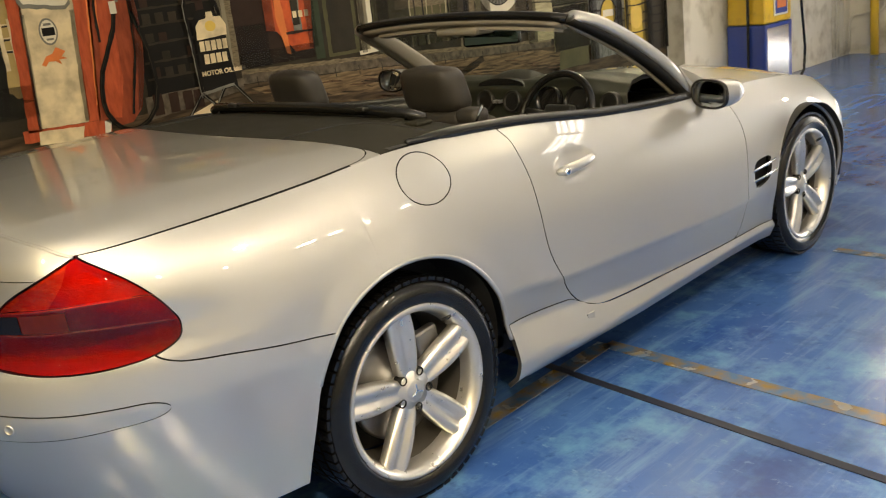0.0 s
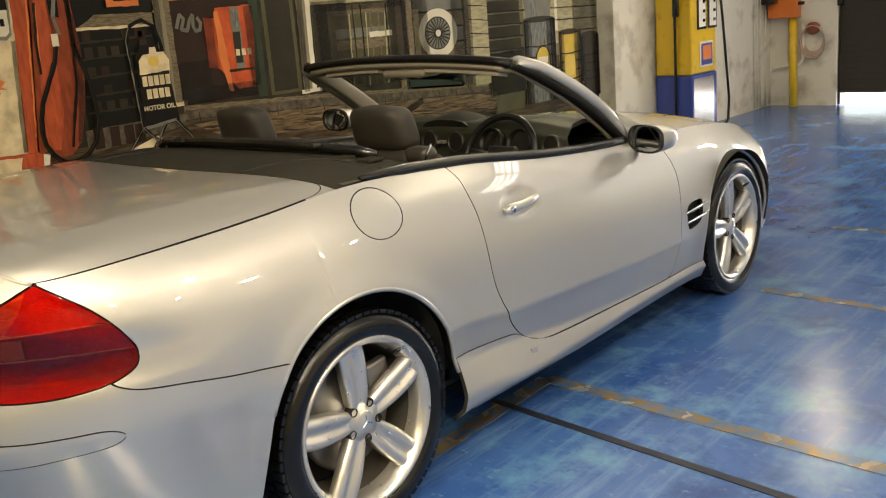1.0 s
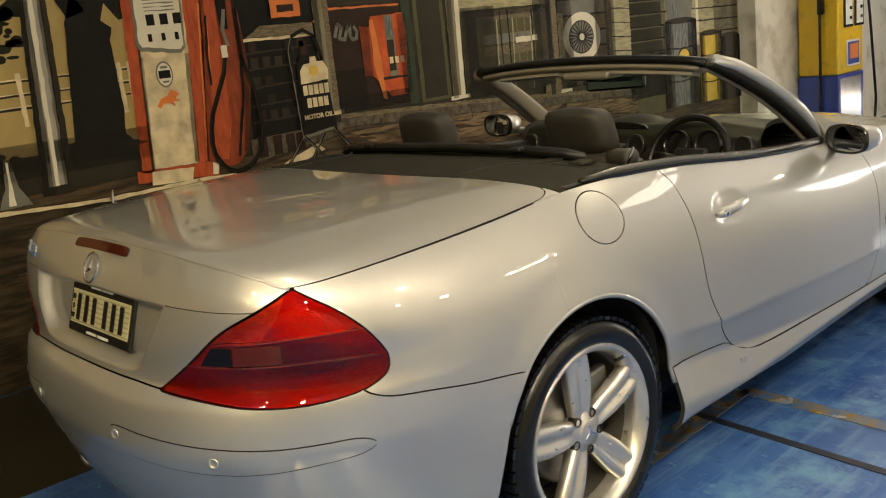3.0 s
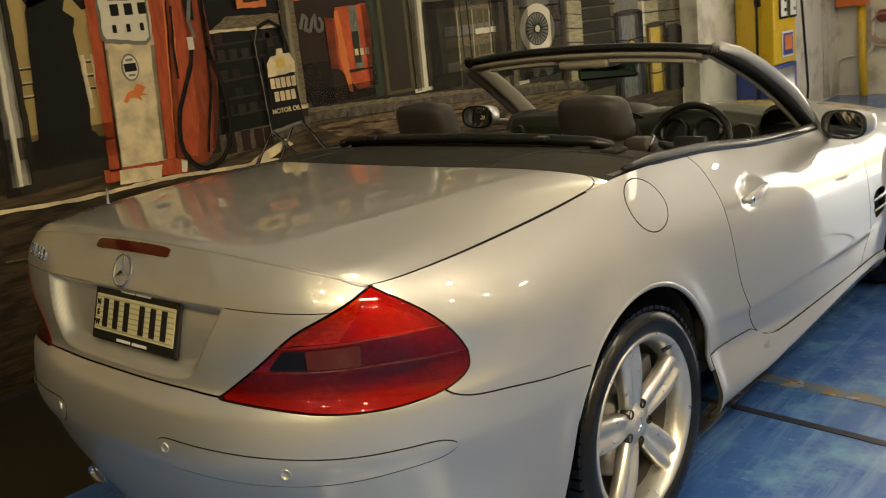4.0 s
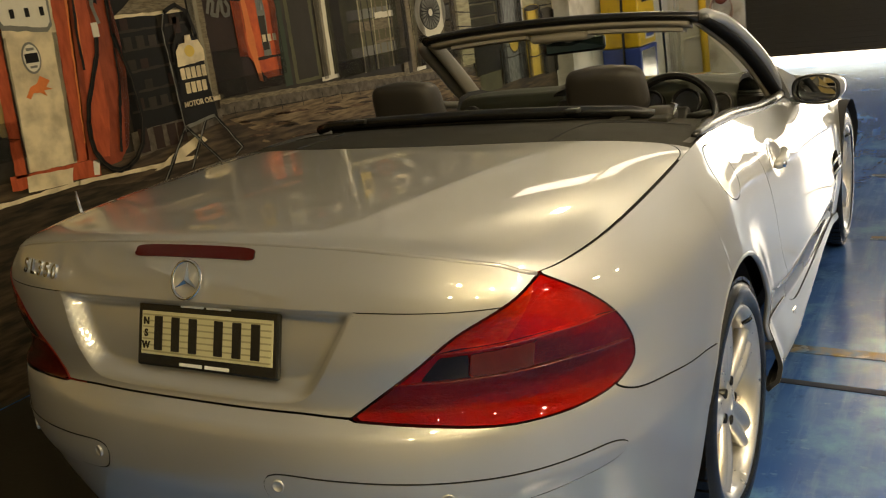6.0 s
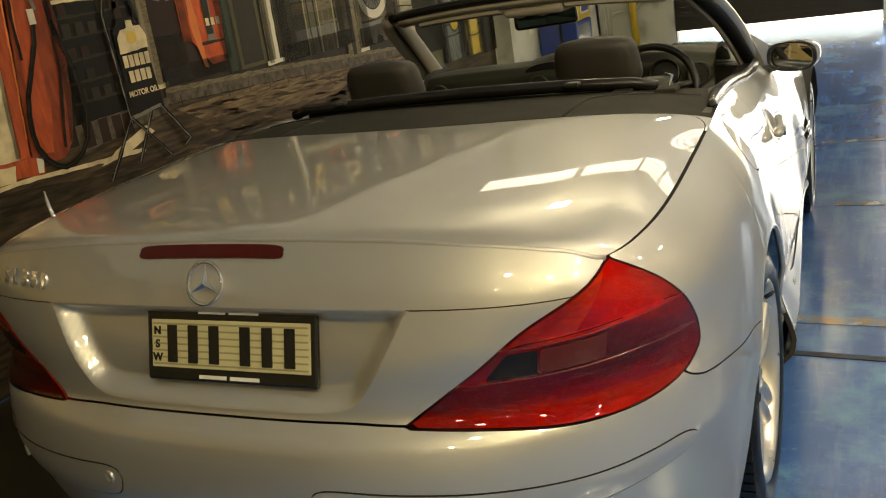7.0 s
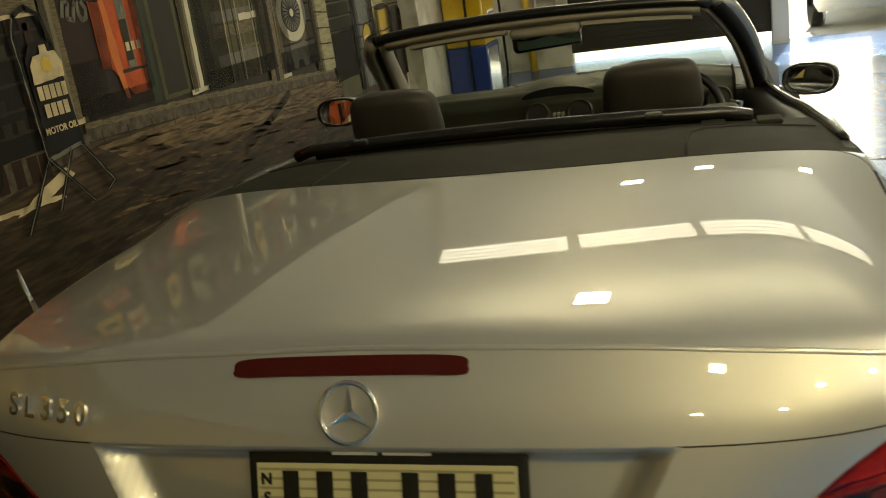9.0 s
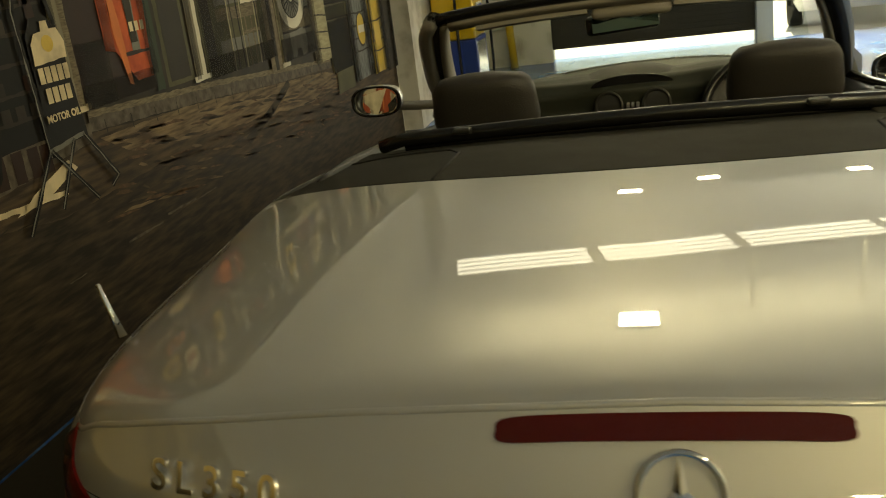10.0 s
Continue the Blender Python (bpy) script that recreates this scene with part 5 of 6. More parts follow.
INK = {
    "night": ink("night", (0.030, 0.025, 0.016), 0.5, 3, (0.060, 0.046, 0.028), 0.3),
    "earth": ink("earth", (0.125, 0.084, 0.046), 0.40, 4, (0.045, 0.031, 0.019), 0.5, (1, 0.7, 6)),
    "soil": ink("soil", (0.028, 0.021, 0.013), 0.45, 5, (0.085, 0.058, 0.032), 0.30, (1, 0.7, 5)),
    "path": ink("path", (0.25, 0.175, 0.095), 0.30, 5, (0.10, 0.066, 0.036), 0.45, (1, 0.7, 7)),
    "rust": ink("rust", (0.15, 0.085, 0.045), 0.4, 12, (0.06, 0.035, 0.02), 0.3),
    "stone": ink("stone", (0.150, 0.125, 0.090), 0.35, 12, (0.07, 0.055, 0.04), 0.3),
    "field": ink("field", (0.40, 0.29, 0.12), 0.2, 4),
    "leaf": ink("leaf", (0.022, 0.024, 0.013), 0.6, 20),
    "bark": ink("bark", (0.014, 0.014, 0.011), 0.5, 10, stretch=(1, 6, 1)),
    "pole": ink("pole", (0.34, 0.32, 0.27), 0.25, 10, stretch=(1, 9, 1)),
    "black": ink("black", (0.012, 0.010, 0.008), 0.3),
    "shadow": ink("shadow", (0.042, 0.034, 0.022), 0.4),
    "red": ink("red", (0.44, 0.085, 0.032), 0.25, 6, (0.32, 0.055, 0.02), 0.25, (1, 4, 1)),
    "brick": ink("brick", (0.30, 0.060, 0.024), 0.25, 5, (0.20, 0.038, 0.015), 0.3, (1, 4, 1)),
    "hot": ink("hot", (0.56, 0.100, 0.030), 0.25, 6, (0.40, 0.06, 0.02), 0.3),
    "orange": ink("orange", (0.60, 0.17, 0.05), 0.2, 8),
    "maroon": ink("maroon", (0.042, 0.020, 0.013), 0.35, 8),
    "cream": ink("cream", (0.64, 0.53, 0.34), 0.12, 6, (0.42, 0.34, 0.22), 0.2),
    "pale": ink("pale", (0.60, 0.56, 0.45), 0.12, 8),
    "wood": ink("wood", (0.23, 0.185, 0.115), 0.3, 14, (0.12, 0.09, 0.055), 0.3, (1, 1, 7)),
    "post": ink("post", (0.25, 0.22, 0.15), 0.25, 10, stretch=(1, 8, 1)),
    "green": ink("green", (0.042, 0.064, 0.034), 0.3, 10),
    "grey": ink("grey", (0.20, 0.195, 0.165), 0.3, 10),
    "steel": ink("steel", (0.24, 0.25, 0.24), 0.35, 8, (0.10, 0.11, 0.11), 0.3, (1, 6, 1)),
    "mustard": ink("mustard", (0.52, 0.36, 0.06), 0.25, 8),
    "board": ink("board", (0.40, 0.36, 0.22), 0.18, 7, (0.28, 0.25, 0.15), 0.3, (1, 1, 6)),
    "olive": ink("olive", (0.11, 0.105, 0.05), 0.4, 8),
    "yellow": ink("yellow", (0.60, 0.42, 0.10), 0.15, 8),
}
# thin dark glaze for the painted shading of the print
GLAZE = bpy.data.materials.new("print_glaze")
GLAZE.use_nodes = True
zn, zl = GLAZE.node_tree.nodes, GLAZE.node_tree.links
veil, film_mix, dust = zn.new("ShaderNodeBsdfTransparent"), zn.new("ShaderNodeMixShader"), zn.new("ShaderNodeTexNoise")
dust.inputs["Scale"].default_value, dust.inputs["Detail"].default_value = 9.0, 8.0
spread_out = zn.new("ShaderNodeMapRange")
spread_out.inputs["To Min"].default_value, spread_out.inputs["To Max"].default_value = 0.15, 0.85
zl.new(dust.outputs["Fac"], spread_out.inputs["Value"]), zl.new(spread_out.outputs[0], film_mix.inputs[0])
zn["Principled BSDF"].inputs["Base Color"].default_value = rgba((0.012, 0.009, 0.006))
zn["Principled BSDF"].inputs["Roughness"].default_value = 0.8
zl.new(veil.outputs[0], film_mix.inputs[1]), zl.new(zn["Principled BSDF"].outputs[0], film_mix.inputs[2])
zl.new(film_mix.outputs[0], zn["Material Output"].inputs["Surface"])
INK["glaze"] = GLAZE
mural = empty("mural")
tagged(mural, "printed wall mural of an old country filling station", "mural")


wear = random.Random(9)


class Sheet:
    """One depicted thing of the print: flat shapes given by y and z, in thin layers."""

    def __init__(self):
        self.verts, self.faces, self.slots, self.mats = [], [], [], []

    def worn(self, points):
        """Edges that waver by a few millimetres, as brushwork does."""
        out = []
        for (a, b), (c, d) in zip(points, points[1:] + points[:1]):
            out.append((a, b))
            n = min(40, int(math.hypot(c - a, d - b) / 0.035))
            for k in range(1, n):
                f = k / n
                out.append((a + (c - a) * f + wear.uniform(-0.0028, 0.0028), b + (d - b) * f + wear.uniform(-0.0028, 0.0028)))
        return out

    def shape(self, points, colour, layer=1):
        if colour not in self.mats:
            self.mats.append(colour)
        k = len(self.verts)
        if len(points) < 12:
            points = self.worn(points)
        self.verts += [(MURAL_X + 0.0016 * layer, y, z) for y, z in points]
        self.faces.append(list(range(k, k + len(points))))
        self.slots.append(self.mats.index(colour))
        return self

    def rect(self, y0, z0, y1, z1, colour, layer=1, lean=0.0):
        return self.shape([(y0, z0), (y1, z0), (y1 + lean, z1), (y0 + lean, z1)], colour, layer)

    def disc(self, y, z, ry, rz, colour, layer=1, n=28):
        return self.shape([(y + ry * math.cos(2 * math.pi * k / n), z + rz * math.sin(2 * math.pi * k / n)) for k in range(n)], colour, layer)

    def line(self, points, width, colour, layer=1):
        for (a, b), (c, d) in zip(points, points[1:]):
            n = math.hypot(c - a, d - b) or 1
            u, v = -(d - b) / n * width / 2, (c - a) / n * width / 2
            e, f = (c - a) / n * width * 0.2, (d - b) / n * width * 0.2
            self.shape([(a + u - e, b + v - f), (a - u - e, b - v - f), (c - u + e, d - v + f), (c + u + e, d + v + f)], colour, layer)
        return self

    def put(self, name, label):
        ob = mesh("print_" + name, self.verts, self.faces, [INK[m] for m in self.mats], mural, label)
        ob.data.polygons.foreach_set("material_index", self.slots)
        return ob


rng = random.Random(4)
s = Sheet().rect(-6.9, 0.0, 6.12, 2.40, "night", 0)
s.put("ground", "dark mural background")
s = Sheet().shape([(-6.9, 0.02), (6.1, 0.02), (6.1, 0.70), (4.4, 0.82), (2.6, 0.90), (1.5, 0.96), (0.8, 0.90), (-0.6, 0.92), (-6.9, 0.95)], "earth", 1)
s.shape([(-6.9, 0.02), (6.1, 0.02), (6.1, 0.40), (4.2, 0.50), (2.9, 0.56), (1.9, 0.72), (1.2, 0.70), (0.5, 0.80), (-0.6, 0.84), (-6.9, 0.86)], "soil", 2)
s.shape([(1.55, 0.93), (2.3, 0.92), (3.2, 0.86), (4.3, 0.79), (4.9, 0.66), (4.0, 0.64), (3.2, 0.69), (2.3, 0.77), (1.75, 0.83)], "path", 2)
for k in range(240):
    # brush strokes that follow the trodden path, long and low
    y = rng.uniform(1.45, 4.7)
    z = 0.88 - 0.06 * (y - 1.6) + rng.uniform(-0.30, 0.04)
    w, h = rng.uniform(0.05, 0.30), rng.uniform(0.003, 0.009)
    s.shape([(y, z), (y + w * 0.5, z - 0.012 - h * 0.4), (y + w, z - 0.022), (y + w * 0.8, z - 0.016 + h), (y + w * 0.25, z + h * 0.8)], rng.choice(["earth", "earth", "path", "rust", "rust", "soil"]), 3)
for k in range(30):
    y = rng.uniform(-0.6, 4.8)
    z = rng.uniform(0.45, 0.78)
    s.line([(y, z), (y + rng.uniform(0.06, 0.3), z + rng.uniform(-0.03, 0.02))], rng.uniform(0.003, 0.009), rng.choice(["earth", "shadow", "stone"]), 3)
s.line([(3.6, 0.82), (3.3, 0.72), (2.9, 0.62)], 0.05, "soil", 3)
s.put("yard", "dark trodden earth yard")
s = Sheet()
s.shape([(1.50, 0.965), (2.62, 0.905), (3.4, 0.85), (4.42, 0.80), (4.42, 0.85), (3.4, 0.92), (2.62, 0.975), (1.50, 1.035)], "stone", 4)
s.shape([(1.50, 1.02), (2.62, 0.963), (3.4, 0.908), (4.42, 0.84), (4.42, 0.862), (3.4, 0.935), (2.62, 0.99), (1.50, 1.045)], "wood", 5)
s.shape([(0.86, 0.86), (1.5, 0.93), (1.5, 1.0), (0.86, 0.99)], "stone", 4)
for k in range(14):
    y = 1.6 + k * 0.2
    z = 1.0 - 0.06 * (y - 1.5)
    s.line([(y, z), (y + 0.004, z - 0.06)], 0.006, "shadow", 6)
for y in (0.9, 1.0, 1.09, 1.16):
    s.rect(y, 0.88, y + 0.06, 1.0 - 0.02 * rng.random(), "maroon", 5)
s.put("porch_step", "grey stone porch step")
s = Sheet().rect(-6.8, 1.02, 0.27, 2.3, "field", 1)
s.rect(-6.8, 0.92, 0.27, 1.10, "shadow", 2)
for k in range(70):
    y, z = rng.uniform(-3.0, 0.2), 1.72 + rng.random() ** 2 * 0.7
    s.disc(y, z, rng.uniform(0.04, 0.16), rng.uniform(0.03, 0.10), "leaf", 2, 9)
for k in range(34):
    y = rng.uniform(-1.2, 0.2)
    s.disc(y, rng.uniform(1.02, 1.12), rng.uniform(0.03, 0.10), rng.uniform(0.015, 0.05), "leaf", 3, 8)
for k in range(26):
    y = rng.uniform(-0.52, -0.28)
    s.disc(y, rng.uniform(1.55, 1.72), rng.uniform(0.01, 0.04), rng.uniform(0.008, 0.03), "leaf", 3, 7)
s.rect(-6.8, 1.0, 0.27, 1.16, "glaze", 8)
s.put("meadow", "ochre meadow with dark foliage")
s = Sheet()
for z in (1.455, 1.39, 1.33):
    s.line([(-2.6, z - 0.02), (0.24, z)], 0.010, "shadow", 4)
    s.line([(-2.6, z - 0.012), (0.24, z + 0.008)], 0.006, "cream", 4)
for y in (-1.5, -1.1, -0.72, -0.325, 0.17, 0.225):
    s.rect(y - 0.012, 1.24, y + 0.012, 1.49, "cream", 5)
s.put("fence", "pale rail fence")
s = Sheet().shape([(-0.13, 1.04), (0.13, 1.02), (0.16, 1.25), (0.15, 1.6), (0.24, 1.85), (0.30, 2.3), (-0.05, 2.3), (0.0, 1.85), (-0.06, 1.7), (-0.09, 1.4)], "bark", 6)
s.shape([(-0.04, 1.72), (-0.3, 2.2), (-0.2, 2.2), (0.05, 1.75)], "bark", 6)
s.shape([(0.12, 1.70), (0.22, 1.62), (0.24, 1.66), (0.15, 1.78)], "field", 7)
s.put("tree", "dark tree trunk")
s = Sheet().shape([(-0.32, 0.90), (-0.16, 0.90), (-0.11, 2.3), (-0.22, 2.3)], "shadow", 7)
s.shape([(-0.285, 0.94), (-0.195, 0.94), (-0.135, 2.3), (-0.205, 2.3)], "pole", 8)
s.shape([(-0.265, 0.94), (-0.235, 0.94), (-0.165, 2.3), (-0.185, 2.3)], "pale", 9)
s.shape([(-0.32, 0.90), (-0.255, 0.90), (-0.195, 2.3), (-0.22, 2.3)], "glaze", 10).shape([(-0.21, 0.94), (-0.19, 0.94), (-0.13, 2.3), (-0.15, 2.3)], "glaze", 10)
s.put("pole", "grey painted steel pole")
s = Sheet().shape([(-0.47, 1.10), (-0.44, 1.10), (-0.425, 0.97), (-0.375, 0.875), (-0.53, 0.875), (-0.485, 0.97)], "grey", 8)
s.shape([(-0.462, 1.09), (-0.452, 1.09), (-0.452, 0.97), (-0.45, 0.885), (-0.485, 0.885), (-0.470, 0.97)], "pale", 9)
s.put("funnel", "grey metal funnel")
# red pump of the print
s = Sheet()
s.shape([(0.195, 0.92), (0.26, 0.92), (0.345, 2.35), (0.265, 2.35)], "red", 8)
s.shape([(0.25, 0.93), (0.52, 0.92), (0.565, 1.50), (0.60, 2.30), (0.345, 2.35), (0.29, 1.60)], "cream", 8)
s.shape([(0.512, 0.92), (0.58, 0.92), (0.60, 1.083), (0.675, 1.71), (0.72, 2.3), (0.60, 2.3), (0.56, 1.46)], "red", 9)
s.shape([(0.57, 0.92), (0.70, 0.87), (0.76, 0.875), (0.83, 0.945), (0.88, 1.127), (0.905, 1.30), (0.908, 1.45), (0.89, 1.70), (0.83, 2.3), (0.70, 2.3), (0.665, 1.71), (0.59, 1.083)], "brick", 9)
s.shape([(0.622, 0.92), (0.70, 0.91), (0.75, 1.10), (0.76, 1.45), (0.75, 2.3), (0.715, 2.3), (0.69, 1.65)], "red", 10)
s.shape([(0.572, 1.0), (0.58, 1.0), (0.668, 1.75), (0.655, 1.75)], "orange", 10.5)
s.shape([(0.662, 1.33), (0.670, 1.33), (0.700, 1.68), (0.690, 1.68)], "orange", 11)
s.shape([(0.28, 1.56), (0.30, 1.53), (0.52, 1.505), (0.55, 1.53), (0.575, 2.0), (0.55, 2.15), (0.33, 2.18), (0.305, 2.05)], "grey", 9)
s.shape([(0.295, 1.575), (0.31, 1.55), (0.52, 1.525), (0.54, 1.545), (0.563, 2.0), (0.54, 2.12), (0.335, 2.15), (0.315, 2.03)], "pale", 10)
for z, n, w, h in ((1.655, 3, 0.045, 0.055), (1.575, 3, 0.022, 0.038), (1.80, 3, 0.04, 0.04)):
    for k in range(n):
        y = 0.345 + k * 0.075 + (z - 1.5) * 0.06
        s.rect(y, z, y + w, z + h, "black", 11)
for k in range(4):
    s.rect(0.35, 1.725 + k * 0.018, 0.52, 1.730 + k * 0.018, "grey", 11)
s.disc(0.405, 1.405, 0.048, 0.068, "grey", 10).disc(0.405, 1.405, 0.040, 0.058, "pale", 11)
s.rect(0.372, 1.385, 0.438, 1.425, "black", 12).rect(0.385, 1.436, 0.425, 1.448, "grey", 12).rect(0.388, 1.362, 0.425, 1.372, "grey", 12)
s.shape([(0.335, 1.245), (0.365, 1.285), (0.40, 1.295), (0.425, 1.325), (0.47, 1.30), (0.445, 1.275), (0.475, 1.262), (0.43, 1.262), (0.44, 1.235), (0.41, 1.255), (0.375, 1.258), (0.355, 1.235)], "orange", 10)
for a, b in ((0.245, 0.262), (0.495, 0.52)):
    s.shape([(a, 0.93), (b, 0.93), (b + 0.04, 1.5), (a + 0.04, 1.5)], "glaze", 11.5 + a)
s.shape([(0.80, 0.93), (0.83, 0.945), (0.88, 1.127), (0.908, 1.45), (0.88, 1.70), (0.855, 1.70), (0.86, 1.40), (0.84, 1.12)], "glaze", 12)
s.put("fuel_pump", "old red and cream fuel pump")
s = Sheet()
LOOP = [(0.875, 2.2), (0.872, 1.70), (0.867, 1.454), (0.93, 1.238), (0.943, 1.045), (0.91, 0.93), (0.855, 0.869), (0.795, 0.84), (0.743, 0.833), (0.695, 0.85), (0.656, 0.887), (0.62, 0.95), (0.613, 1.011), (0.622, 1.09), (0.643, 1.166), (0.70, 1.28), (0.75, 1.377), (0.769, 1.453)]
for pts, w in ((LOOP, 0.026), ([(0.865, 1.45), (0.85, 1.25), (0.80, 1.05), (0.77, 0.92)], 0.016), ([(0.691, 1.68), (0.666, 1.475), (0.662, 1.321)], 0.014)):
    s.line(pts, w, "black", 12)
    s.line([(a - w * 0.25, b) for a, b in pts], w * 0.18, "shadow", 13)
s.shape([(0.765, 1.62), (0.815, 1.60), (0.825, 1.75), (0.815, 1.95), (0.76, 1.95)], "black", 12)
s.line([(0.804, 1.705), (0.78, 1.60), (0.799, 1.517)], 0.020, "grey", 13)
s.rect(0.752, 1.455, 0.790, 1.52, "pale", 13)
s.put("hose", "black pump hose and nozzle")
s = Sheet().shape([(0.163, 0.873), (0.63, 0.835), (0.64, 0.915), (0.165, 0.935)], "red", 8)
s.shape([(0.235, 0.850), (0.466, 0.835), (0.486, 0.905), (0.245, 0.918)], "cream", 9).shape([(0.59, 0.845), (0.62, 0.84), (0.64, 0.91), (0.60, 0.912)], "pale", 9)
s.line([(-0.6, 0.86), (0.0, 0.825), (0.5, 0.83), (1.0, 0.80), (1.25, 0.79)], 0.02, "cream", 9)
s.shape([(0.95, 0.78), (1.12, 0.79), (1.35, 0.86), (1.30, 0.90), (1.1, 0.84)], "cream", 8)
s.put("kerb", "red and cream painted kerb")
# shop front
s = Sheet().rect(0.88, 0.99, 1.40, 2.25, "black", 3)
for k, z in enumerate((1.08, 1.17, 1.27, 1.37, 1.46)):
    s.line([(0.9, z), (1.36, z + 0.01)], 0.012, "shadow", 4)
    for j in range(5):
        if rng.random() < 0.6:
            y = 0.93 + j * 0.08
            s.rect(y, z + 0.008, y + 0.05, z + 0.05 + 0.02 * rng.random(), rng.choice(["shadow", "maroon", "night"]), 5)
s.rect(1.27, 1.0, 1.32, 1.5, "maroon", 5)
s.shape([(0.90, 1.535), (1.38, 1.53), (1.38, 1.60), (1.02, 1.605)], "wood", 6)
s.shape([(0.90, 1.525), (1.38, 1.52), (1.38, 1.535), (0.90, 1.54)], "cream", 7)
s.put("shop_shelving", "dark shop shelves under a timber beam")
s = Sheet().shape([(1.385, 1.06), (1.495, 1.07), (1.505, 2.35), (1.40, 2.35)], "post", 7)
s.shape([(1.455, 1.07), (1.495, 1.07), (1.505, 2.35), (1.47, 2.35)], "wood", 8)
s.rect(1.40, 1.05, 1.53, 1.075, "cream", 8)
s.shape([(1.385, 1.06), (1.425, 1.06), (1.44, 2.35), (1.40, 2.35)], "glaze", 9)
s.put("timber_post", "weathered timber post")
s = Sheet().rect(1.50, 1.05, 2.06, 1.68, "maroon", 4)
s.line([(1.39, 1.60), (1.46, 1.665), (2.05, 1.66)], 0.012, "orange", 5)
pts = [(1.53, 1.50), (1.56, 1.575), (1.585, 1.55), (1.56, 1.49), (1.60, 1.48), (1.625, 1.54), (1.65, 1.57), (1.645, 1.50), (1.66, 1.475), (1.69, 1.48), (1.70, 1.52), (1.68, 1.55)]
s.line(pts, 0.022, "grey", 6)
for k in range(4):
    s.rect(1.56 + k * 0.08, 1.27, 1.60 + k * 0.08, 1.29, "shadow", 5)
s.shape([(1.72, 1.25), (1.80, 1.235), (1.80, 1.54), (1.72, 1.55)], "hot", 6)
s.shape([(1.79, 1.24), (1.92, 1.10), (2.05, 1.105), (2.09, 1.48), (2.07, 1.61), (1.81, 1.60)], "hot", 7)
s.shape([(1.80, 1.30), (1.845, 1.10), (1.875, 1.09), (1.86, 1.35), (1.83, 1.58), (1.80, 1.58)], "orange", 8)
s.rect(1.92, 1.22, 1.985, 1.60, "grey", 8).rect(1.93, 1.48, 1.975, 1.58, "steel", 9).rect(1.92, 1.26, 1.975, 1.45, "shadow", 9)
for k in range(3):
    s.rect(1.925 + k * 0.045, 1.305, 1.955 + k * 0.045, 1.345, "cream", 10)
s.rect(1.86, 1.21, 2.07, 1.225, "maroon", 9)
s.rect(1.72, 1.24, 1.78, 1.55, "glaze", 11).rect(1.5, 1.05, 1.72, 1.3, "glaze", 11).rect(2.02, 1.11, 2.09, 1.60, "glaze", 11).rect(1.5, 1.05, 2.06, 1.14, "glaze", 11.6)
s.put("drinks_machine", "red drinks machine before a dark advertising board")
s = Sheet().rect(2.07, 1.03, 2.14, 2.35, "green", 5).rect(2.14, 1.02, 2.46, 2.35, "night", 4).rect(2.17, 1.03, 2.43, 2.2, "olive", 5).rect(2.20, 1.05, 2.40, 2.15, "shadow", 6)
s.put("doorway", "dark doorway with a green jamb")
s = Sheet().shape([(2.445, 1.02), (2.555, 1.02), (2.59, 2.35), (2.47, 2.35)], "post", 7).shape([(2.515, 1.03), (2.555, 1.03), (2.59, 2.35), (2.555, 2.35)], "pale", 8).rect(2.42, 1.01, 2.60, 1.035, "pale", 9)
s.shape([(2.445, 1.02), (2.49, 1.02), (2.52, 2.35), (2.47, 2.35)], "glaze", 9.5)
s.put("porch_post", "white painted porch post")
s = Sheet().rect(2.58, 1.0, 3.50, 2.35, "olive", 4).rect(2.56, 1.58, 3.46, 1.67, "board", 7).rect(2.62, 1.05, 2.72, 1.58, "shadow", 5).rect(2.60, 1.70, 3.40, 2.2, "shadow", 5)
for k in range(6):
    s.rect(2.78, 1.10 + k * 0.08, 3.32, 1.165 + k * 0.08, rng.choice(["grey", "wood", "olive"]), 6)
for y in (2.95, 3.03, 3.12, 3.2, 3.28):
    s.rect(y, 1.0, y + 0.014, 1.56, rng.choice(["shadow", "wood", "black"]), 7)
s.rect(3.10, 1.33, 3.33, 1.37, "pale", 8).rect(3.08, 1.17, 3.3, 1.19, "wood", 8)
for y in (2.9, 3.06, 3.25):
    s.line([(y, 1.0), (y + 0.02, 1.5)], 0.012, "board", 9)
s.disc(2.98, 1.78, 0.10, 0.12, "red", 7).disc(2.98, 1.78, 0.07, 0.085, "maroon", 8).rect(3.22, 1.73, 3.36, 1.83, "pale", 7)
s.rect(2.58, 1.0, 2.9, 1.6, "glaze", 10).rect(3.3, 1.0, 3.5, 2.3, "glaze", 10).rect(2.6, 1.0, 3.46, 1.1, "glaze", 10.6).rect(2.6, 1.53, 3.46, 1.58, "glaze", 10.6)
s.put("shop_window", "old shop window with chairs on the porch")
s = Sheet().rect(3.38, 0.92, 3.56, 2.35, "wood", 8).rect(3.44, 0.92, 3.49, 2.35, "shadow", 9).rect(3.56, 0.95, 4.16, 2.35, "shadow", 5)
for k in range(9):
    s.rect(3.58, 1.0 + k * 0.12, 4.14, 1.105 + k * 0.12, "wood" if k % 2 else "grey", 6)
s.rect(3.57, 0.93, 3.63, 1.5, "board", 7).rect(3.55, 0.92, 3.68, 0.945, "pale", 8)
s.disc(3.84, 1.31, 0.225, 0.185, "pale", 9).disc(3.83, 1.31, 0.15, 0.125, "shadow", 10).disc(3.83, 1.31, 0.14, 0.115, "grey", 11)
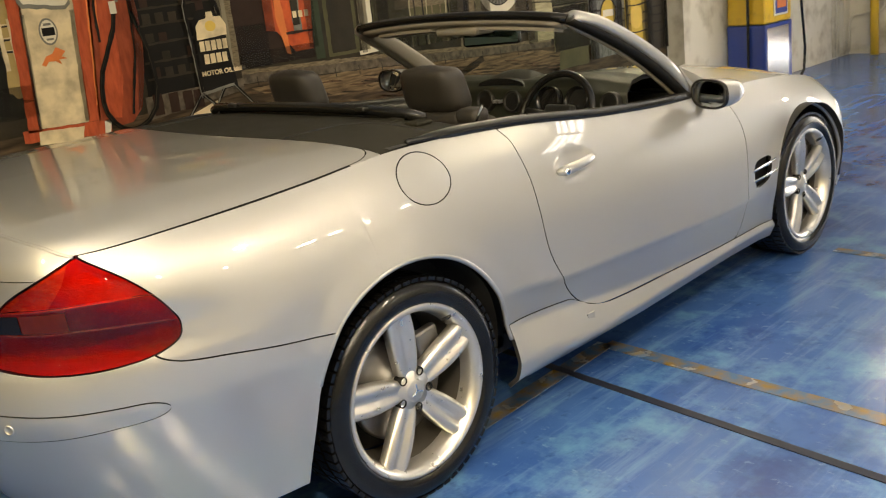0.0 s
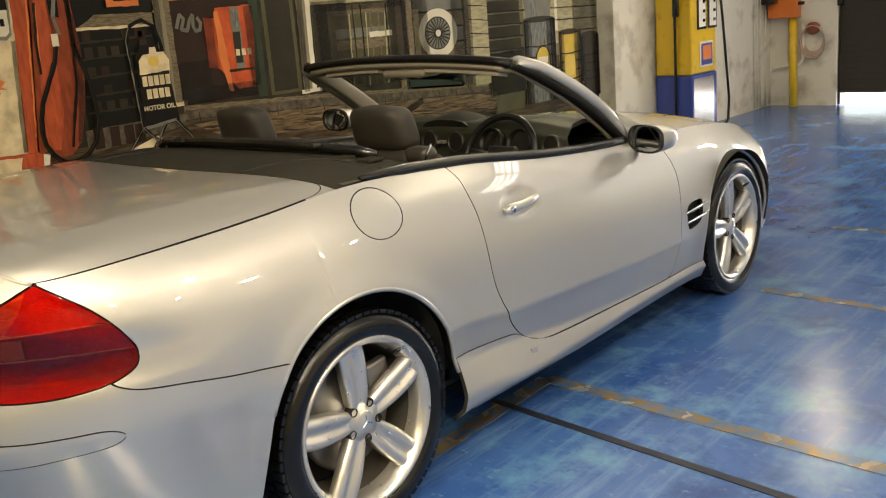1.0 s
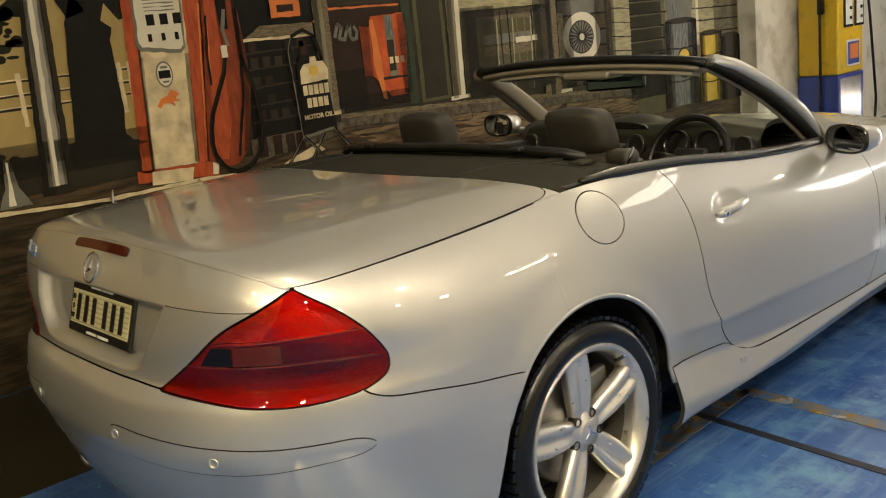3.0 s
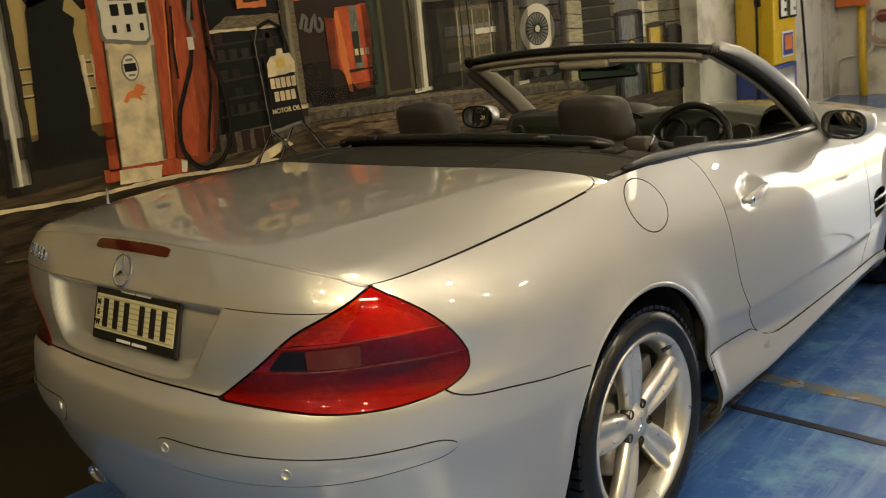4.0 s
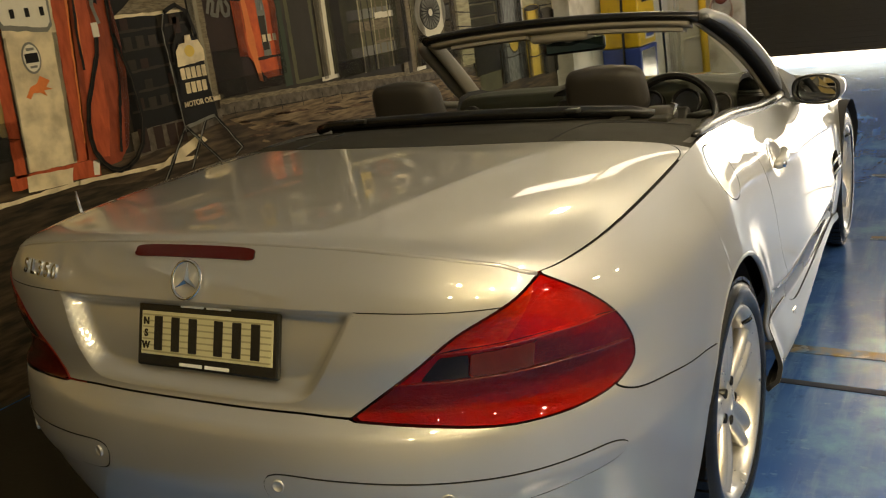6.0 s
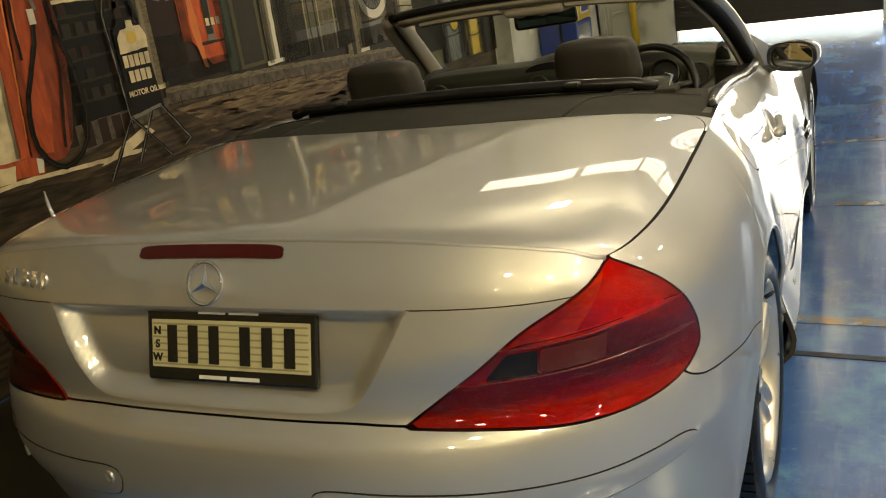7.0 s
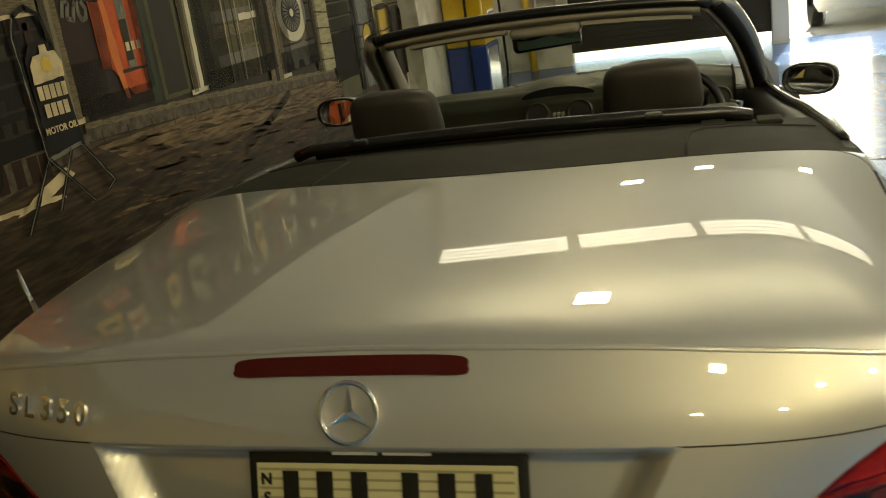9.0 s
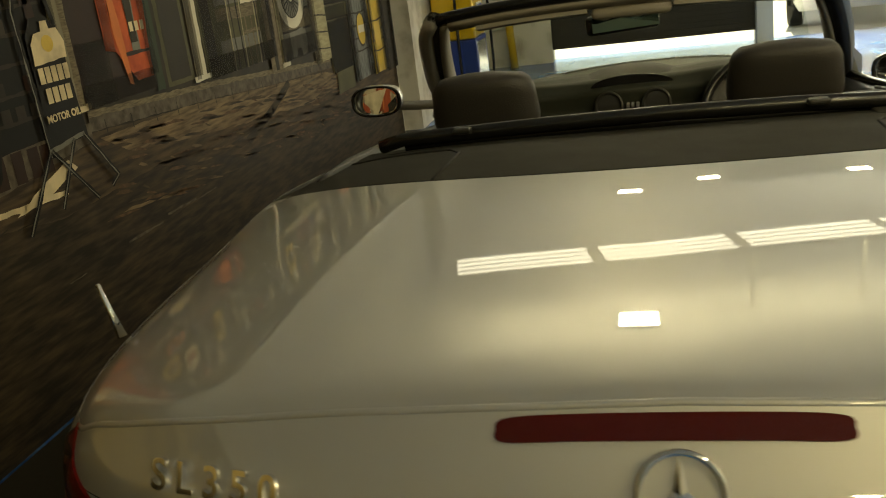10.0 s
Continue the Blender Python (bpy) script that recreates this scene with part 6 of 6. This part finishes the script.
for k in range(22):
    a = 2 * math.pi * k / 22
    s.line([(3.83 + 0.03 * math.cos(a), 1.31 + 0.025 * math.sin(a)), (3.83 + 0.135 * math.cos(a + 0.1), 1.31 + 0.11 * math.sin(a + 0.1))], 0.010, "black", 12)
s.disc(3.83, 1.31, 0.03, 0.026, "pale", 13)
s.shape([(3.72, 1.10), (3.74, 0.96), (3.80, 0.95), (3.86, 1.06), (3.92, 0.95), (4.0, 0.96), (3.98, 1.12)], "grey", 9)
s.disc(3.9, 1.66, 0.12, 0.08, "orange", 9)
s.rect(3.56, 0.95, 3.72, 2.3, "glaze", 13.5).rect(4.0, 0.95, 4.16, 2.3, "glaze", 13.5).rect(3.56, 0.95, 4.16, 1.08, "glaze", 14)
s.put("spare_wheel", "white-walled wire wheel on a plank wall")
s = Sheet().rect(4.16, 0.86, 4.46, 2.35, "board", 6).rect(4.14, 0.88, 4.22, 2.35, "wood", 7)
for k in range(14):
    s.line([(4.22, 0.95 + k * 0.11), (4.46, 0.93 + k * 0.11)], 0.008, "shadow", 8)
s.rect(4.46, 0.75, 6.13, 2.35, "board", 4)
for k in range(15):
    z = 0.80 + k * 0.105
    s.rect(4.46, z, 4.9, z + 0.085, "olive", 5)
    s.line([(4.46, z), (6.1, z - 0.02)], 0.012, "shadow", 6)
s.rect(5.42, 1.0, 5.46, 2.35, "pale", 6)
s.shape([(4.5, 0.6), (4.9, 0.6), (4.92, 1.0), (4.75, 1.12), (4.55, 1.05)], "olive", 6)
s.rect(4.46, 0.75, 4.95, 2.3, "glaze", 7).rect(4.46, 0.75, 6.1, 1.1, "glaze", 7.5).rect(5.7, 0.75, 6.1, 2.3, "glaze", 7.8).rect(4.14, 0.86, 4.25, 2.3, "glaze", 9)
s.put("board_wall", "cream weatherboard wall")
for y0, y1, z0, z1, m, nm in ((4.93, 5.40, 0.62, 1.335, "steel", "steel_drum"), (5.45, 5.80, 0.60, 1.20, "mustard", "yellow_drum"), (5.80, 6.11, 0.58, 1.15, "shadow", "dark_drum")):
    s = Sheet()
    c, r = (y0 + y1) / 2, (y1 - y0) / 2
    s.shape([(y0, z0), (y1, z0)] + [(c + r * math.cos(a), z1 + 0.03 * math.sin(a)) for a in np.linspace(0, math.pi, 9)], m, 9)
    for k in range(4):
        z = z0 + (z1 - z0) * (0.30 + 0.13 * k)
        s.line([(y0 + 0.01, z), (c, z - 0.012), (y1 - 0.01, z)], 0.012, "shadow" if m != "shadow" else "black", 10)
    s.disc(c, z1, r * 0.96, 0.026, "shadow", 10)
    for w in (0.45, 0.25, 0.1):
        s.rect(y0, z0, y0 + r * w, z1, "glaze", 14 + w).rect(y1 - r * w * 1.3, z0, y1, z1, "glaze", 14 + w)
    if m == "steel":
        s.disc(5.20, 0.98, 0.115, 0.13, "shadow", 11).disc(5.20, 0.98, 0.10, 0.115, "mustard", 12).rect(5.12, 0.955, 5.28, 1.01, "pale", 13)
    if m == "mustard":
        s.disc(5.62, 0.90, 0.10, 0.10, "yellow", 11)
    s.put(nm, nm.replace("_", " oil "))
s = Sheet().shape([(4.98, 1.34), (5.34, 1.34), (5.42, 1.85), (5.30, 2.2), (5.02, 2.2), (4.90, 1.85)], "grey", 8)
s.shape([(5.05, 1.36), (5.14, 1.36), (5.14, 1.9), (5.02, 1.85)], "steel", 9)
s.put("oil_can", "tall grey oil dispenser")
# folding sign
s = Sheet()
s.line([(1.215, 0.93), (1.19, 1.45), (1.22, 1.53), (1.30, 1.56), (1.375, 1.52), (1.405, 1.40), (1.445, 0.96)], 0.022, "black", 11)
s.line([(1.205, 0.93), (1.18, 1.45), (1.21, 1.525)], 0.006, "grey", 12)
s.shape([(1.225, 0.95), (1.435, 0.965), (1.415, 1.36), (1.37, 1.42), (1.27, 1.42), (1.225, 1.36)], "black", 10)
s.shape([(1.235, 1.255), (1.435, 1.265), (1.44, 1.325), (1.41, 1.375), (1.365, 1.375), (1.36, 1.405), (1.32, 1.405), (1.315, 1.37), (1.27, 1.365), (1.24, 1.33)], "cream", 13)
s.disc(1.335, 1.325, 0.035, 0.03, "yellow", 14)
for k in range(5):
    s.rect(1.245 + k * 0.038, 1.188, 1.276 + k * 0.038, 1.245, "cream", 13)
for k in range(4):
    s.rect(1.262 + k * 0.040, 1.115, 1.294 + k * 0.040, 1.170, "cream", 13)
s.line([(1.205, 0.95), (1.43, 0.975)], 0.016, "grey", 12)
for a, b in (((1.205, 0.95), (0.99, 0.70)), ((1.215, 0.95), (1.43, 0.72)), ((1.43, 0.975), (1.60, 0.77)), ((1.36, 0.965), (1.20, 0.74)), ((1.60, 0.77), (1.54, 0.74))):
    s.line([a, b], 0.020, "black", 12)
    s.line([(a[0] - 0.004, a[1]), (b[0] - 0.004, b[1])], 0.005, "grey", 13)
sign_print = s.put("folding_sign", "black folding advertising sign on legs")
lettering("print_sign_words", "MOTOR OIL", 0.038, Matrix(((0, 0, 1, MURAL_X + 0.024), (1, 0, 0, 1.330), (0, 1, 0, 1.050), (0, 0, 0, 1))), INK["cream"], sign_print, 0.0004, bold=0.001)
# upper storey: boards, small signs, bunting and eaves
s = Sheet().rect(0.3, 1.70, 6.1, 1.74, "shadow", 2)
for k in range(30):
    y = 0.4 + k * 0.19
    z = 2.20 - 0.03 * math.sin(k * 0.8)
    s.shape([(y, z), (y + 0.09, z), (y + 0.045, z - 0.13)], ("pale", "red", "cream", "shadow")[k % 4], 12)
s.line([(0.3, 2.21), (6.1, 2.20)], 0.014, "grey", 11)
s.put("bunting", "row of small pale and red pennants")
s = Sheet()
s.shape([(-6.9, 2.30), (6.1, 2.30), (6.1, 2.40), (-6.9, 2.40)], "shadow", 9)
s.put("eaves", "dark timber eaves")
for y0, z0, w, h, m, n in ((0.98, 1.78, 0.20, 0.18, "yellow", "maroon"), (1.22, 1.86, 0.16, 0.20, "cream", "red"), (1.10, 1.64, 0.20, 0.10, "orange", "maroon"), (1.62, 1.80, 0.10, 0.30, "yellow", "shadow"), (2.66, 1.80, 0.12, 0.34, "yellow", "maroon"), (1.85, 1.78, 0.16, 0.36, "board", "shadow"), (3.05, 1.95, 0.2, 0.2, "cream", "shadow")):
    s = Sheet().rect(y0, z0, y0 + w, z0 + h, m, 11)
    s.rect(y0 + w * 0.22, z0 + h * 0.3, y0 + w * 0.78, z0 + h * 0.7, n, 12)
    s.put("enamel_sign", "small %s enamel sign" % m)

# ---- far end of the hall ----
YELLOW = mat("yellow_enamel", (0.62, 0.40, 0.02), 0.3, var=0.1, scale=5, coat=0.5, second=(0.42, 0.27, 0.02), amount=-0.1)
BLUE = mat("blue_enamel", (0.015, 0.045, 0.26), 0.3, var=0.15, scale=5, coat=0.5)
SHEEN_SHEET = mat("cabinet_sheen_panel", (0.72, 0.72, 0.74), 0.22, 0.9, var=0.1, scale=7)
ORANGE = mat("orange_paint", (0.62, 0.16, 0.03), 0.45, var=0.12)
GREY_PLASTIC = mat("grey_plastic", (0.32, 0.32, 0.30), 0.5)
PX0, PX1, PY0, PY1 = -1.985, -1.585, 6.90, 7.45
pump = empty("fuel_pump", (-1.8, 7.15, 0))
tagged(pump, "old yellow and blue fuel pump with a black hose", "fuel pump")


def pump_part(name, a, b, m, label="", bevel=0.006, parent=None):
    ob = box(name, tuple(Vector(a) - pump.location), tuple(Vector(b) - pump.location), m, parent or pump, label, bevel)
    return ob


pump_part("base_cabinet", (PX0, PY0, 0.0), (PX1, PY1, 0.655), BLUE, "blue lower cabinet", 0.012)
pump_part("upper_cabinet", (PX0 + 0.004, PY0 + 0.004, 0.658), (PX1 - 0.004, PY1 - 0.004, 1.95), YELLOW, "yellow upper cabinet", 0.02)
# added bright panel, carries the white sheen of the blue cabinet front
pump_part("base_panel", (PX1 - 0.002, PY0 + 0.03, 0.05), (PX1 + 0.006, PY1 - 0.08, 0.62), SHEEN_SHEET, "bright panel for the white sheen on the blue front")
for y in (7.02, 7.25):
    face = pump_part("display", (PX1 - 0.004, y, 1.09), (PX1 + 0.010, y + 0.19, 1.42), BLACK_TRIM, "black framed display")
    pump_part("display_glass", (PX1 + 0.009, y + 0.025, 1.115), (PX1 + 0.013, y + 0.165, 1.395), PALE, parent=face)
    for z in (1.16, 1.25, 1.34):
        pump_part("display_mark", (PX1 + 0.012, y + 0.10, z), (PX1 + 0.0155, y + 0.15, z + 0.03), BLACK_TRIM, parent=face)
badge = pump_part("badge_plate", (PX1 - 0.002, 7.07, 0.72), (PX1 + 0.008, 7.35, 0.97), PALE, "pale badge with an orange mark", 0.02)
pump_part("badge_border", (PX1 + 0.006, 7.09, 0.74), (PX1 + 0.011, 7.33, 0.95), BLUE, parent=badge)
pump_part("badge_mark", (PX1 + 0.010, 7.12, 0.79), (PX1 + 0.014, 7.30, 0.93), ORANGE, parent=badge)
pump_part("number_window", (PX1 - 0.004, 7.02, 1.47), (PX1 + 0.008, 7.44, 1.62), PALE, "pale price window")
bm = bmesh.new()
add_tube(bm, [Vector(p) - pump.location for p in ((-1.74, 6.885, 1.60), (-1.735, 6.87, 1.40), (-1.74, 6.86, 1.25), (-1.745, 6.87, 0.9), (-1.75, 6.875, 0.3), (-1.75, 6.87, 0.04))], 0.014, 8)
part("pump_hose", bm, BLACK_TRIM, pump, "black rubber hose", True)
bm = bmesh.new()
add_tube(bm, [Vector(p) - pump.location for p in ((-1.57, 7.47, 1.55), (-1.555, 7.52, 1.2), (-1.56, 7.60, 0.8), (-1.58, 7.72, 0.35), (-1.60, 7.74, 0.12), (-1.62, 7.66, 0.02), (-1.64, 7.5, 0.015))], 0.014, 8)
part("pump_hose", bm, BLACK_TRIM, pump, "black rubber hose", True)
bm = bmesh.new()
add_box(bm, (-0.03, -0.05, -0.10), (0.03, 0.0, 0.10), 0.012, m=Matrix.Translation(Vector((-1.735, 6.90, 1.33)) - pump.location))
add_tube(bm, [Vector(p) - pump.location for p in ((-1.735, 6.86, 1.42), (-1.70, 6.84, 1.36), (-1.73, 6.83, 1.26))], 0.010, 8)
part("pump_nozzle", bm, BLACK_TRIM, pump, "black nozzle in its holder", True)

# wall fittings
def wall_thing(name, label, category, pieces):
    t = empty(name)
    tagged(t, label, category)
    for nm, a, b, m, bev in pieces:
        box(nm, a, b, m, t, "", bev)
    return t


FY = FAR_Y
wall_thing("switch_box", "orange steel switch box on the white wall", "switch box", [("case", (-1.97, FY - 0.16, 1.06), (-1.62, FY, 1.62), ORANGE, 0.01), ("lever", (-1.62, FY - 0.12, 1.20), (-1.55, FY - 0.08, 1.24), BLACK_TRIM, 0.006)])
wall_thing("motor_unit", "black and grey motor unit on the white wall", "motor", [("case", (-2.0, FY - 0.32, 1.23), (-1.84, FY - 0.02, 1.40), BLACK_TRIM, 0.02), ("cover", (-2.0, FY - 0.28, 1.40), (-1.86, FY - 0.05, 1.62), GREY_PLASTIC, 0.02)])
t = empty("bollard_pipe")
tagged(t, "leaning yellow painted steel pipe by the wall", "pipe")
bm = bmesh.new()
add_tube(bm, [(-1.70, FY - 0.05, 1.08), (-1.68, FY - 0.09, 0.55), (-1.65, FY - 0.14, 0.0)], 0.048, 14)
part("pipe", bm, YELLOW, t, smooth=True)
t = empty("hose_coil")
tagged(t, "coiled red air hose hung on the wall", "hose")
bm = bmesh.new()
for k in range(5):
    add_tube(bm, [(-1.46 + (0.12 + 0.006 * k) * math.cos(a), FY - 0.03 - 0.012 * k, 0.80 + (0.16 + 0.008 * k) * math.sin(a) - 0.01 * k) for a in np.linspace(0, 2 * math.pi, 26, endpoint=False)], 0.008, 6, closed=True)
part("coil", bm, mat("pale_hose", (0.42, 0.30, 0.24), 0.5), t, smooth=True)
bm = bmesh.new()
add_lathe(bm, [(0.07, 0.0), (0.075, 0.07), (0.05, 0.08), (0.0005, 0.08)], Matrix.Translation((-1.46, FY, 0.92)) @ Matrix.Rotation(HALF, 4, "X"), 20)
part("hook", bm, mat("dark_red_drum", (0.20, 0.05, 0.03), 0.5), t, smooth=True)
for k, y in enumerate((9.30, 9.38, 9.47, 9.62)):
    t = empty("conduit")
    tagged(t, "thin painted conduit running down the wall", "conduit", group="wall conduits")
    bm = bmesh.new()
    add_tube(bm, [(WHITE_X + 0.014, y, 2.4), (WHITE_X + 0.014, y, 0.6), (WHITE_X + 0.014, y + 0.01, 0.02)], 0.010, 6)
    part("tube", bm, WHITE_WALL, t, smooth=True)
t = empty("drain_pipe")
tagged(t, "bent white painted pipe low on the wall", "pipe")
bm = bmesh.new()
add_tube(bm, [(-1.98, FY - 0.06, 0.03), (-1.975, FY - 0.05, 0.40), (-1.93, FY - 0.04, 0.46), (-1.62, FY - 0.04, 0.50), (-1.58, FY - 0.04, 0.56), (-1.58, FY - 0.04, 1.0)], 0.018, 8)
part("pipe", bm, WHITE_WALL, t, smooth=True)
t = empty("door_switch")
tagged(t, "small black push switch on the white wall", "switch")
bm = bmesh.new()
add_box(bm, (-1.19, FY - 0.05, 1.16), (-1.12, FY, 1.26), 0.012)
part("case", bm, BLACK_TRIM, t)

# roller door, pulled nearly shut
SLAT = mat("olive_brown_slat", (0.022, 0.018, 0.012), 0.7, 0.0, var=0.12, scale=3)
roller = empty("roller_door")
structure(roller, "dark brown roller door raised a hand above the floor", "door")
bm = bmesh.new()
add_box(bm, (0, -0.012, 0), (2.40, 0.012, 0.068), 0.006, segments=2)
slat_mesh = None
z = 0.17
while z < 2.60:
    if slat_mesh is None:
        ob = part("slat", bm, SLAT, roller)
        slat_mesh = ob.data
    else:
        ob = new("slat", slat_mesh)
        ob.parent = roller
    ob.location = (-1.20, FY + 0.08, z)
    z += 0.066
box("bottom_rail", (-1.20, FY + 0.06, 0.145), (1.20, FY + 0.10, 0.17), SLAT, roller, "", 0.004)
for x in (-1.25, 1.17):
    box("guide", (x, FY + 0.03, 0.0), (x + 0.06, FY + 0.13, 2.6), GREY_PLASTIC, roller, "", 0.004)

# ceiling lamps
TUBE_GLOW = glow("fluorescent_tube", (1.0, 0.98, 0.93), 0.8)
SPOT_GLOW = glow("lamp_face", (1.0, 0.95, 0.84), 14.0)
for turned, x, y in [(ROW_TURN, *p) for p in ROW]:
    t = empty("ceiling_light", (x, y, LAMP_Z))
    t.rotation_euler = (0, 0, radians(turned))
    tagged(t, "white fluorescent ceiling light with bare tubes", "lamp", group="fluorescent ceiling lights")
    half = 0.465
    for sx in (-0.8, 0.8):
        box("hanger", (half * sx - 0.01, -0.02, -0.10), (half * sx + 0.01, 0.02, CEILING - LAMP_Z), PALE, t, "thin white added hanger", 0.003)
    box("housing", (-half, -0.23, -0.135), (half, 0.23, -0.10), PALE, t, "white housing", 0.005)
    for dy in (-0.165, -0.055, 0.055, 0.165):
        bm = bmesh.new()
        add_tube(bm, [(-half + 0.02, dy, -0.150), (half - 0.02, dy, -0.150)], 0.013, 8)
        part("tube", bm, TUBE_GLOW, t, "lit tube", True)
# the row by the right wall and the rods are added
for x, y in SPOTS + FILL_SPOTS:
    t = empty("downlight", (x, y, LAMP_Z))
    tagged(t, "small square white downlight, hangers and wall row added", "lamp", group="ceiling downlights")
    h = 0.105 if y > 2 else 0.065
    box("housing", (-h - 0.025, -h - 0.025, -0.022), (h + 0.025, h + 0.025, 0.0), PALE, t, "white housing", 0.004)
    box("hanger", (-0.008, -0.008, 0.0), (0.008, 0.008, CEILING - LAMP_Z), PALE, t, "thin white added hanger", 0.002)
    box("lamp_face", (-h, -h, -0.028), (h, h, -0.023), SPOT_GLOW, t, "lit face")

# floor markings: joint and worn yellow bay lines
JOINT = mat("dark_joint", (0.005, 0.009, 0.026), 0.6, var=0.3, scale=20)
LINE = mat("worn_yellow_line", (0.19, 0.125, 0.035), 0.26, gleam=0.6, var=0.3, scale=9, second=(0.05, 0.12, 0.24), amount=0.46, sharp=0.30)
t = structure(box("floor_joint", (-1.9, -0.006, -0.01), (4.05, 0.028, 0.0035), JOINT), "dark sealed joint in the floor", "floor joint")
t.matrix_basis = pose(0, 0.925, 0, 0, 0, -5.0)
for i, (a, b, w) in enumerate((((0.655, 1.165), (0.70, 0.30), 0.075), ((0.66, 1.165), (2.9, 1.04), 0.07), ((0.93, 2.63), (2.6, 2.55), 0.06), ((0.80, 4.0), (3.2, 3.9), 0.05))):
    d = Vector((b[0] - a[0], b[1] - a[1]))
    ob = structure(box("floor_marking", (0, -w / 2, -0.01), (d.length, w / 2, 0.0032), LINE), "worn yellow painted bay line", "floor marking")
    ob.matrix_basis = pose(a[0], a[1], 0.0, 0, 0, math.degrees(math.atan2(d.y, d.x)))
# dark brown strip over the blue floor, from the mural towards the car
structure(box("floor_dark_strip", (MURAL_X + 0.02, -3.2, -0.01), (-0.96, 6.1, 0.004), mat("dark_brown_floor_strip", (0.022, 0.018, 0.011), 0.6, var=0.4, scale=3, bump=0.2, bscale=40, gleam=0.15)), "dark brown strip on the floor below the mural", "floor covering")


# white car parked outside the open entrance
WHITE_PAINT = mat("white_car_paint", (0.78, 0.78, 0.76), 0.3, var=0.03, scale=4, coat=1.0)
DARK_GLASS = mat("dark_car_glass", (0.02, 0.02, 0.02), 0.05, var=0.1)


def parked_car():
    t = empty("parked_car", (2.85, 12.3, -0.02))
    t.rotation_euler = (0, 0, radians(-12))
    tagged(t, "white hatchback parked outside the open entrance", "car")
    ys = np.linspace(-1.95, 1.95, 27)
    low = spline([-1.95, -1.75, 1.75, 1.95], [0.34, 0.22, 0.22, 0.34])
    top = spline([-1.95, -1.85, -0.9, -0.3, 0.6, 1.5, 1.85, 1.95], [0.62, 0.74, 0.93, 0.96, 0.96, 0.95, 0.86, 0.6])
    wide = spline([-1.95, -1.8, -1.2, 1.2, 1.8, 1.95], [0.60, 0.76, 0.84, 0.84, 0.78, 0.62])
    pts = []
    for y in ys:
        for f, g in ((0.0, 0.93), (0.18, 1.0), (0.6, 1.0), (0.9, 0.95), (1.0, 0.86)):
            pts.append((wide(y) * g, y, low(y) + (top(y) - low(y)) * f))
        for f, g in ((1.0, 0.86), (0.9, 0.95), (0.6, 1.0), (0.18, 1.0), (0.0, 0.93)):
            pts.append((-wide(y) * g, y, low(y) + (top(y) - low(y)) * f))
    faces = [[i * 10 + j, i * 10 + (j + 1) % 10, (i + 1) * 10 + (j + 1) % 10, (i + 1) * 10 + j] for i in range(26) for j in range(10)]
    faces += [list(range(9, -1, -1)), list(range(260, 270))]
    mesh("body", pts, faces, WHITE_PAINT, t, "white body", True)
    cab = [(-0.95, 0.0), (-0.30, 0.46), (0.2, 0.50), (1.1, 0.46), (1.75, 0.0)]
    for name, x0, x1, m, grow in (("cabin_glass", 0.76, 0.60, DARK_GLASS, 0.0), ("roof", 0.60, 0.58, WHITE_PAINT, 0.02)):
        pts = []
        for y, h in cab:
            x = x0 + (x1 - x0) * min(1.0, h / 0.46)
            pts += [(x, y, 0.94 + h + grow), (-x, y, 0.94 + h + grow)]
        if name == "roof":
            pts = pts[2:8]
            faces = [[0, 1, 3, 2], [2, 3, 5, 4]]
            up = [(x, y, z + 0.03) for x, y, z in pts]
            pts = pts + up
            faces = [[0, 2, 3, 1], [2, 4, 5, 3], [6, 7, 9, 8], [8, 9, 11, 10], [0, 1, 7, 6], [4, 10, 11, 5], [0, 6, 8, 2], [2, 8, 10, 4], [1, 3, 9, 7], [3, 5, 11, 9]]
        else:
            faces = [[2 * i, 2 * i + 1, 2 * i + 3, 2 * i + 2] for i in range(4)] + [[0, 2, 4, 6, 8], [9, 7, 5, 3, 1]]
        mesh(name, pts, faces, m, t)
    for x in (-0.80, 0.80):
        for y in (-1.22, 1.25):
            bm = bmesh.new()
            turn = Matrix.Translation((x, y, 0.30)) @ Matrix.Rotation(HALF, 4, "Y")
            add_lathe(bm, [(0.0005, 0.06), (0.19, 0.07), (0.21, 0.09), (0.28, 0.09), (0.30, 0.05), (0.30, -0.07), (0.28, -0.09), (0.21, -0.09), (0.19, -0.07), (0.0005, -0.06)], turn, 28)
            w = part("wheel", bm, RUBBER, t, "black tyre", True)
            bm = bmesh.new()
            for s in (-1, 1):
                add_lathe(bm, [(0.0005, s * 0.082), (0.08, s * 0.080), (0.185, s * 0.093), (0.20, s * 0.090)], turn, 20)
            part("rim", bm, RIM, w, "silver rim", True)
    for x in (-0.58, 0.58):
        bm = bmesh.new()
        add_box(bm, (x - 0.16, -1.90, 0.62), (x + 0.16, -1.78, 0.74), 0.03)
        part("headlight", bm, CHROME, t, "clear headlight")
    box("grille", (-0.40, -1.965, 0.40), (0.40, -1.90, 0.58), BLACK_TRIM, t, "black grille", 0.02)


parked_car()
